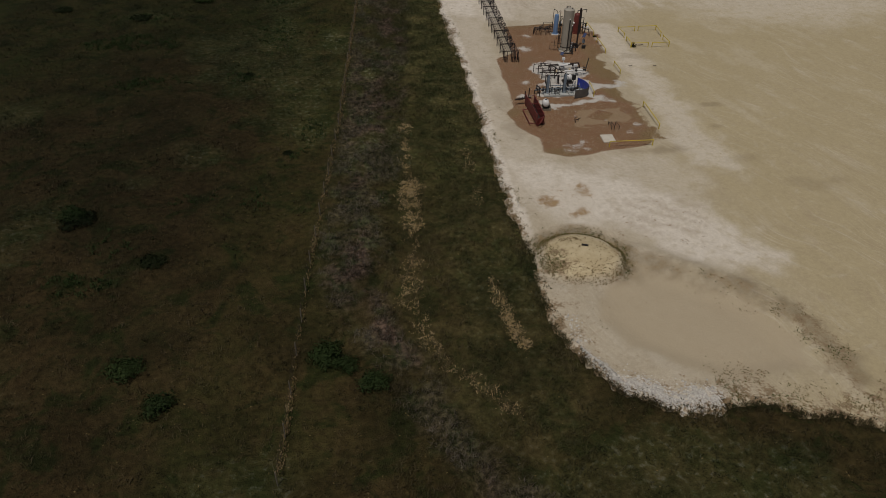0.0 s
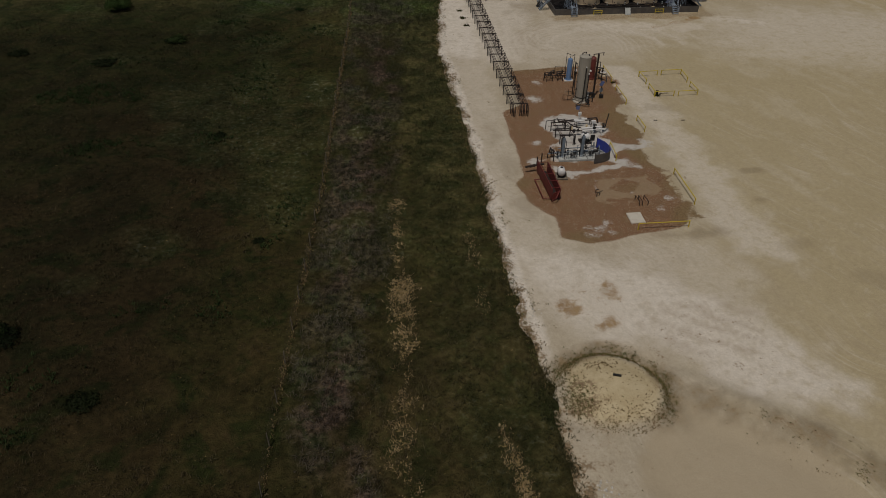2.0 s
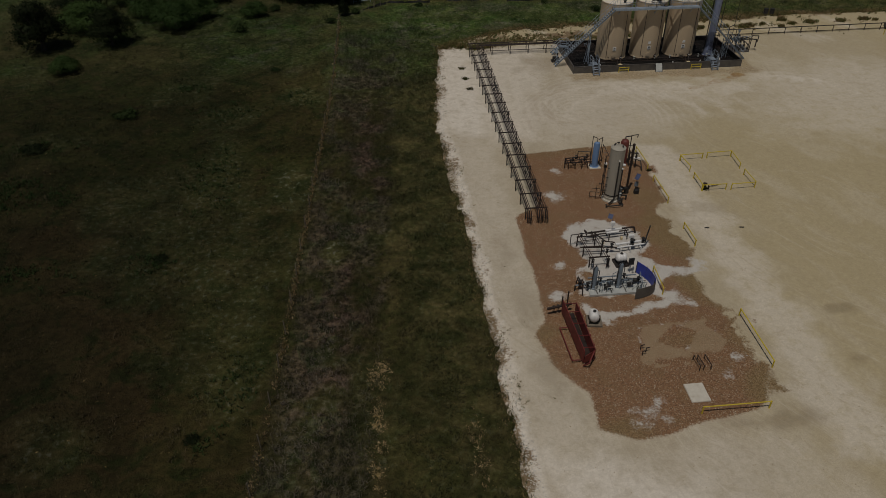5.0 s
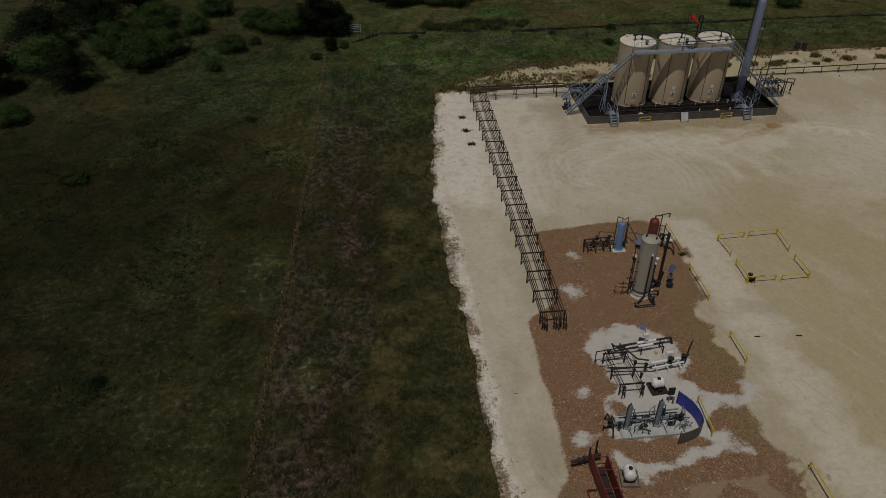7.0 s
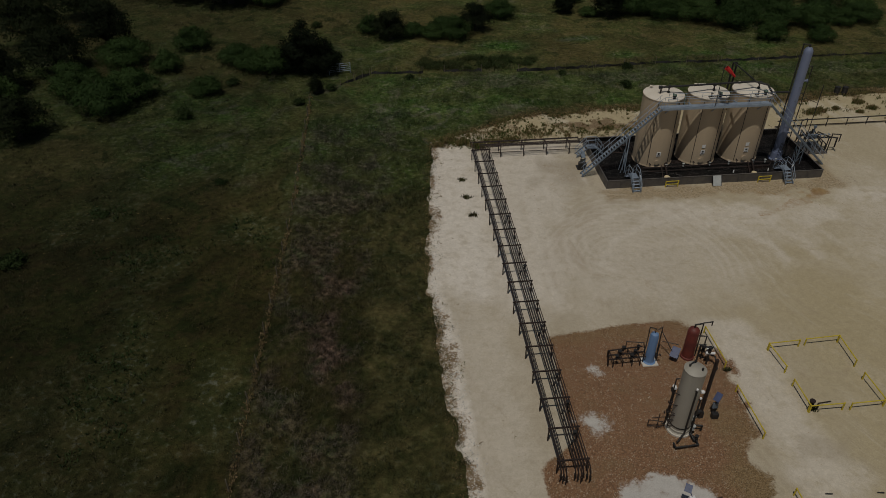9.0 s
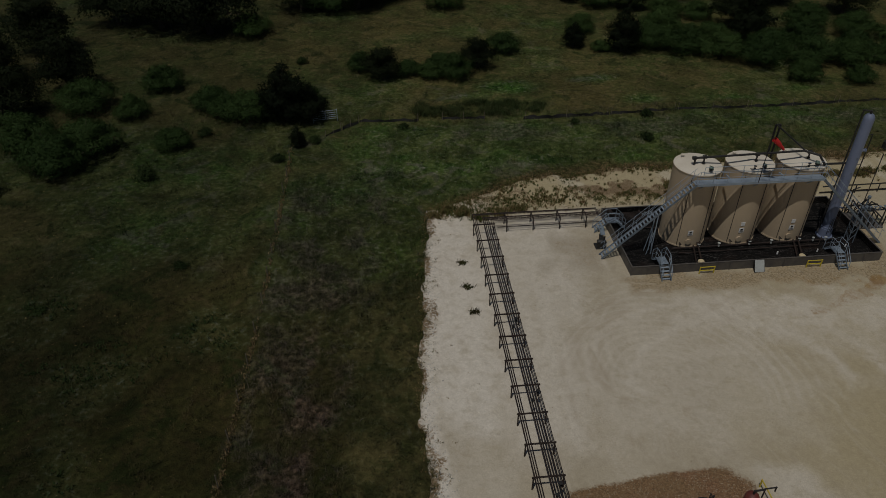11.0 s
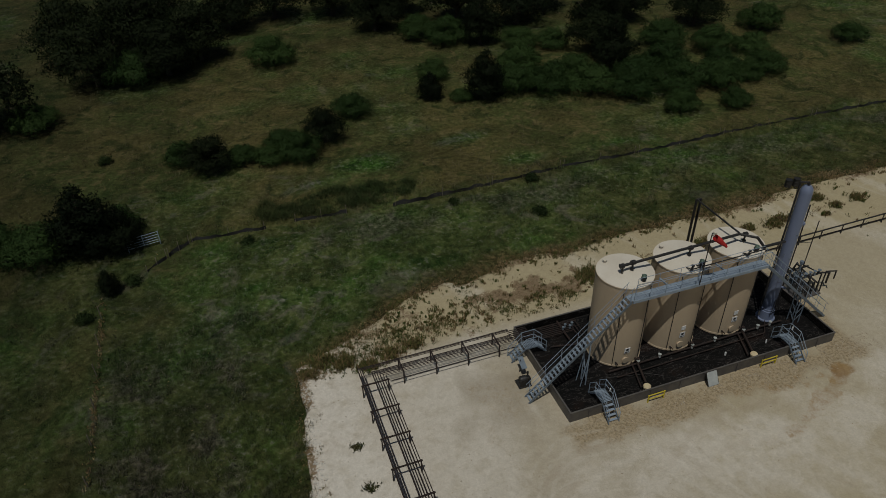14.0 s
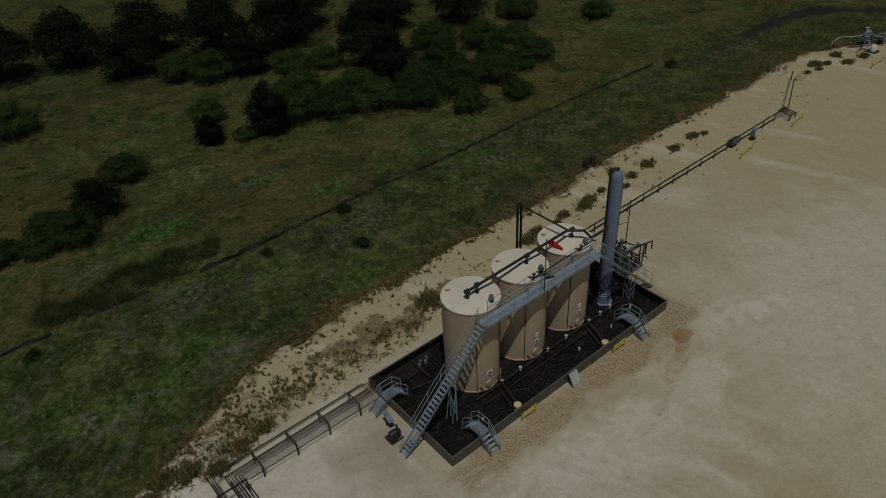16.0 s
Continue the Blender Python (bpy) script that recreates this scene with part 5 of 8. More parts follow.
M_MESQ = leaf_material("mesquite_leaves", (0.022, 0.050, 0.013), (0.062, 0.104, 0.030))
M_CEDAR = leaf_material("cedar_needles", (0.006, 0.011, 0.004), (0.014, 0.022, 0.008))
M_OAK = leaf_material("oak_leaves", (0.007, 0.013, 0.005), (0.022, 0.031, 0.011))
M_SHRUB = leaf_material("shrub_leaves", (0.017, 0.034, 0.010), (0.044, 0.068, 0.022))
M_BARK = surface("rough_bark", (0.075, 0.058, 0.042), (0.05, 0.04, 0.03), (0.85, 0.95), 0.0, 0.3, 0.04)


def crown(lobes, n, size, seed, material, hollow=0.55, slim=0.24, ruffle=0.3):
    """Leaves as slim sprays on and inside several uneven lobes (x, y, z, radius, squash)."""
    g = np.random.default_rng(seed)
    L = np.array(lobes, float)
    w = L[:, 3] ** 2
    pick = g.choice(len(L), n, p=w / w.sum())
    d = g.normal(0, 1, (n, 3))
    d /= np.linalg.norm(d, axis=1)[:, None]
    d[:, 2] = np.where(d[:, 2] < -0.45, -d[:, 2] * 0.6, d[:, 2])
    lump = 0.84 + 0.26 * np.sin(d[:, 0] * 5 + pick * 1.7) * np.sin(d[:, 1] * 6 + pick) + 0.12 * np.sin(d[:, 2] * 11 + pick * 2.3)
    r = L[pick, 3] * (hollow + (1 - hollow) * g.uniform(0, 1, n) ** 0.6) * lump * (1 + np.abs(g.normal(0, 0.11, n)))
    c = L[pick, :3] + d * r[:, None] * np.stack([np.ones(n), np.ones(n), L[pick, 4]], -1)
    c[:, 2] = np.maximum(c[:, 2], 0.12)
    t = d + g.normal(0, 0.75, (n, 3))
    t /= np.linalg.norm(t, axis=1)[:, None]
    s = np.cross(t, g.normal(0, 1, (n, 3)))
    s /= np.linalg.norm(s, axis=1)[:, None]
    k = np.cross(s, t)
    a = size * g.uniform(0.6, 1.35, n)[:, None]
    v = np.stack([c - k * a * slim - s * a * 0.45, c + k * a * slim - s * a * 0.35, c + s * a * 0.6], 1).reshape(-1, 3)
    i = np.arange(n)[:, None] * 3
    me = bulk_mesh("crown", v, np.concatenate([i, i + 1, i + 2], 1), material)
    me.shade_smooth()
    out = d * 0.8 + t * ruffle + np.array((0, 0, 0.15))
    out = np.repeat(out / np.linalg.norm(out, axis=1)[:, None], 3, 0)
    me.normals_split_custom_set_from_vertices(out.tolist())
    return me


def tree(name, label, category, lobes, leaves, size, seed, material, trunk_r, hollow=0.55, slim=0.24, ruffle=0.3):
    """A tree one unit of its own size, with trunk and limbs that reach into each lobe."""
    ob = thing(name, label, category)
    g = random.Random(seed)
    tr = Shape()
    z_fork = min(l[2] for l in lobes) * 0.6
    tr.tube((0, 0, -0.2), (0.05, 0.03, z_fork), trunk_r * 1.25, 8, trunk_r * 0.85)
    part("trunk", tr, M_BARK, ob)
    for x, y, z, r, q in lobes:
        lim = Shape()
        mid = Vector((x * 0.45 + g.uniform(-.1, .1), y * 0.45 + g.uniform(-.1, .1), z_fork + (z - z_fork) * 0.55))
        lim.tube((0.05, 0.03, z_fork - 0.05), mid, trunk_r * 0.7, 5, trunk_r * 0.45)
        lim.tube(mid, (x, y, z), trunk_r * 0.45, 4, trunk_r * 0.2)
        for _ in range(3):
            lim.tube((x * 0.8, y * 0.8, z * 0.9), (x + g.uniform(-1, 1) * r * 0.7, y + g.uniform(-1, 1) * r * 0.7, z + g.uniform(-0.1, 0.7) * r), trunk_r * 0.22, 3, trunk_r * 0.08)
        part("limb", lim, M_BARK, ob)
    cr = new("crown", crown(lobes, leaves, size, seed, material, hollow, slim, ruffle))
    cr.parent = ob
    return ob


def ring_lobes(n, reach, z, r, squash, seed, top=None):
    g = random.Random(seed)
    out = [(math.cos(6.28 * k / n + g.uniform(-.4, .4)) * reach * g.uniform(.7, 1.1), math.sin(6.28 * k / n + g.uniform(-.4, .4)) * reach * g.uniform(.7, 1.1),
            z * g.uniform(.75, 1.15), r * g.uniform(.75, 1.2), squash) for k in range(n)]
    return out + ([(0, 0, top, r * 1.05, squash)] if top else [])


KINDS = {}
for v in range(3):
    KINDS["mesquite", v] = tree("mesquite_tree", "spreading green mesquite tree with an airy crown on dry meadow", "tree", ring_lobes(7 + v, 1.3, 1.0, 1.15, 0.75, 10 + v, 1.6) + ring_lobes(4, 0.75, 1.8, 0.7, 0.8, 15 + v), 15500, 0.145, 20 + v, M_MESQ, 0.09, 0.66, 0.2, 0.14)
    KINDS["cedar", v] = tree("cedar_tree", "dense dark green cedar tree with a pointed crown", "tree",
                             [(0, 0, 0.9, 1.5, 0.62), (0.35, -0.25, 1.6, 1.3, 0.7), (-0.35, 0.2, 2.2, 1.05, 0.8), (0.15, 0.1, 2.8, 0.7, 0.9), (0, 0, 3.3, 0.4, 1.1)] + ring_lobes(4 + v, 0.8, 1.4, 0.8, 0.8, 30 + v), 11000, 0.16, 40 + v, M_CEDAR, 0.13, 0.6, 0.2, 0.35)
    KINDS["oak", v] = tree("live_oak_tree", "large dark live oak with a broad uneven crown", "tree", ring_lobes(7 + v, 1.3, 1.6, 1.3, 0.85, 50 + v, 2.6) + ring_lobes(3, 0.7, 2.7, 0.95, 0.8, 55 + v), 12500, 0.16, 60 + v, M_OAK, 0.17, 0.62, 0.24, 0.35)
for v in range(2):
    KINDS["shrub", v] = tree("shrub", "small rounded dark green shrub in rough grass", "shrub", ring_lobes(5, 0.45, 0.42, 0.58, 0.8, 70 + v, 0.6), 1900, 0.13, 80 + v, M_SHRUB, 0.03)
    KINDS["lowbush", v] = tree("low_bush", "low sprawling dark bush flat in the pasture", "shrub", ring_lobes(7, 0.7, 0.25, 0.6, 0.5, 90 + v, 0.35), 2400, 0.14, 95 + v, M_OAK, 0.03)
REACH = dict(mesquite=2.45, cedar=1.75, oak=2.6, shrub=1.0, lowbush=1.2)
PLACES = """
oak -21 160 5.2; oak -14 157 5.4; oak -27 162 4.5; mesquite -8.5 156 2.6; oak -2.5 166 4.2; mesquite 1.5 165 3.4; oak 5.5 166 4.2; oak 9.5 170 4.2; oak 2 173 5; mesquite 17.6 165.3 2.8
oak 33 172 3.8; mesquite 5.9 142.4 1.7; oak 8.3 139.8 2.2; mesquite 11.3 140.6 1.6; mesquite 13.6 139.4 1.5; mesquite 16.6 139.3 2.1; mesquite 15.2 142.0 1.8; oak 19.5 141.8 2.0; mesquite 23.3 146.8 2.1; cedar 32.6 147.6 1.4; mesquite 34.9 153 1.9; cedar 38.3 145.4 2.3
mesquite 35.6 146 1.3; mesquite 42 146 2.6; mesquite 45.6 144.5 2.7; mesquite 44.5 150 2.8; mesquite 50 142.5 2.8; mesquite 53.6 139.8 2.6; cedar 55.4 147.5 2.6; mesquite 56.5 134.8 1.9; mesquite 59.5 139.5 3.0
mesquite 62.4 133.6 1.7; mesquite 64.2 138.6 2.6; mesquite 50 147 2.6; mesquite 61 145 2.8; mesquite 56 143 2.6; mesquite 66.5 142 2.2; mesquite 40.5 163.5 3.0; cedar 44.3 161.5 2.5; mesquite 37.5 167 2.6; mesquite 48 158 2.2
mesquite 52.5 157 2.2; oak 56.5 153 3.3; oak 60 159 3.8; mesquite 65.5 152 3.0; mesquite 70 148 2.6; mesquite 74.5 146 2.3; mesquite 88.4 144.5 2.1; oak 52 167 4.2; oak 45 172 4.2; oak 66 163 4; oak 74 157 3.6; mesquite 81 152 2.8
oak 58 172 4.2; oak 38 178 4.4; oak 29 181 4.4; oak 21 183 4.2; oak 14 180 4.2; oak 6 178 4.6; oak -5 175 4.6; cedar -1.8 129.9 2.6; cedar 0.6 129.6 1.6; mesquite 0.2 132 1.9; mesquite -3.6 131.5 2.2; mesquite -5.6 130.2 2.5; mesquite -8.2 131.2 1.8; mesquite -10 133.5 2.2; mesquite -12 124.8 1.7
shrub -9.7 127.6 1.0; mesquite -17.8 132.2 1.8; mesquite -19.8 124.6 3.0; oak -26.3 139.5 3.2; mesquite -22.8 134.5 2.8; oak -30 133 3.4; mesquite -26 126 2.8; shrub -13.4 119 1.2; shrub -2 121.2 0.8; shrub -1.3 145 0.8
oak -28.3 116 2.6; mesquite -21.5 121 2.8; mesquite -33 122 3.2; oak -36 115 3.2; oak -35 128 3.4; oak -36 142 4; oak -33 152 4; mesquite -16 139 2.2; mesquite -31 107.5 1.9; cedar -0.3 123.8 0.8; shrub 1.2 124.5 0.8
shrub 33.6 122.2 0.8; shrub 35.4 127.6 0.8;   shrub 10 127 0.7; shrub 27.5 126.5 0.6;
lowbush -22.4 45.2 1.5; shrub -22.9 45.6 1.2; shrub -15 29.2 1.3; shrub -12.7 26.3 1.1; shrub -3.6 29.2 1.3; shrub -2.4 28.5 0.9; shrub -0.9 26.9 1.1; lowbush -15.8 39.6 1.0; lowbush -28 89 1.3; lowbush -12.8 71 0.6
shrub -21.2 95.3 1.3; lowbush -22.2 95.6 0.9; shrub -16.4 101.2 0.65; shrub -7.7 105.4 0.7; lowbush -7.6 54.2 0.5; lowbush -38.4 92.8 1.2; shrub 81 126.8 0.9; mesquite 71.6 140.2 2.3; mesquite 68.5 139 1.8

"""
count = {}
originals = set(KINDS.values())
for spec in PLACES.replace("\n", ";").split(";"):
    if not spec.strip():
        continue
    kind, px, py, radius = spec.split()
    px, py, radius = float(px), float(py), float(radius)
    if kind in ("oak", "mesquite", "cedar") and py > 112:
        radius *= 1.2
    n = count[kind] = count.get(kind, -1) + 1
    src = KINDS[kind, n % len([k for k in KINDS if k[0] == kind])]
    s = radius / REACH[kind]
    m = pose(px, py, float(land_height(np.array([px]), np.array([py]))[0]) - 0.02, 0, 0, (n * 137) % 360) @ Matrix.Diagonal((s, s, s * (0.9 + 0.25 * ((n * 53) % 10) / 10) * (0.65 if kind in ("lowbush", "shrub") and py < 112 else 1), 1))
    if src in originals:
        originals.discard(src)
        src.matrix_basis = m
        src["taken"] = 1
    else:
        t = copy_thing(src, Matrix.Identity(4))
        t.matrix_basis = m
for k in KINDS.values():
    if "taken" in k:
        del k["taken"]

# ---- tank battery ----
CX0, CX1, CY0, CY1, FLOOR = 25.35, 44.75, 101.35, 109.35, 0.16


def liner_material():
    m, nt, b = shader("oily_black_liner")
    mp = nt.nodes.new("ShaderNodeMapping")
    mp.inputs["Rotation"].default_value, mp.inputs["Scale"].default_value = (0, 0, radians(35)), (0.6, 1.8, 1)
    nt.links.new(pos(nt), mp.inputs["Vector"])
    folds, big, fine = grain(nt, 0.5, 6, 0.75, mp.outputs["Vector"], 1.5), grain(nt, 1.8, 4, 0.6), grain(nt, 0.07, 3, 0.7)
    col = mix(nt, spread(nt, big, 0.35, 0.7), (0.006, 0.006, 0.006), (0.010, 0.009, 0.009))
    col = mix(nt, spread(nt, big, 0.55, 0.75), col, (0.016, 0.010, 0.008))
    thin = grain(nt, 0.8, 3, 0.6, mp.outputs["Vector"], 1.6)
    crease = calc(nt, "ABSOLUTE", calc(nt, "SUBTRACT", thin, 0.5), 0.0)
    col = mix(nt, spread(nt, crease, 0.014, 0.0, 0.0, 0.9), col, (0.075, 0.068, 0.066))
    col = mix(nt, spread(nt, folds, 0.68, 0.74), col, (0.06, 0.05, 0.045))
    col = mix(nt, spread(nt, fine, 0.74, 0.82), col, (0.14, 0.12, 0.10))
    nt.links.new(col, b.inputs["Base Color"])
    nt.links.new(spread(nt, folds, 0.3, 0.7, 0.55, 0.8), b.inputs["Roughness"])
    b.inputs["Specular IOR Level"].default_value = 0.06
    relief(nt, b, calc(nt, "ADD", folds, calc(nt, "MULTIPLY", fine, 0.2)), 0.6, 0.08)
    return m


M_LINER = liner_material()
box_in = thing("containment", "low grey steel containment with an oily black liner floor", "containment", kind="structure")
lx0, ly0 = np.meshgrid(np.arange(CX0 + 0.06, CX1 - 0.05, 0.15), np.arange(CY0 + 0.06, CY1 - 0.05, 0.15))
wr = fbm(lx0 * 0.7 + ly0 * 0.5, ly0 * 0.9 - lx0 * 0.6, 0.7, 4, 71)
li = np.arange(lx0.size).reshape(lx0.shape)
liner = new("liner", bulk_mesh("liner", np.stack([flat(lx0), flat(ly0), FLOOR + flat(np.abs(wr - 0.5) * 0.22)], -1),
            np.stack([li[:-1, :-1], li[:-1, 1:], li[1:, 1:], li[1:, :-1]], -1).reshape(-1, 4), M_LINER))
liner.parent = box_in
tagged(liner, "wrinkled black plastic liner with oil stains")
for name, lo, hi in (("front", (CX0, CY0, -0.1), (CX1, CY0 + 0.06, 0.72)), ("back", (CX0, CY1 - 0.06, -0.1), (CX1, CY1, 0.72)),
                     ("side", (CX0, CY0 + 0.06, -0.1), (CX0 + 0.06, CY1 - 0.06, 0.72)), ("side", (CX1 - 0.06, CY0 + 0.06, -0.1), (CX1, CY1 - 0.06, 0.72))):
    w = part("wall_panel", Shape().box(lo, hi, 0.012), M_WALLSTEEL, box_in)
    s = Shape()
    if name in ("front", "back"):
        y = CY0 + 0.064 if name == "front" else CY1 - 0.064
        s.box((CX0 + 0.07, min(y, y + (0.01 if name == "front" else -0.01)), FLOOR), (CX1 - 0.07, max(y, y + (0.01 if name == "front" else -0.01)), 0.70))
    else:
        x = CX0 + 0.064 if lo[0] < 30 else CX1 - 0.074
        s.box((x, CY0 + 0.08, FLOOR), (x + 0.01, CY1 - 0.08, 0.70))
    part("liner_skirt", s, M_LINER, w)
    cap = Shape()
    cap.box((lo[0] - 0.02, lo[1] - 0.02, 0.722), (hi[0] + 0.02, hi[1] + 0.02, 0.752))
    if name == "side":
        cap = Shape().box((lo[0] - 0.02, CY0 + 0.09, 0.722), (hi[0] + 0.02, CY1 - 0.09, 0.752))
    part("top_cap", cap, M_WALLSTEEL, w)
for k in range(9):
    x = CX0 + 1.2 + k * 2.1
    part("wall_post", Shape().box((x, CY0 - 0.05, -0.1), (x + 0.06, CY0 - 0.002, 0.70)), M_WALLSTEEL, box_in)

TANKS = [(30.8, 105.75), (34.82, 105.75), (38.85, 105.78)]
TR, TB, TT = 1.72, 0.24, 6.55
for (cx, cy) in TANKS:
    t = thing("storage_tank", "tall beige steel storage tank with a pale roof inside the containment", "tank", group="battery tanks")
    prof = [(TR + 0.03, TB), (TR + 0.03, TB + 0.10), (TR, TB + 0.11), (TR, TT - 0.07), (TR + 0.035, TT - 0.06), (TR + 0.035, TT)]
    sh = part("shell", Shape().turned((cx, cy, 0), prof, 64), M_TANK, t)
    part("roof", Shape().turned((cx, cy, 0), [(TR + 0.02, TT + 0.004), (TR + 0.02, TT + 0.02), (TR * 0.9, TT + 0.045), (0.25, TT + 0.2), (0.22, TT + 0.24), (0.0, TT + 0.24)], 64), M_ROOF, t, "sun-bleached cream roof with rusty marks")
    # manway with its cover and the placard above it
    mw = Shape().turned((cx - 0.2, cy - TR, 0.8), [(0.2, 0.05), (0.2, -0.06), (0.24, -0.06), (0.24, -0.09), (0.0, -0.10)], 20, "y")
    part("manway", mw, M_TANK, t)
    pl = part("placard", Shape().box((cx - 0.36, cy - TR - 0.03, 1.38), (cx + 0.02, cy - TR - 0.002, 1.78)), M_WHITE, t, "white placard with dark marks")
    bar = Shape().box((cx - 0.26, cy - TR - 0.036, 1.56), (cx - 0.08, cy - TR - 0.031, 1.72)).box((cx - 0.31, cy - TR - 0.036, 1.43), (cx - 0.03, cy - TR - 0.031, 1.48))
    part("placard_mark", bar, M_BLACK, pl)
    if cx > 34:
        part("placard", Shape().box((cx - 0.33, cy - TR - 0.03, 2.0), (cx - 0.03, cy - TR - 0.002, 2.3)), M_WHITE, t, "small white placard")
    # thief hatch on its neck
    hx, hy = cx + 0.42, cy - 1.30
    hatch = part("thief_hatch", Shape().tube((hx, hy, TT + 0.03), (hx, hy, TT + 0.28), 0.11, 12).tube((hx, hy, TT + 0.28), (hx, hy, TT + 0.34), 0.17, 14), M_BLACK, t)
    part("hatch_lid", Shape().tube((hx, hy, TT + 0.342), (hx + 0.06, hy + 0.05, TT + 0.52), 0.16, 14, 0.10).tube((hx - 0.14, hy, TT + 0.36), (hx - 0.16, hy, TT + 0.62), 0.03, 6), M_GREEN, hatch, "green hatch lid")
    # vent on the far rim, level gauge rope and outlet
    vx, vy = cx - 0.75, cy + 1.15
    part("roof_vent", Shape().tube((vx, vy, TT + 0.02), (vx, vy, TT + 0.2), 0.06, 8).tube((vx, vy, TT + 0.2), (vx, vy, TT + 0.27), 0.14, 10), M_ROOF, t)
    out = Shape().tube((cx + 0.62, cy - TR + 0.15, 0.55), (cx + 0.62, cy - TR - 0.32, 0.55), 0.06, 8).flange((cx + 0.62, cy - TR - 0.1, 0.55), (0, 1, 0), 0.12).valve((cx + 0.62, cy - TR - 0.22, 0.55), 0.06)
    part("outlet_valve", out, M_RUST, t)
    part("drain_stub", Shape().tube((cx - 0.75, cy - TR + 0.3, 0.6), (cx - 0.75, cy - TR - 0.12, 0.6), 0.04, 8), M_RUST, t)
    strap = Shape()
    for dx in (-0.95, 0.85):
        yy = cy - math.sqrt(TR**2 - dx**2) - 0.05
        strap.tube((cx + dx, yy, 0.4), (cx + dx, yy, 6.3), 0.025, 6)
    part("gauge_line", strap, M_BLACK, t)

# catwalk along the tank fronts with a stair at either end
DECK, YF, YB, XL, XR = 6.22, 103.42, 104.02, 29.95, 39.45
cat = thing("catwalk", "galvanised steel catwalk with railings along the tank tops", "catwalk")
part("side_beam", Shape().box((XL, YF - 0.05, DECK - 0.14), (XR, YF - 0.002, DECK + 0.06)), M_GALV, cat)
part("side_beam", Shape().box((XL, YB + 0.002, DECK - 0.14), (XR, YB + 0.03, DECK + 0.02)), M_GALV, cat)
grat = Shape()
k = XL
while k < XR:
    grat.box((k, YF, DECK - 0.03), (min(k + 0.155, XR), YB, DECK))
    k += 0.17
part("deck_grating", grat, M_GALV, cat, smooth=False)


def railing(parent, pts, posts, h=1.05, r=0.017, mat=None):
    """Handrail and knee rail along pts, with posts at the given places."""
    mat = mat or M_GALV
    for lift in (h, h * 0.52):
        part("rail", Shape().pipe([(x, y, z + lift) for x, y, z in pts], r, 6), mat, parent)
    for x, y, z in posts:
        part("rail_post", Shape().tube((x, y, z - 0.05), (x, y, z + h), r * 1.05, 6), mat, parent)


railing(cat, [(XL, YF - 0.03, DECK), (XR, YF - 0.03, DECK)], [(XL + 0.02 + 1.05 * i, YF - 0.03, DECK) for i in range(10)])
railing(cat, [(XL + 0.6, YB + 0.02, DECK), (XR, YB + 0.02, DECK)], [(XL + 0.6 + 1.45 * i, YB + 0.02, DECK) for i in range(7)])
for x in (32.8, 36.85):
    part("strut", Shape().beam((x, YF, DECK - 0.1), (x, 105.0, DECK - 0.25), 0.08, 0.1), M_GALV, cat)
for x in (30.5, 34.6, 38.7):
    part("bracket", Shape().beam((x, YF, DECK - 0.12), (x, 104.2, DECK - 0.12), 0.07, 0.09).beam((x, YF + 0.05, DECK - 0.15), (x, 104.08, DECK - 0.75), 0.05, 0.05), M_GALV, cat)


def stair(name, label, foot, top, y0, y1, treads, mat):
    """A straight stair in the x direction from foot to top (x and z)."""
    st = thing(name, label, "stair")
    (xa, za), (xb, zb) = foot, top
    for y in (y0, y1):
        part("stringer", Shape().beam((xa, y, za + 0.02), (xb, y, zb - 0.08), 0.04, 0.15), M_SLATE, st)
    for i in range(treads):
        f = (i + 0.7) / treads
        x, z = xa + (xb - xa) * f, za + (zb - za) * f
        part("tread", Shape().box((x - 0.062, y0 + 0.03, z - 0.016), (x + 0.062, y1 - 0.03, z + 0.016)), mat, st)
    for y in (y0, y1):
        pts = [(xa, y, za + 0.1), (xb, y, zb)]
        posts = [(xa + (xb - xa) * f, y, za + (zb - za) * f) for f in (0.04, 0.2, 0.36, 0.52, 0.68, 0.84, 0.98)]
        railing(st, pts, posts, 0.98, 0.015, mat)
    return st


s1 = stair("access_stair", "long galvanised steel stair up to the catwalk", (23.75, 0.0), (29.95, DECK), 103.5, 104.06, 31, M_GALV)
for y in (103.51, 104.04):
    part("support_leg", Shape().beam((27.55, y, FLOOR), (27.55, y, 3.75), 0.06, 0.06), M_GALV, s1)
    part("leg_brace", Shape().beam((27.2, y, FLOOR), (27.55, y, 2.6), 0.04, 0.04), M_GALV, s1)
part("cross_brace", Shape().beam((27.55, 103.51, 0.5), (27.55, 104.04, 2.2), 0.04, 0.04), M_GALV, s1)
part("cross_brace", Shape().beam((27.55, 104.04, 0.5), (27.55, 103.51, 2.2), 0.04, 0.04), M_GALV, s1)
s2 = stair("access_stair", "galvanised steel stair from the catwalk past the tower", (46.05, 0.0), (39.48, DECK), 103.44, 103.98, 31, M_GALV)
for x, y in ((43.3, 103.45), (43.3, 103.97), (43.75, 103.45), (43.75, 103.97)):
    part("support_leg", Shape().beam((x, y, FLOOR), (x, y, 2.4), 0.05, 0.05), M_SLATE, s2)
for z in (0.4, 1.05, 1.7):
    for a, b in (((43.3, 103.45), (43.75, 103.45)), ((43.75, 103.97), (43.3, 103.97)), ((43.3, 103.45), (43.3, 103.97))):
        part("cross_brace", Shape().beam((*a, z), (*b, z + 0.6), 0.03, 0.03), M_SLATE, s2)


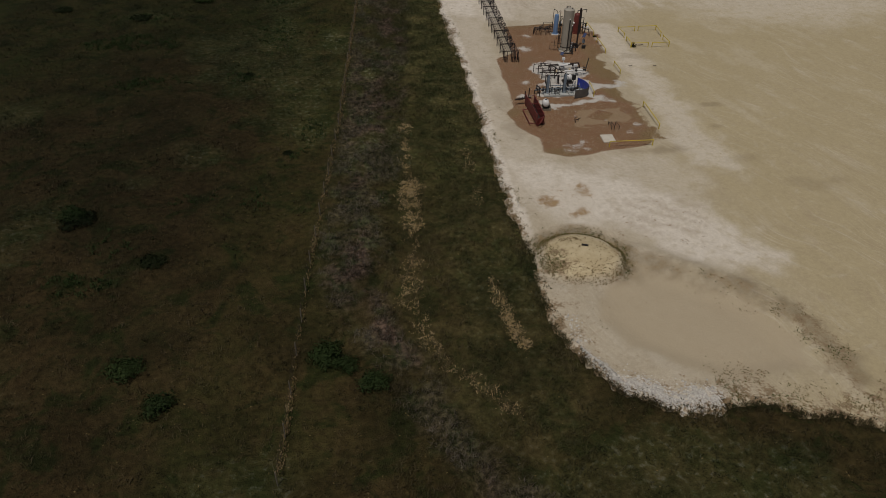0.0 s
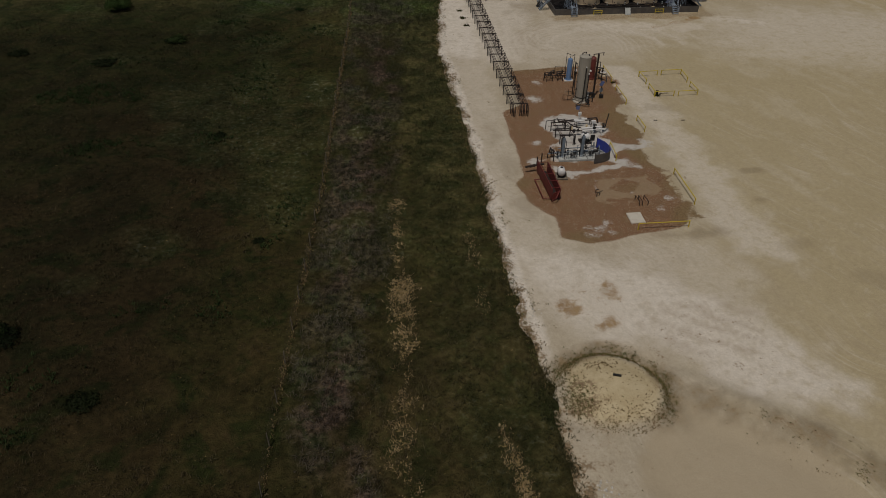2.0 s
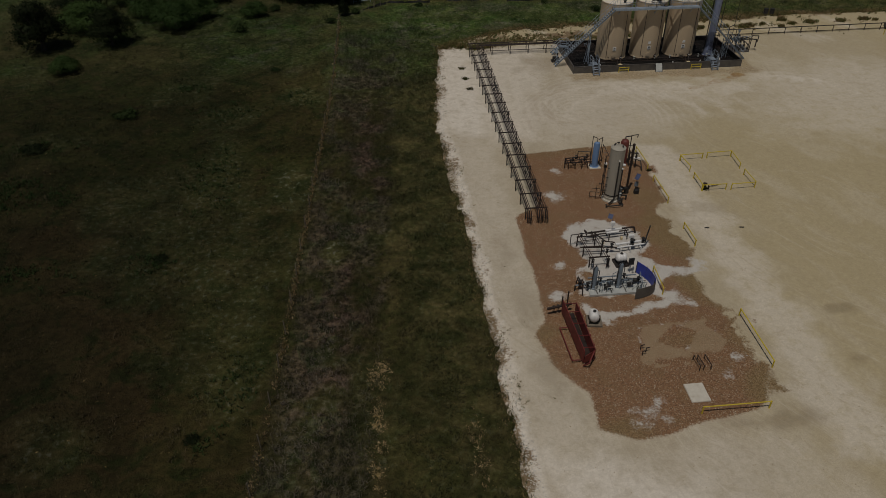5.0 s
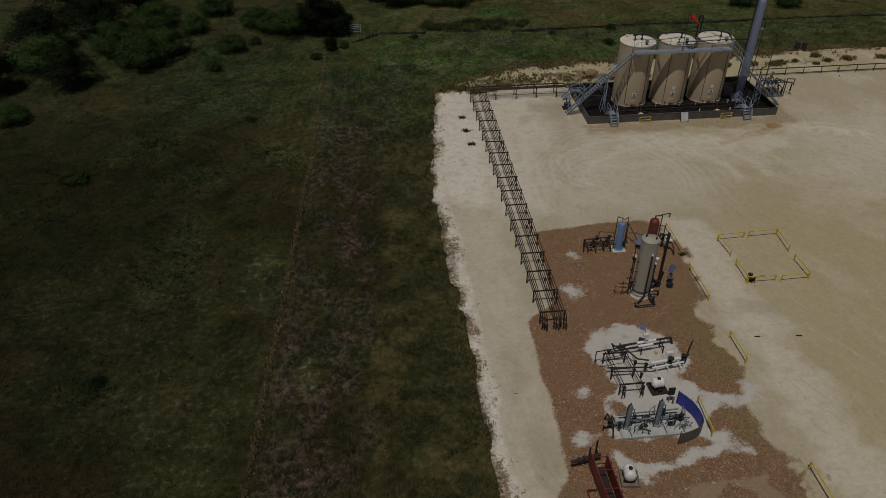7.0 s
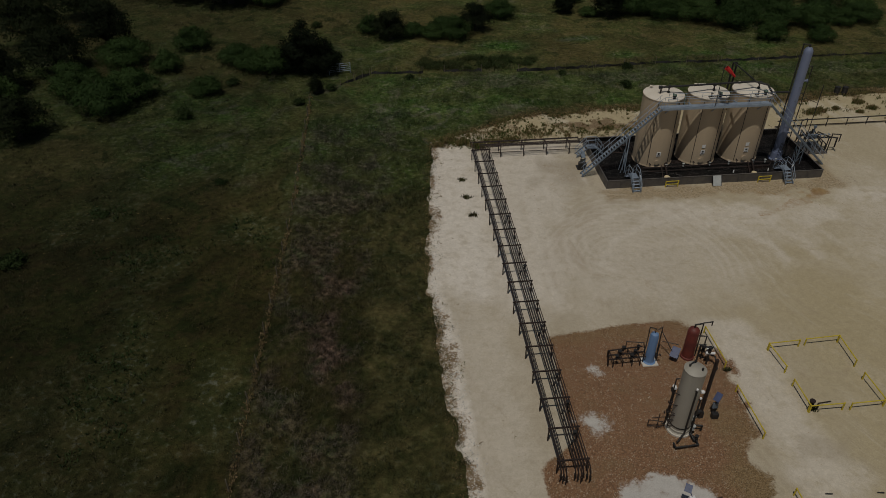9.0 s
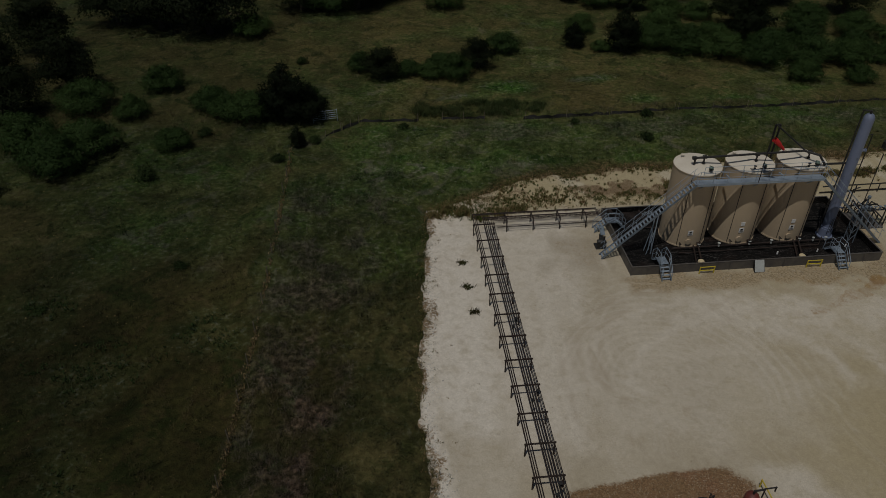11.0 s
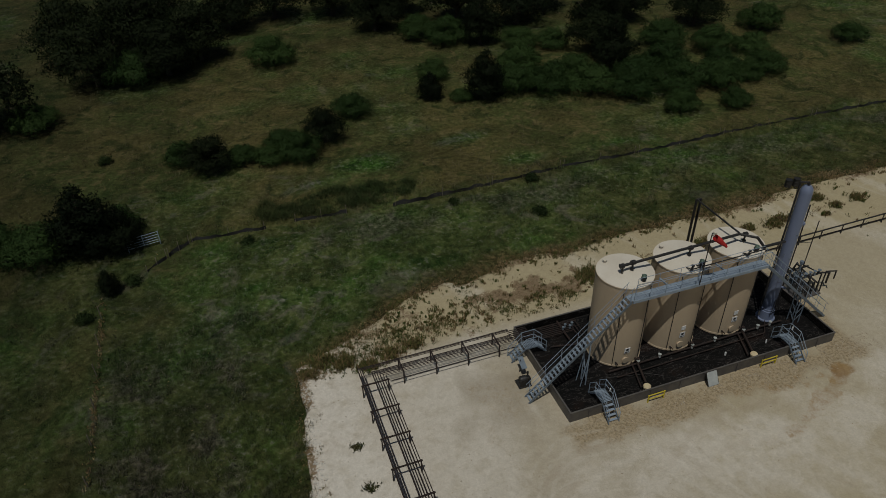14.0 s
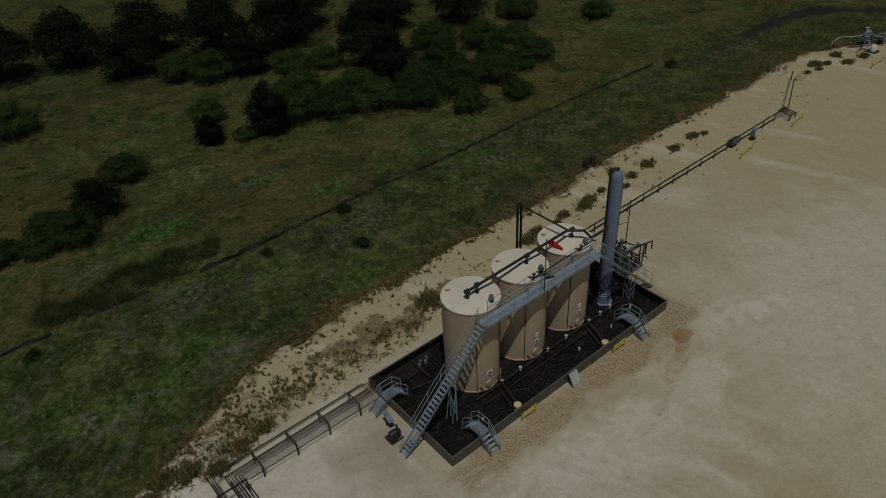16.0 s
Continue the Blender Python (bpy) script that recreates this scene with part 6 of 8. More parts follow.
# little crossover steps over the containment wall, built facing -y and then set
def crossover(m):
    st = thing("crossover_steps", "small galvanised crossover steps with railings over the containment wall", "steps", group="crossover steps")
    w = 0.31
    for k in range(9):
        part("slat", Shape().box((-w, -0.05 + 0.1 * k, 0.88), (w, 0.005 + 0.1 * k, 0.91)), M_GALV, st)
    for i in range(4):
        z = 0.70 - i * 0.2
        part("tread", Shape().box((-w, -0.26 - i * 0.2, z - 0.03), (w, -0.12 - i * 0.2, z)), M_GALV, st)
    for i in range(3):
        z = 0.68 - i * 0.2
        part("tread", Shape().box((-w, 0.90 + i * 0.2, z - 0.03), (w, 1.04 + i * 0.2, z)), M_GALV, st)
    for x in (-w - 0.03, w + 0.03):
        part("stringer", Shape().beam((x, -0.98, 0.0), (x, -0.02, 0.86), 0.035, 0.11).beam((x, -0.05, 0.86), (x, 0.87, 0.86), 0.035, 0.08).beam((x, 0.85, 0.86), (x, 1.5, 0.22), 0.035, 0.1), M_SLATE, st)
        part("handrail", Shape().pipe([(x, -0.95, 0.05), (x, -0.95, 0.72), (x, -0.02, 1.72), (x, 0.85, 1.72), (x, 1.45, 1.1), (x, 1.45, 0.25)], 0.022, 6), M_GALV, st)
        part("handrail", Shape().pipe([(x, -0.95, 0.4), (x, -0.02, 1.32), (x, 0.85, 1.32), (x, 1.45, 0.7)], 0.018, 6), M_GALV, st)
        for y in (-0.02, 0.85):
            part("rail_post", Shape().tube((x, y, 0.86), (x, y, 1.72), 0.02, 6), M_GALV, st)
    st.matrix_basis = m
    return st


step_a = crossover(pose(27.75, 101.38, 0))
copy_thing(step_a, pose(41.35, 101.42, 0))
copy_thing(step_a, pose(25.15, 107.35, 0, 0, 0, -90))

# overhead vapour line on the tank roofs, and the tall pipe frame behind
vap = thing("vapour_line", "dark steel vapour pipe running over the tank roofs", "pipe")
part("main_pipe", Shape().pipe([(30.35, 105.45, 7.28), (38.65, 105.5, 7.42), (39.5, 104.85, 7.35), (39.85, 104.5, 6.8), (41.5, 104.55, 6.75)], 0.085, 10), M_BLACK, vap)
part("elbow", Shape().tube((30.15, 105.45, 7.28), (30.4, 105.45, 7.28), 0.15, 12).tube((30.35, 105.45, 7.28), (30.35, 105.45, TT + 0.1), 0.07, 8), M_BLACK, vap)
for x, _ in TANKS:
    part("riser", Shape().tube((x + 0.25, 105.47, TT + 0.15), (x + 0.25, 105.47, 7.32), 0.06, 8).flange((x + 0.25, 105.47, 7.32), (1, 0, 0), 0.15, 0.12).flange((x + 0.25, 105.47, TT + 0.3), (0, 0, 1), 0.12), M_BLACK, vap)
fill = Shape().pipe([(34.15, 104.12, 6.85), (39.5, 104.12, 6.95), (39.9, 104.2, 6.7)], 0.04, 8)
for x in (34.3, 35.0, 38.4):
    fill.valve((x, 104.12, 6.9), 0.06).tube((x, 104.12, 6.87), (x, 104.6, TT + 0.1), 0.04, 6)
part("fill_line", fill, M_BLACK, vap)
frame_p = thing("gantry", "tall black double pipe frame behind the tanks", "pipe")
for dx in (-0.17, 0.17):
    part("upright", Shape().tube((38.8 + dx, 109.8, -0.05), (38.8 + dx, 109.8, 7.44), 0.085, 8), M_BLACK, frame_p)
part("cross_pipe", Shape().pipe([(38.66, 109.8, 7.44), (38.62, 105.55, 7.5)], 0.06, 8).tube((38.6, 109.8, 7.44), (39.0, 109.8, 7.44), 0.06, 8), M_BLACK, frame_p)
part("tie", Shape().tube((38.6, 109.8, 3.6), (39.0, 109.8, 3.6), 0.03, 6), M_BLACK, frame_p)

sock = thing("windsock", "red windsock hanging from a thin pole on the catwalk rail", "windsock")
part("pole", Shape().tube((34.42, YF - 0.05, DECK), (34.42, YF - 0.05, 9.95), 0.03, 8), M_BLACK, sock)
cone, n = Shape(), 14
p0, d0 = Vector((34.47, 103.12, 9.78)), Vector((0.78, -0.14, -0.62))
rings = []
for i, (f, r) in enumerate(((0, .18), (.12, .185), (.3, .165), (.5, .15), (.7, .11), (.88, .1), (1, .075))):
    c = p0 + d0 * f * 1.05 + Vector((0, 0, -0.10 * f * f))
    s_, u_ = d0.orthogonal().normalized(), d0.cross(d0.orthogonal()).normalized()
    rings += [c + (s_ * math.cos(2 * math.pi * k / n) + u_ * math.sin(2 * math.pi * k / n)) * r * (1 + 0.08 * math.sin(3 * k + i)) for k in range(n)]
cone.add(rings, [(i * n + k, i * n + (k + 1) % n, (i + 1) * n + (k + 1) % n, (i + 1) * n + k) for i in range(6) for k in range(n)])
part("sock", cone, M_REDCLOTH, sock)
part("hoop", Shape().tube((34.42, YF - 0.05, 9.8), (34.5, 103.12, 9.8), 0.02, 6), M_BLACK, sock)

# tall tower
SX, SY = 42.12, 104.72
tw = thing("separator_tower", "tall slender blue-grey steel tower with a domed top", "tower")
part("column", Shape().turned((SX, SY, 0), [(0.42, FLOOR), (0.42, 1.05), (0.38, 1.06), (0.38, 10.15), (0.36, 10.32), (0.29, 10.48), (0.2, 10.58), (0.0, 10.61)], 36), M_STACK, tw)
part("skirt", Shape().turned((SX, SY, 0), [(0.62, FLOOR), (0.62, FLOOR + 0.08), (0.50, FLOOR + 0.1), (0.48, 0.9), (0.465, 0.9)], 28), M_STACK, tw)
part("side_pipe", Shape().pipe([(SX, SY, 10.6), (SX, SY, 10.8), (SX - 0.44, SY + 0.22, 10.8), (SX - 0.44, SY + 0.22, 1.0), (SX - 0.75, SY - 0.1, 0.6)], 0.06, 8).flange((SX, SY, 10.7), (0, 0, 1), 0.1), M_BLACK, tw)
part("second_pipe", Shape().pipe([(SX + 0.48, SY + 0.05, 0.4), (SX + 0.48, SY + 0.05, 9.4), (SX + 0.3, SY + 0.05, 9.4)], 0.035, 8), M_BLACK, tw)
for z in (2.6, 4.2, 5.9, 7.5, 9.1):
    part("pipe_clamp", Shape().tube((SX - 0.28, SY + 0.14, z), (SX - 0.46, SY + 0.23, z), 0.03, 6), M_BLACK, tw)
part("nozzle", Shape().tube((SX, SY, 7.6), (SX + 0.75, SY + 0.1, 7.6), 0.09, 10).flange((SX + 0.75, SY + 0.1, 7.6), (1, 0, 0), 0.15).tube((SX, SY, 3.0), (SX + 0.3, SY - 0.6, 3.0), 0.07, 8), M_STACK, tw)
# slanting dark bars across the tower's front
for z0, z1 in ((7.1, 7.35), (5.6, 6.4), (5.5, 5.2), (3.6, 4.3)):
    part("strap", Shape().beam((SX - 0.36, SY - 0.16, z0), (SX, SY - 0.42, (z0 + z1) / 2), 0.03, 0.05).beam((SX, SY - 0.42, (z0 + z1) / 2), (SX + 0.36, SY - 0.16, z1), 0.03, 0.05), M_SLATE, tw)
gauge = Shape()
for k in range(5):
    gauge.pipe([(SX - 0.15 + 0.1 * k, SY - 0.45, 0.5 + 0.15 * k), (SX - 0.3 + 0.16 * k, SY - 0.62, 1.2), (SX - 0.1 + 0.1 * k, SY - 0.46, 2.0)], 0.02, 5)
part("gauge_pipes", gauge, M_BLACK, tw)
mast = thing("mast", "thin dark steel mast with a cross arm beside the tower", "pole")
part("pole", Shape().tube((43.05, 104.9, FLOOR), (43.05, 104.9, 8.9), 0.04, 8), M_BLACK, mast)
mast2 = thing("mast", "thin dark steel vent pole among the outside piping", "pole")
part("pole", Shape().tube((45.05, 105.5, -0.1), (45.05, 105.5, 6.85), 0.035, 8), M_BLACK, mast2)
part("arm", Shape().tube((45.05, 105.5, 5.1), (43.3, 105.0, 5.9), 0.018, 6), M_BLACK, mast2)
part("arm", Shape().tube((43.05, 104.9, 8.85), (42.45, 104.8, 8.85), 0.03, 6).tube((43.05, 104.9, 6.4), (42.4, 104.8, 6.4), 0.025, 6), M_BLACK, mast)

# piping on the liner
for cx, cap in ((30.8, (30.77, 101.75)), (38.85, (38.62, 101.7))):
    ln = thing("load_line", "dark load pipe with a round cream cap inside the containment", "pipe", group="load lines")
    part("pipe_run", Shape().pipe([(cx + 0.62, 104.0, 0.55), (cap[0] + 0.15, cap[1] + 0.3, 0.5)], 0.07, 8).pipe([(cx + 0.3, 104.0, 0.4), (cap[0] - 0.25, cap[1] + 0.2, 0.4)], 0.055, 8), M_RUST, ln)
    part("cap", Shape().turned((cap[0], cap[1], 0), [(0.2, FLOOR), (0.2, 0.5), (0.24, 0.52), (0.24, 0.62), (0.18, 0.68), (0.0, 0.70)], 18), M_CREAM, ln, "round cream painted cap")
hd = thing("tank_header", "dark steel header pipe along the tank fronts", "pipe")
part("pipe_run", Shape().pipe([(29.3, 103.75, 0.42), (42.6, 103.8, 0.42)], 0.06, 8), M_RUST, hd)
part("second_run", Shape().pipe([(29.6, 103.2, 0.36), (40.8, 103.25, 0.36), (41.6, 104.2, 0.36)], 0.04, 8), M_RUST, hd)
for x in (31.4, 33.0, 35.45, 37.2, 39.45, 40.6, 41.6):
    part("valve", Shape().valve((x, 103.75, 0.44), 0.06), M_SKID, hd)
for x, y, r in ((37.2, 102.6, 0.06), (28.7, 102.5, 0.05), (40.4, 102.6, 0.05), (42.9, 103.0, 0.05)):
    part("drain_cap", Shape().turned((x, y, 0), [(r, FLOOR), (r, 0.38), (r * 0.7, 0.44), (0, 0.45)], 12), M_WHITE, hd, "small pale cap")
hose = thing("hose", "thin black hose lying over the liner", "hose")
part("hose_length", Shape().pipe([(29.5, 103.0, 0.27), (28.6, 102.4, 0.27), (28.2, 102.9, 0.27), (29.0, 103.5, 0.27), (30.2, 103.2, 0.27), (31.6, 102.9, 0.27), (32.4, 102.4, 0.27), (32.2, 102.0, 0.27)], 0.02, 6), M_BLACK, hose)
inl = thing("inlet_lines", "row of rusty flow lines entering along the back wall", "pipe")
for k in range(7):
    y = 107.9 + k * 0.16
    part("flow_line", Shape().pipe([(24.6, y, 0.98), (25.9, y, 0.98), (26.2, y, 0.5), (29.0 + 0.12 * k, y, 0.5)] + ([(29.0 + 0.12 * k, 107.0, 0.5)] if k % 2 else []), 0.03, 6), M_RUST, inl)
part("manifold", Shape().pipe([(28.4, 107.0, 0.5), (28.4, 109.0, 0.55)], 0.07, 8).pipe([(27.0, 107.1, 0.36), (29.3, 106.6, 0.36)], 0.05, 8), M_RUST, inl)
for k in range(4):
    part("valve", Shape().valve((28.4 + 0.25 * k, 108.1 + 0.2 * (k % 2), 0.6), 0.05), M_SLATE, inl)


def guard_rail(a, b, h, label, group="", posts=2, offset=True):
    """A yellow pipe guard: posts and one or two rails between two places."""
    g = thing("guard_rail", label, "guard rail", group=group)
    a, b = Vector((*a, 0)), Vector((*b, 0))
    for i in range(posts):
        p = a + (b - a) * i / (posts - 1)
        part("post", Shape().tube(p - Vector((0, 0, 0.2)), p + Vector((0, 0, h)), 0.045, 8), M_YELLOW, g)
    part("top_rail", Shape().tube(a + Vector((0, 0, h - 0.04)), b + Vector((0, 0, h - 0.04)), 0.036, 8), M_YELLOW, g)
    return g


for x in (31.0, 39.3):
    g = guard_rail((x - 0.55, 101.05), (x + 0.55, 101.05), 0.62, "short yellow pipe guard at the containment wall", "wall guards")
    part("low_rail", Shape().tube((x - 0.55, 101.05, 0.28), (x + 0.55, 101.05, 0.28), 0.04, 8), M_YELLOW, g)
sg = thing("leaning_panel", "grey metal panel leaning on the containment wall", "panel")
part("panel", Shape().beam((35.0, 100.78, 0.02), (35.0, 101.24, 0.80), 0.72, 0.03, (0, 1, 0)), M_SKID, sg)
for x in (34.62, 35.38):
    part("frame_edge", Shape().tube((x, 100.80, 0.02), (x, 101.26, 0.82), 0.025, 6), M_BLACK, sg)

# pump by the long stair, with its small solar panel
pump = thing("transfer_pump", "black pump and motor on a small skid beside the stair", "pump")
part("skid", Shape().box((23.7, 104.75, 0.0), (24.55, 105.5, 0.1), 0.02), M_BLACK, pump)
part("motor", Shape().turned((23.85, 105.1, 0.42), [(0.0, -0.02), (0.2, 0.0), (0.23, 0.05), (0.23, 0.4), (0.17, 0.46)], 16, "x"), M_BLACK, pump)
part("pump_head", Shape().turned((24.38, 105.12, 0.36), [(0.0, -0.15), (0.19, -0.14), (0.22, 0.0), (0.19, 0.12), (0.0, 0.14)], 14, "y").tube((24.38, 105.12, 0.5), (24.38, 105.12, 0.95), 0.06, 8), M_BLACK, pump)
part("belt_guard", Shape().box((23.75, 104.8, 0.1), (24.2, 104.9, 0.62), 0.03), M_BLACK, pump)
sp = thing("solar_stand", "small dark solar panel tilted on a short pole", "solar panel")
part("pole", Shape().tube((24.35, 106.15, -0.1), (24.35, 106.15, 1.0), 0.035, 8), M_BLACK, sp)
part("cell_panel", Shape().beam((24.45, 106.45, 0.98), (24.4, 105.6, 0.72), 0.36, 0.03), M_SLATE, sp)

# manifold and pumps just outside the far end of the containment
man = thing("pipe_manifold", "tangle of dark pipes and valves beyond the containment", "manifold")
part("base_skid", Shape().box((46.0, 105.4, 0.0), (48.2, 107.6, 0.1), 0.02), M_WALLSTEEL, man)
man.location.x = -0.6
gman = random.Random(4)
for i in range(9):
    x, y = 46.1 + 0.26 * i, 105.4 + gman.uniform(0, 0.5)
    part("loop_pipe", Shape().pipe([(x, y, 0.1), (x, y, 0.7 + gman.uniform(0, 0.9)), (x, y + 1.3 + gman.uniform(0, 0.8), 0.9 + gman.uniform(0, 0.7)), (x + 0.1, y + 2.2, 0.15)], 0.05, 8), M_BLACK, man)
part("header", Shape().pipe([(46.0, 106.2, 1.25), (48.6, 106.2, 1.25), (49.1, 106.0, 1.25), (49.1, 106.0, 0.3)], 0.07, 8).pipe([(46.0, 107.5, 0.9), (48.7, 107.5, 0.9)], 0.07, 8), M_BLACK, man)
for i in range(6):
    part("valve", Shape().valve((46.3 + 0.4 * i, 106.2, 1.3), 0.07), M_SLATE, man)
part("meter_body", Shape().turned((47.2, 106.9, 1.0), [(0, -.3), (0.22, -0.28), (0.26, 0), (0.22, 0.28), (0, 0.3)], 14, "x").tube((47.2, 106.9, 1.1), (47.2, 106.9, 2.0), 0.06, 8).tube((47.2, 106.9, 1.95), (47.2, 106.9, 2.15), 0.14, 10), M_SLATE, man)
part("vent_hook", Shape().pipe([(46.4, 107.9, 0.1), (46.4, 107.9, 2.2), (46.9, 107.9, 2.4)], 0.05, 8), M_BLACK, man)
part("vent_hook", Shape().pipe([(48.2, 105.6, 0.1), (48.2, 105.6, 1.9), (48.9, 105.4, 1.9), (48.9, 105.4, 1.2)], 0.05, 8), M_BLACK, man)

# ---- pipe racks ----
def bent(x, y, wide, axis, h=1.0):
    """One rack frame: two legs, and the top cross bar."""
    b = Vector((1, 0, 0)) if axis == "x" else Vector((0, 1, 0))
    o = Vector((x, y, 0))
    s = Shape()
    for k in (0, 1):
        p = o + b * wide * k
        s.beam(p - Vector((0, 0, 0.15)), p + Vector((0, 0, h + 0.05)), 0.07, 0.07)
    s.beam(o - b * 0.08 + Vector((0, 0, h)), o + b * (wide + 0.08) + Vector((0, 0, h)), 0.075, 0.075)
    return s


rk = thing("pipe_rack", "long rusty pipe rack with rows of flow lines on steel frames", "pipe rack", group="pipe racks")
for k in range(17):
    part("frame", bent(14.5, 73.45 + k * 2.13, 1.62, "x"), M_RUST, rk)
LINES = [0.05, 0.17, 0.30, 0.82, 0.95, 1.10, 1.25, 1.42, 1.57]
for i, dx in enumerate(LINES):
    y_end = 107.85 + (1.57 - dx) * 0.72
    part("flow_line", Shape().pipe([(14.5 + dx, 73.1 - 0.12 * (i % 3), 1.07), (14.5 + dx, y_end, 1.07)], 0.030 if i % 3 else 0.042, 6).tube((14.47 + dx, y_end, 1.07), (24.7, y_end, 1.07), 0.022 if i % 3 else 0.034, 6), M_RUST, rk)
    part("end_drop", Shape().pipe([(14.5 + dx, 73.1 - 0.12 * (i % 3), 1.07), (14.5 + dx, 72.9 - 0.1 * (i % 3), 0.75), (14.5 + dx, 72.9 - 0.1 * (i % 3), -0.1)], 0.032, 6).flange((14.5 + dx, 72.9 - 0.1 * (i % 3), 0.5), (0, 0, 1), 0.07), M_RUST, rk)
for k in (0, 1, 2, 4, 7, 10):
    part("valve", Shape().valve((15.75 + 0.12 * (k % 2), 75.0 + k * 2.1, 1.1), 0.06), M_BLACK, rk)
    part("valve", Shape().valve((15.45, 74.4 + k * 2.1, 1.1), 0.05), M_BLACK, rk)
rk2 = thing("pipe_rack", "short rusty pipe rack turning along the pad's back edge", "pipe rack", group="pipe racks")
for k, x in enumerate((17.2, 19.35, 21.5, 23.65)):
    part("frame", bent(x, 107.8, 1.18, "y", 1.0), M_RUST, rk2)
part("edge_line", Shape().pipe([(16.4, 107.8, 0.5), (25.2, 107.8, 0.5)], 0.03, 6), M_RUST, rk2)

# the long single line that leaves towards the well
run = thing("pipe_run", "low dark pipe on short posts leading across the pad", "pipe")
part("line", Shape().pipe([(45.2, 110.7, 0.82), (78.0, 111.1, 0.82)], 0.06, 8), M_BLACK, run)
part("low_line", Shape().pipe([(45.2, 110.9, 0.12), (76.0, 111.25, 0.12)], 0.05, 8), M_RUST, run)
for k in range(16):
    x = 46.2 + k * 2.12
    part("post", Shape().tube((x, 110.7 + (x - 45) * 0.012, -0.1), (x, 110.7 + (x - 45) * 0.012, 0.82), 0.045, 8), M_BLACK, run)
fr = thing("pipe_stand", "dark steel frame of short pipes at the end of the line", "frame")
for k in range(4):
    part("cross_bar", Shape().tube((77.0 + 0.35 * k, 110.0, 0.55), (77.4 + 0.35 * k, 111.6, 0.55), 0.05, 6), M_BLACK, fr)
part("side_bar", Shape().tube((76.9, 110.1, 0.55), (78.2, 110.1, 0.55), 0.05, 6), M_BLACK, fr)
part("side_bar", Shape().tube((77.3, 111.5, 0.55), (78.6, 111.5, 0.55), 0.05, 6), M_BLACK, fr)
for x, y in ((77.0, 110.1), (78.4, 111.5), (78.2, 110.1)):
    part("leg", Shape().tube((x, y, -0.1), (x, y, 0.55), 0.05, 6), M_BLACK, fr)
mp2 = thing("pipe_run", "thin dark pipe pair running on to the well head", "pipe")
part("line", Shape().pipe([(78.0, 111.4, 0.6), (86.5, 115.1, 0.6)], 0.035, 6).pipe([(78.3, 111.0, 0.2), (86.8, 114.8, 0.2)], 0.035, 6), M_BLACK, mp2)
part("post", Shape().tube((86.6, 115.1, -0.1), (86.6, 115.1, 1.0), 0.05, 6), M_BLACK, mp2)
for a, b in (((66.8, 109.2), (69.2, 109.5)), ((76.0, 109.2), (78.4, 109.5)), ((86.9, 114.6), (88.9, 114.8)), ((95.4, 110.4), (98.1, 110.5))):
    guard_rail(a, b, 0.65, "yellow pipe guard beside the flow line", "line guards")
vb = thing("valve_box", "grey valve body on the flow line", "valve")
part("body", Shape().turned((68.6, 111.1, 0.5), [(0, -0.6), (0.32, -0.55), (0.36, 0), (0.32, 0.55), (0, 0.6)], 14, "x"), M_WALLSTEEL, vb)
part("saddle", Shape().box((68.2, 110.9, -0.05), (68.9, 111.3, 0.3)), M_BLACK, vb)
cb = thing("control_box", "dark control box on a short stand", "control box")
part("cabinet", Shape().box((70.7, 110.2, 0.45), (71.4, 110.6, 1.15), 0.03), M_SLATE, cb)
part("leg", Shape().tube((70.8, 110.4, -0.1), (70.8, 110.4, 0.46), 0.04, 6).tube((71.3, 110.4, -0.1), (71.3, 110.4, 0.46), 0.04, 6), M_BLACK, cb)
part("door", Shape().box((70.76, 110.18, 0.52), (71.34, 110.198, 1.08)), M_WHITE, cb)
br = thing("barrel", "black drum standing at the grass edge", "barrel", group="drums")
part("drum", Shape().turned((0, 0, 0), [(0.29, -0.05), (0.29, 0.28), (0.31, 0.3), (0.29, 0.32), (0.29, 0.58), (0.31, 0.6), (0.29, 0.62), (0.29, 0.88), (0.26, 0.88), (0.25, 0.86), (0, 0.86)], 20), M_BLACK, br)
br.location = (55.6, 117.9, 0)
copy_thing(br, pose(56.4, 117.8, 0))
def christmas_tree(x, y, h, label):
    """A well head: casing spool, flanged valves stacked up, wing valves either side."""
    w = thing("wellhead", label, "well head", group="well heads")
    part("tree", Shape().turned((x, y, 0), [(0.24, -0.1), (0.24, 0.4), (0.36, 0.42), (0.36, 0.52), (0.19, 0.54), (0.19, h * 0.55), (0.32, h * 0.55 + 0.02), (0.32, h * 0.55 + 0.12), (0.13, h * 0.55 + 0.14), (0.13, h - 0.1), (0.2, h - 0.08), (0.2, h), (0, h)], 14), M_SKID, w)
    for side, z in ((-1, 0.85), (1, 0.85), (-1, h * 0.7), (1, h * 0.7)):
        part("wing_valve", Shape().tube((x, y, z), (x + side * 0.9, y + side * 0.15, z), 0.09, 8).valve((x + side * 0.5, y + side * 0.08, z), 0.1, (0, -1, 0)).flange((x + side * 0.9, y + side * 0.15, z), (1, 0, 0), 0.17), M_SKID if side > 0 else M_SLATE, w)
    part("hand_wheel", Shape().turned((x, y - 0.3, h * 0.4), [(0.16, 0), (0.2, -0.02), (0.2, -0.05), (0.16, -0.06)], 14, "y"), M_REDPAINT, w)
    return w


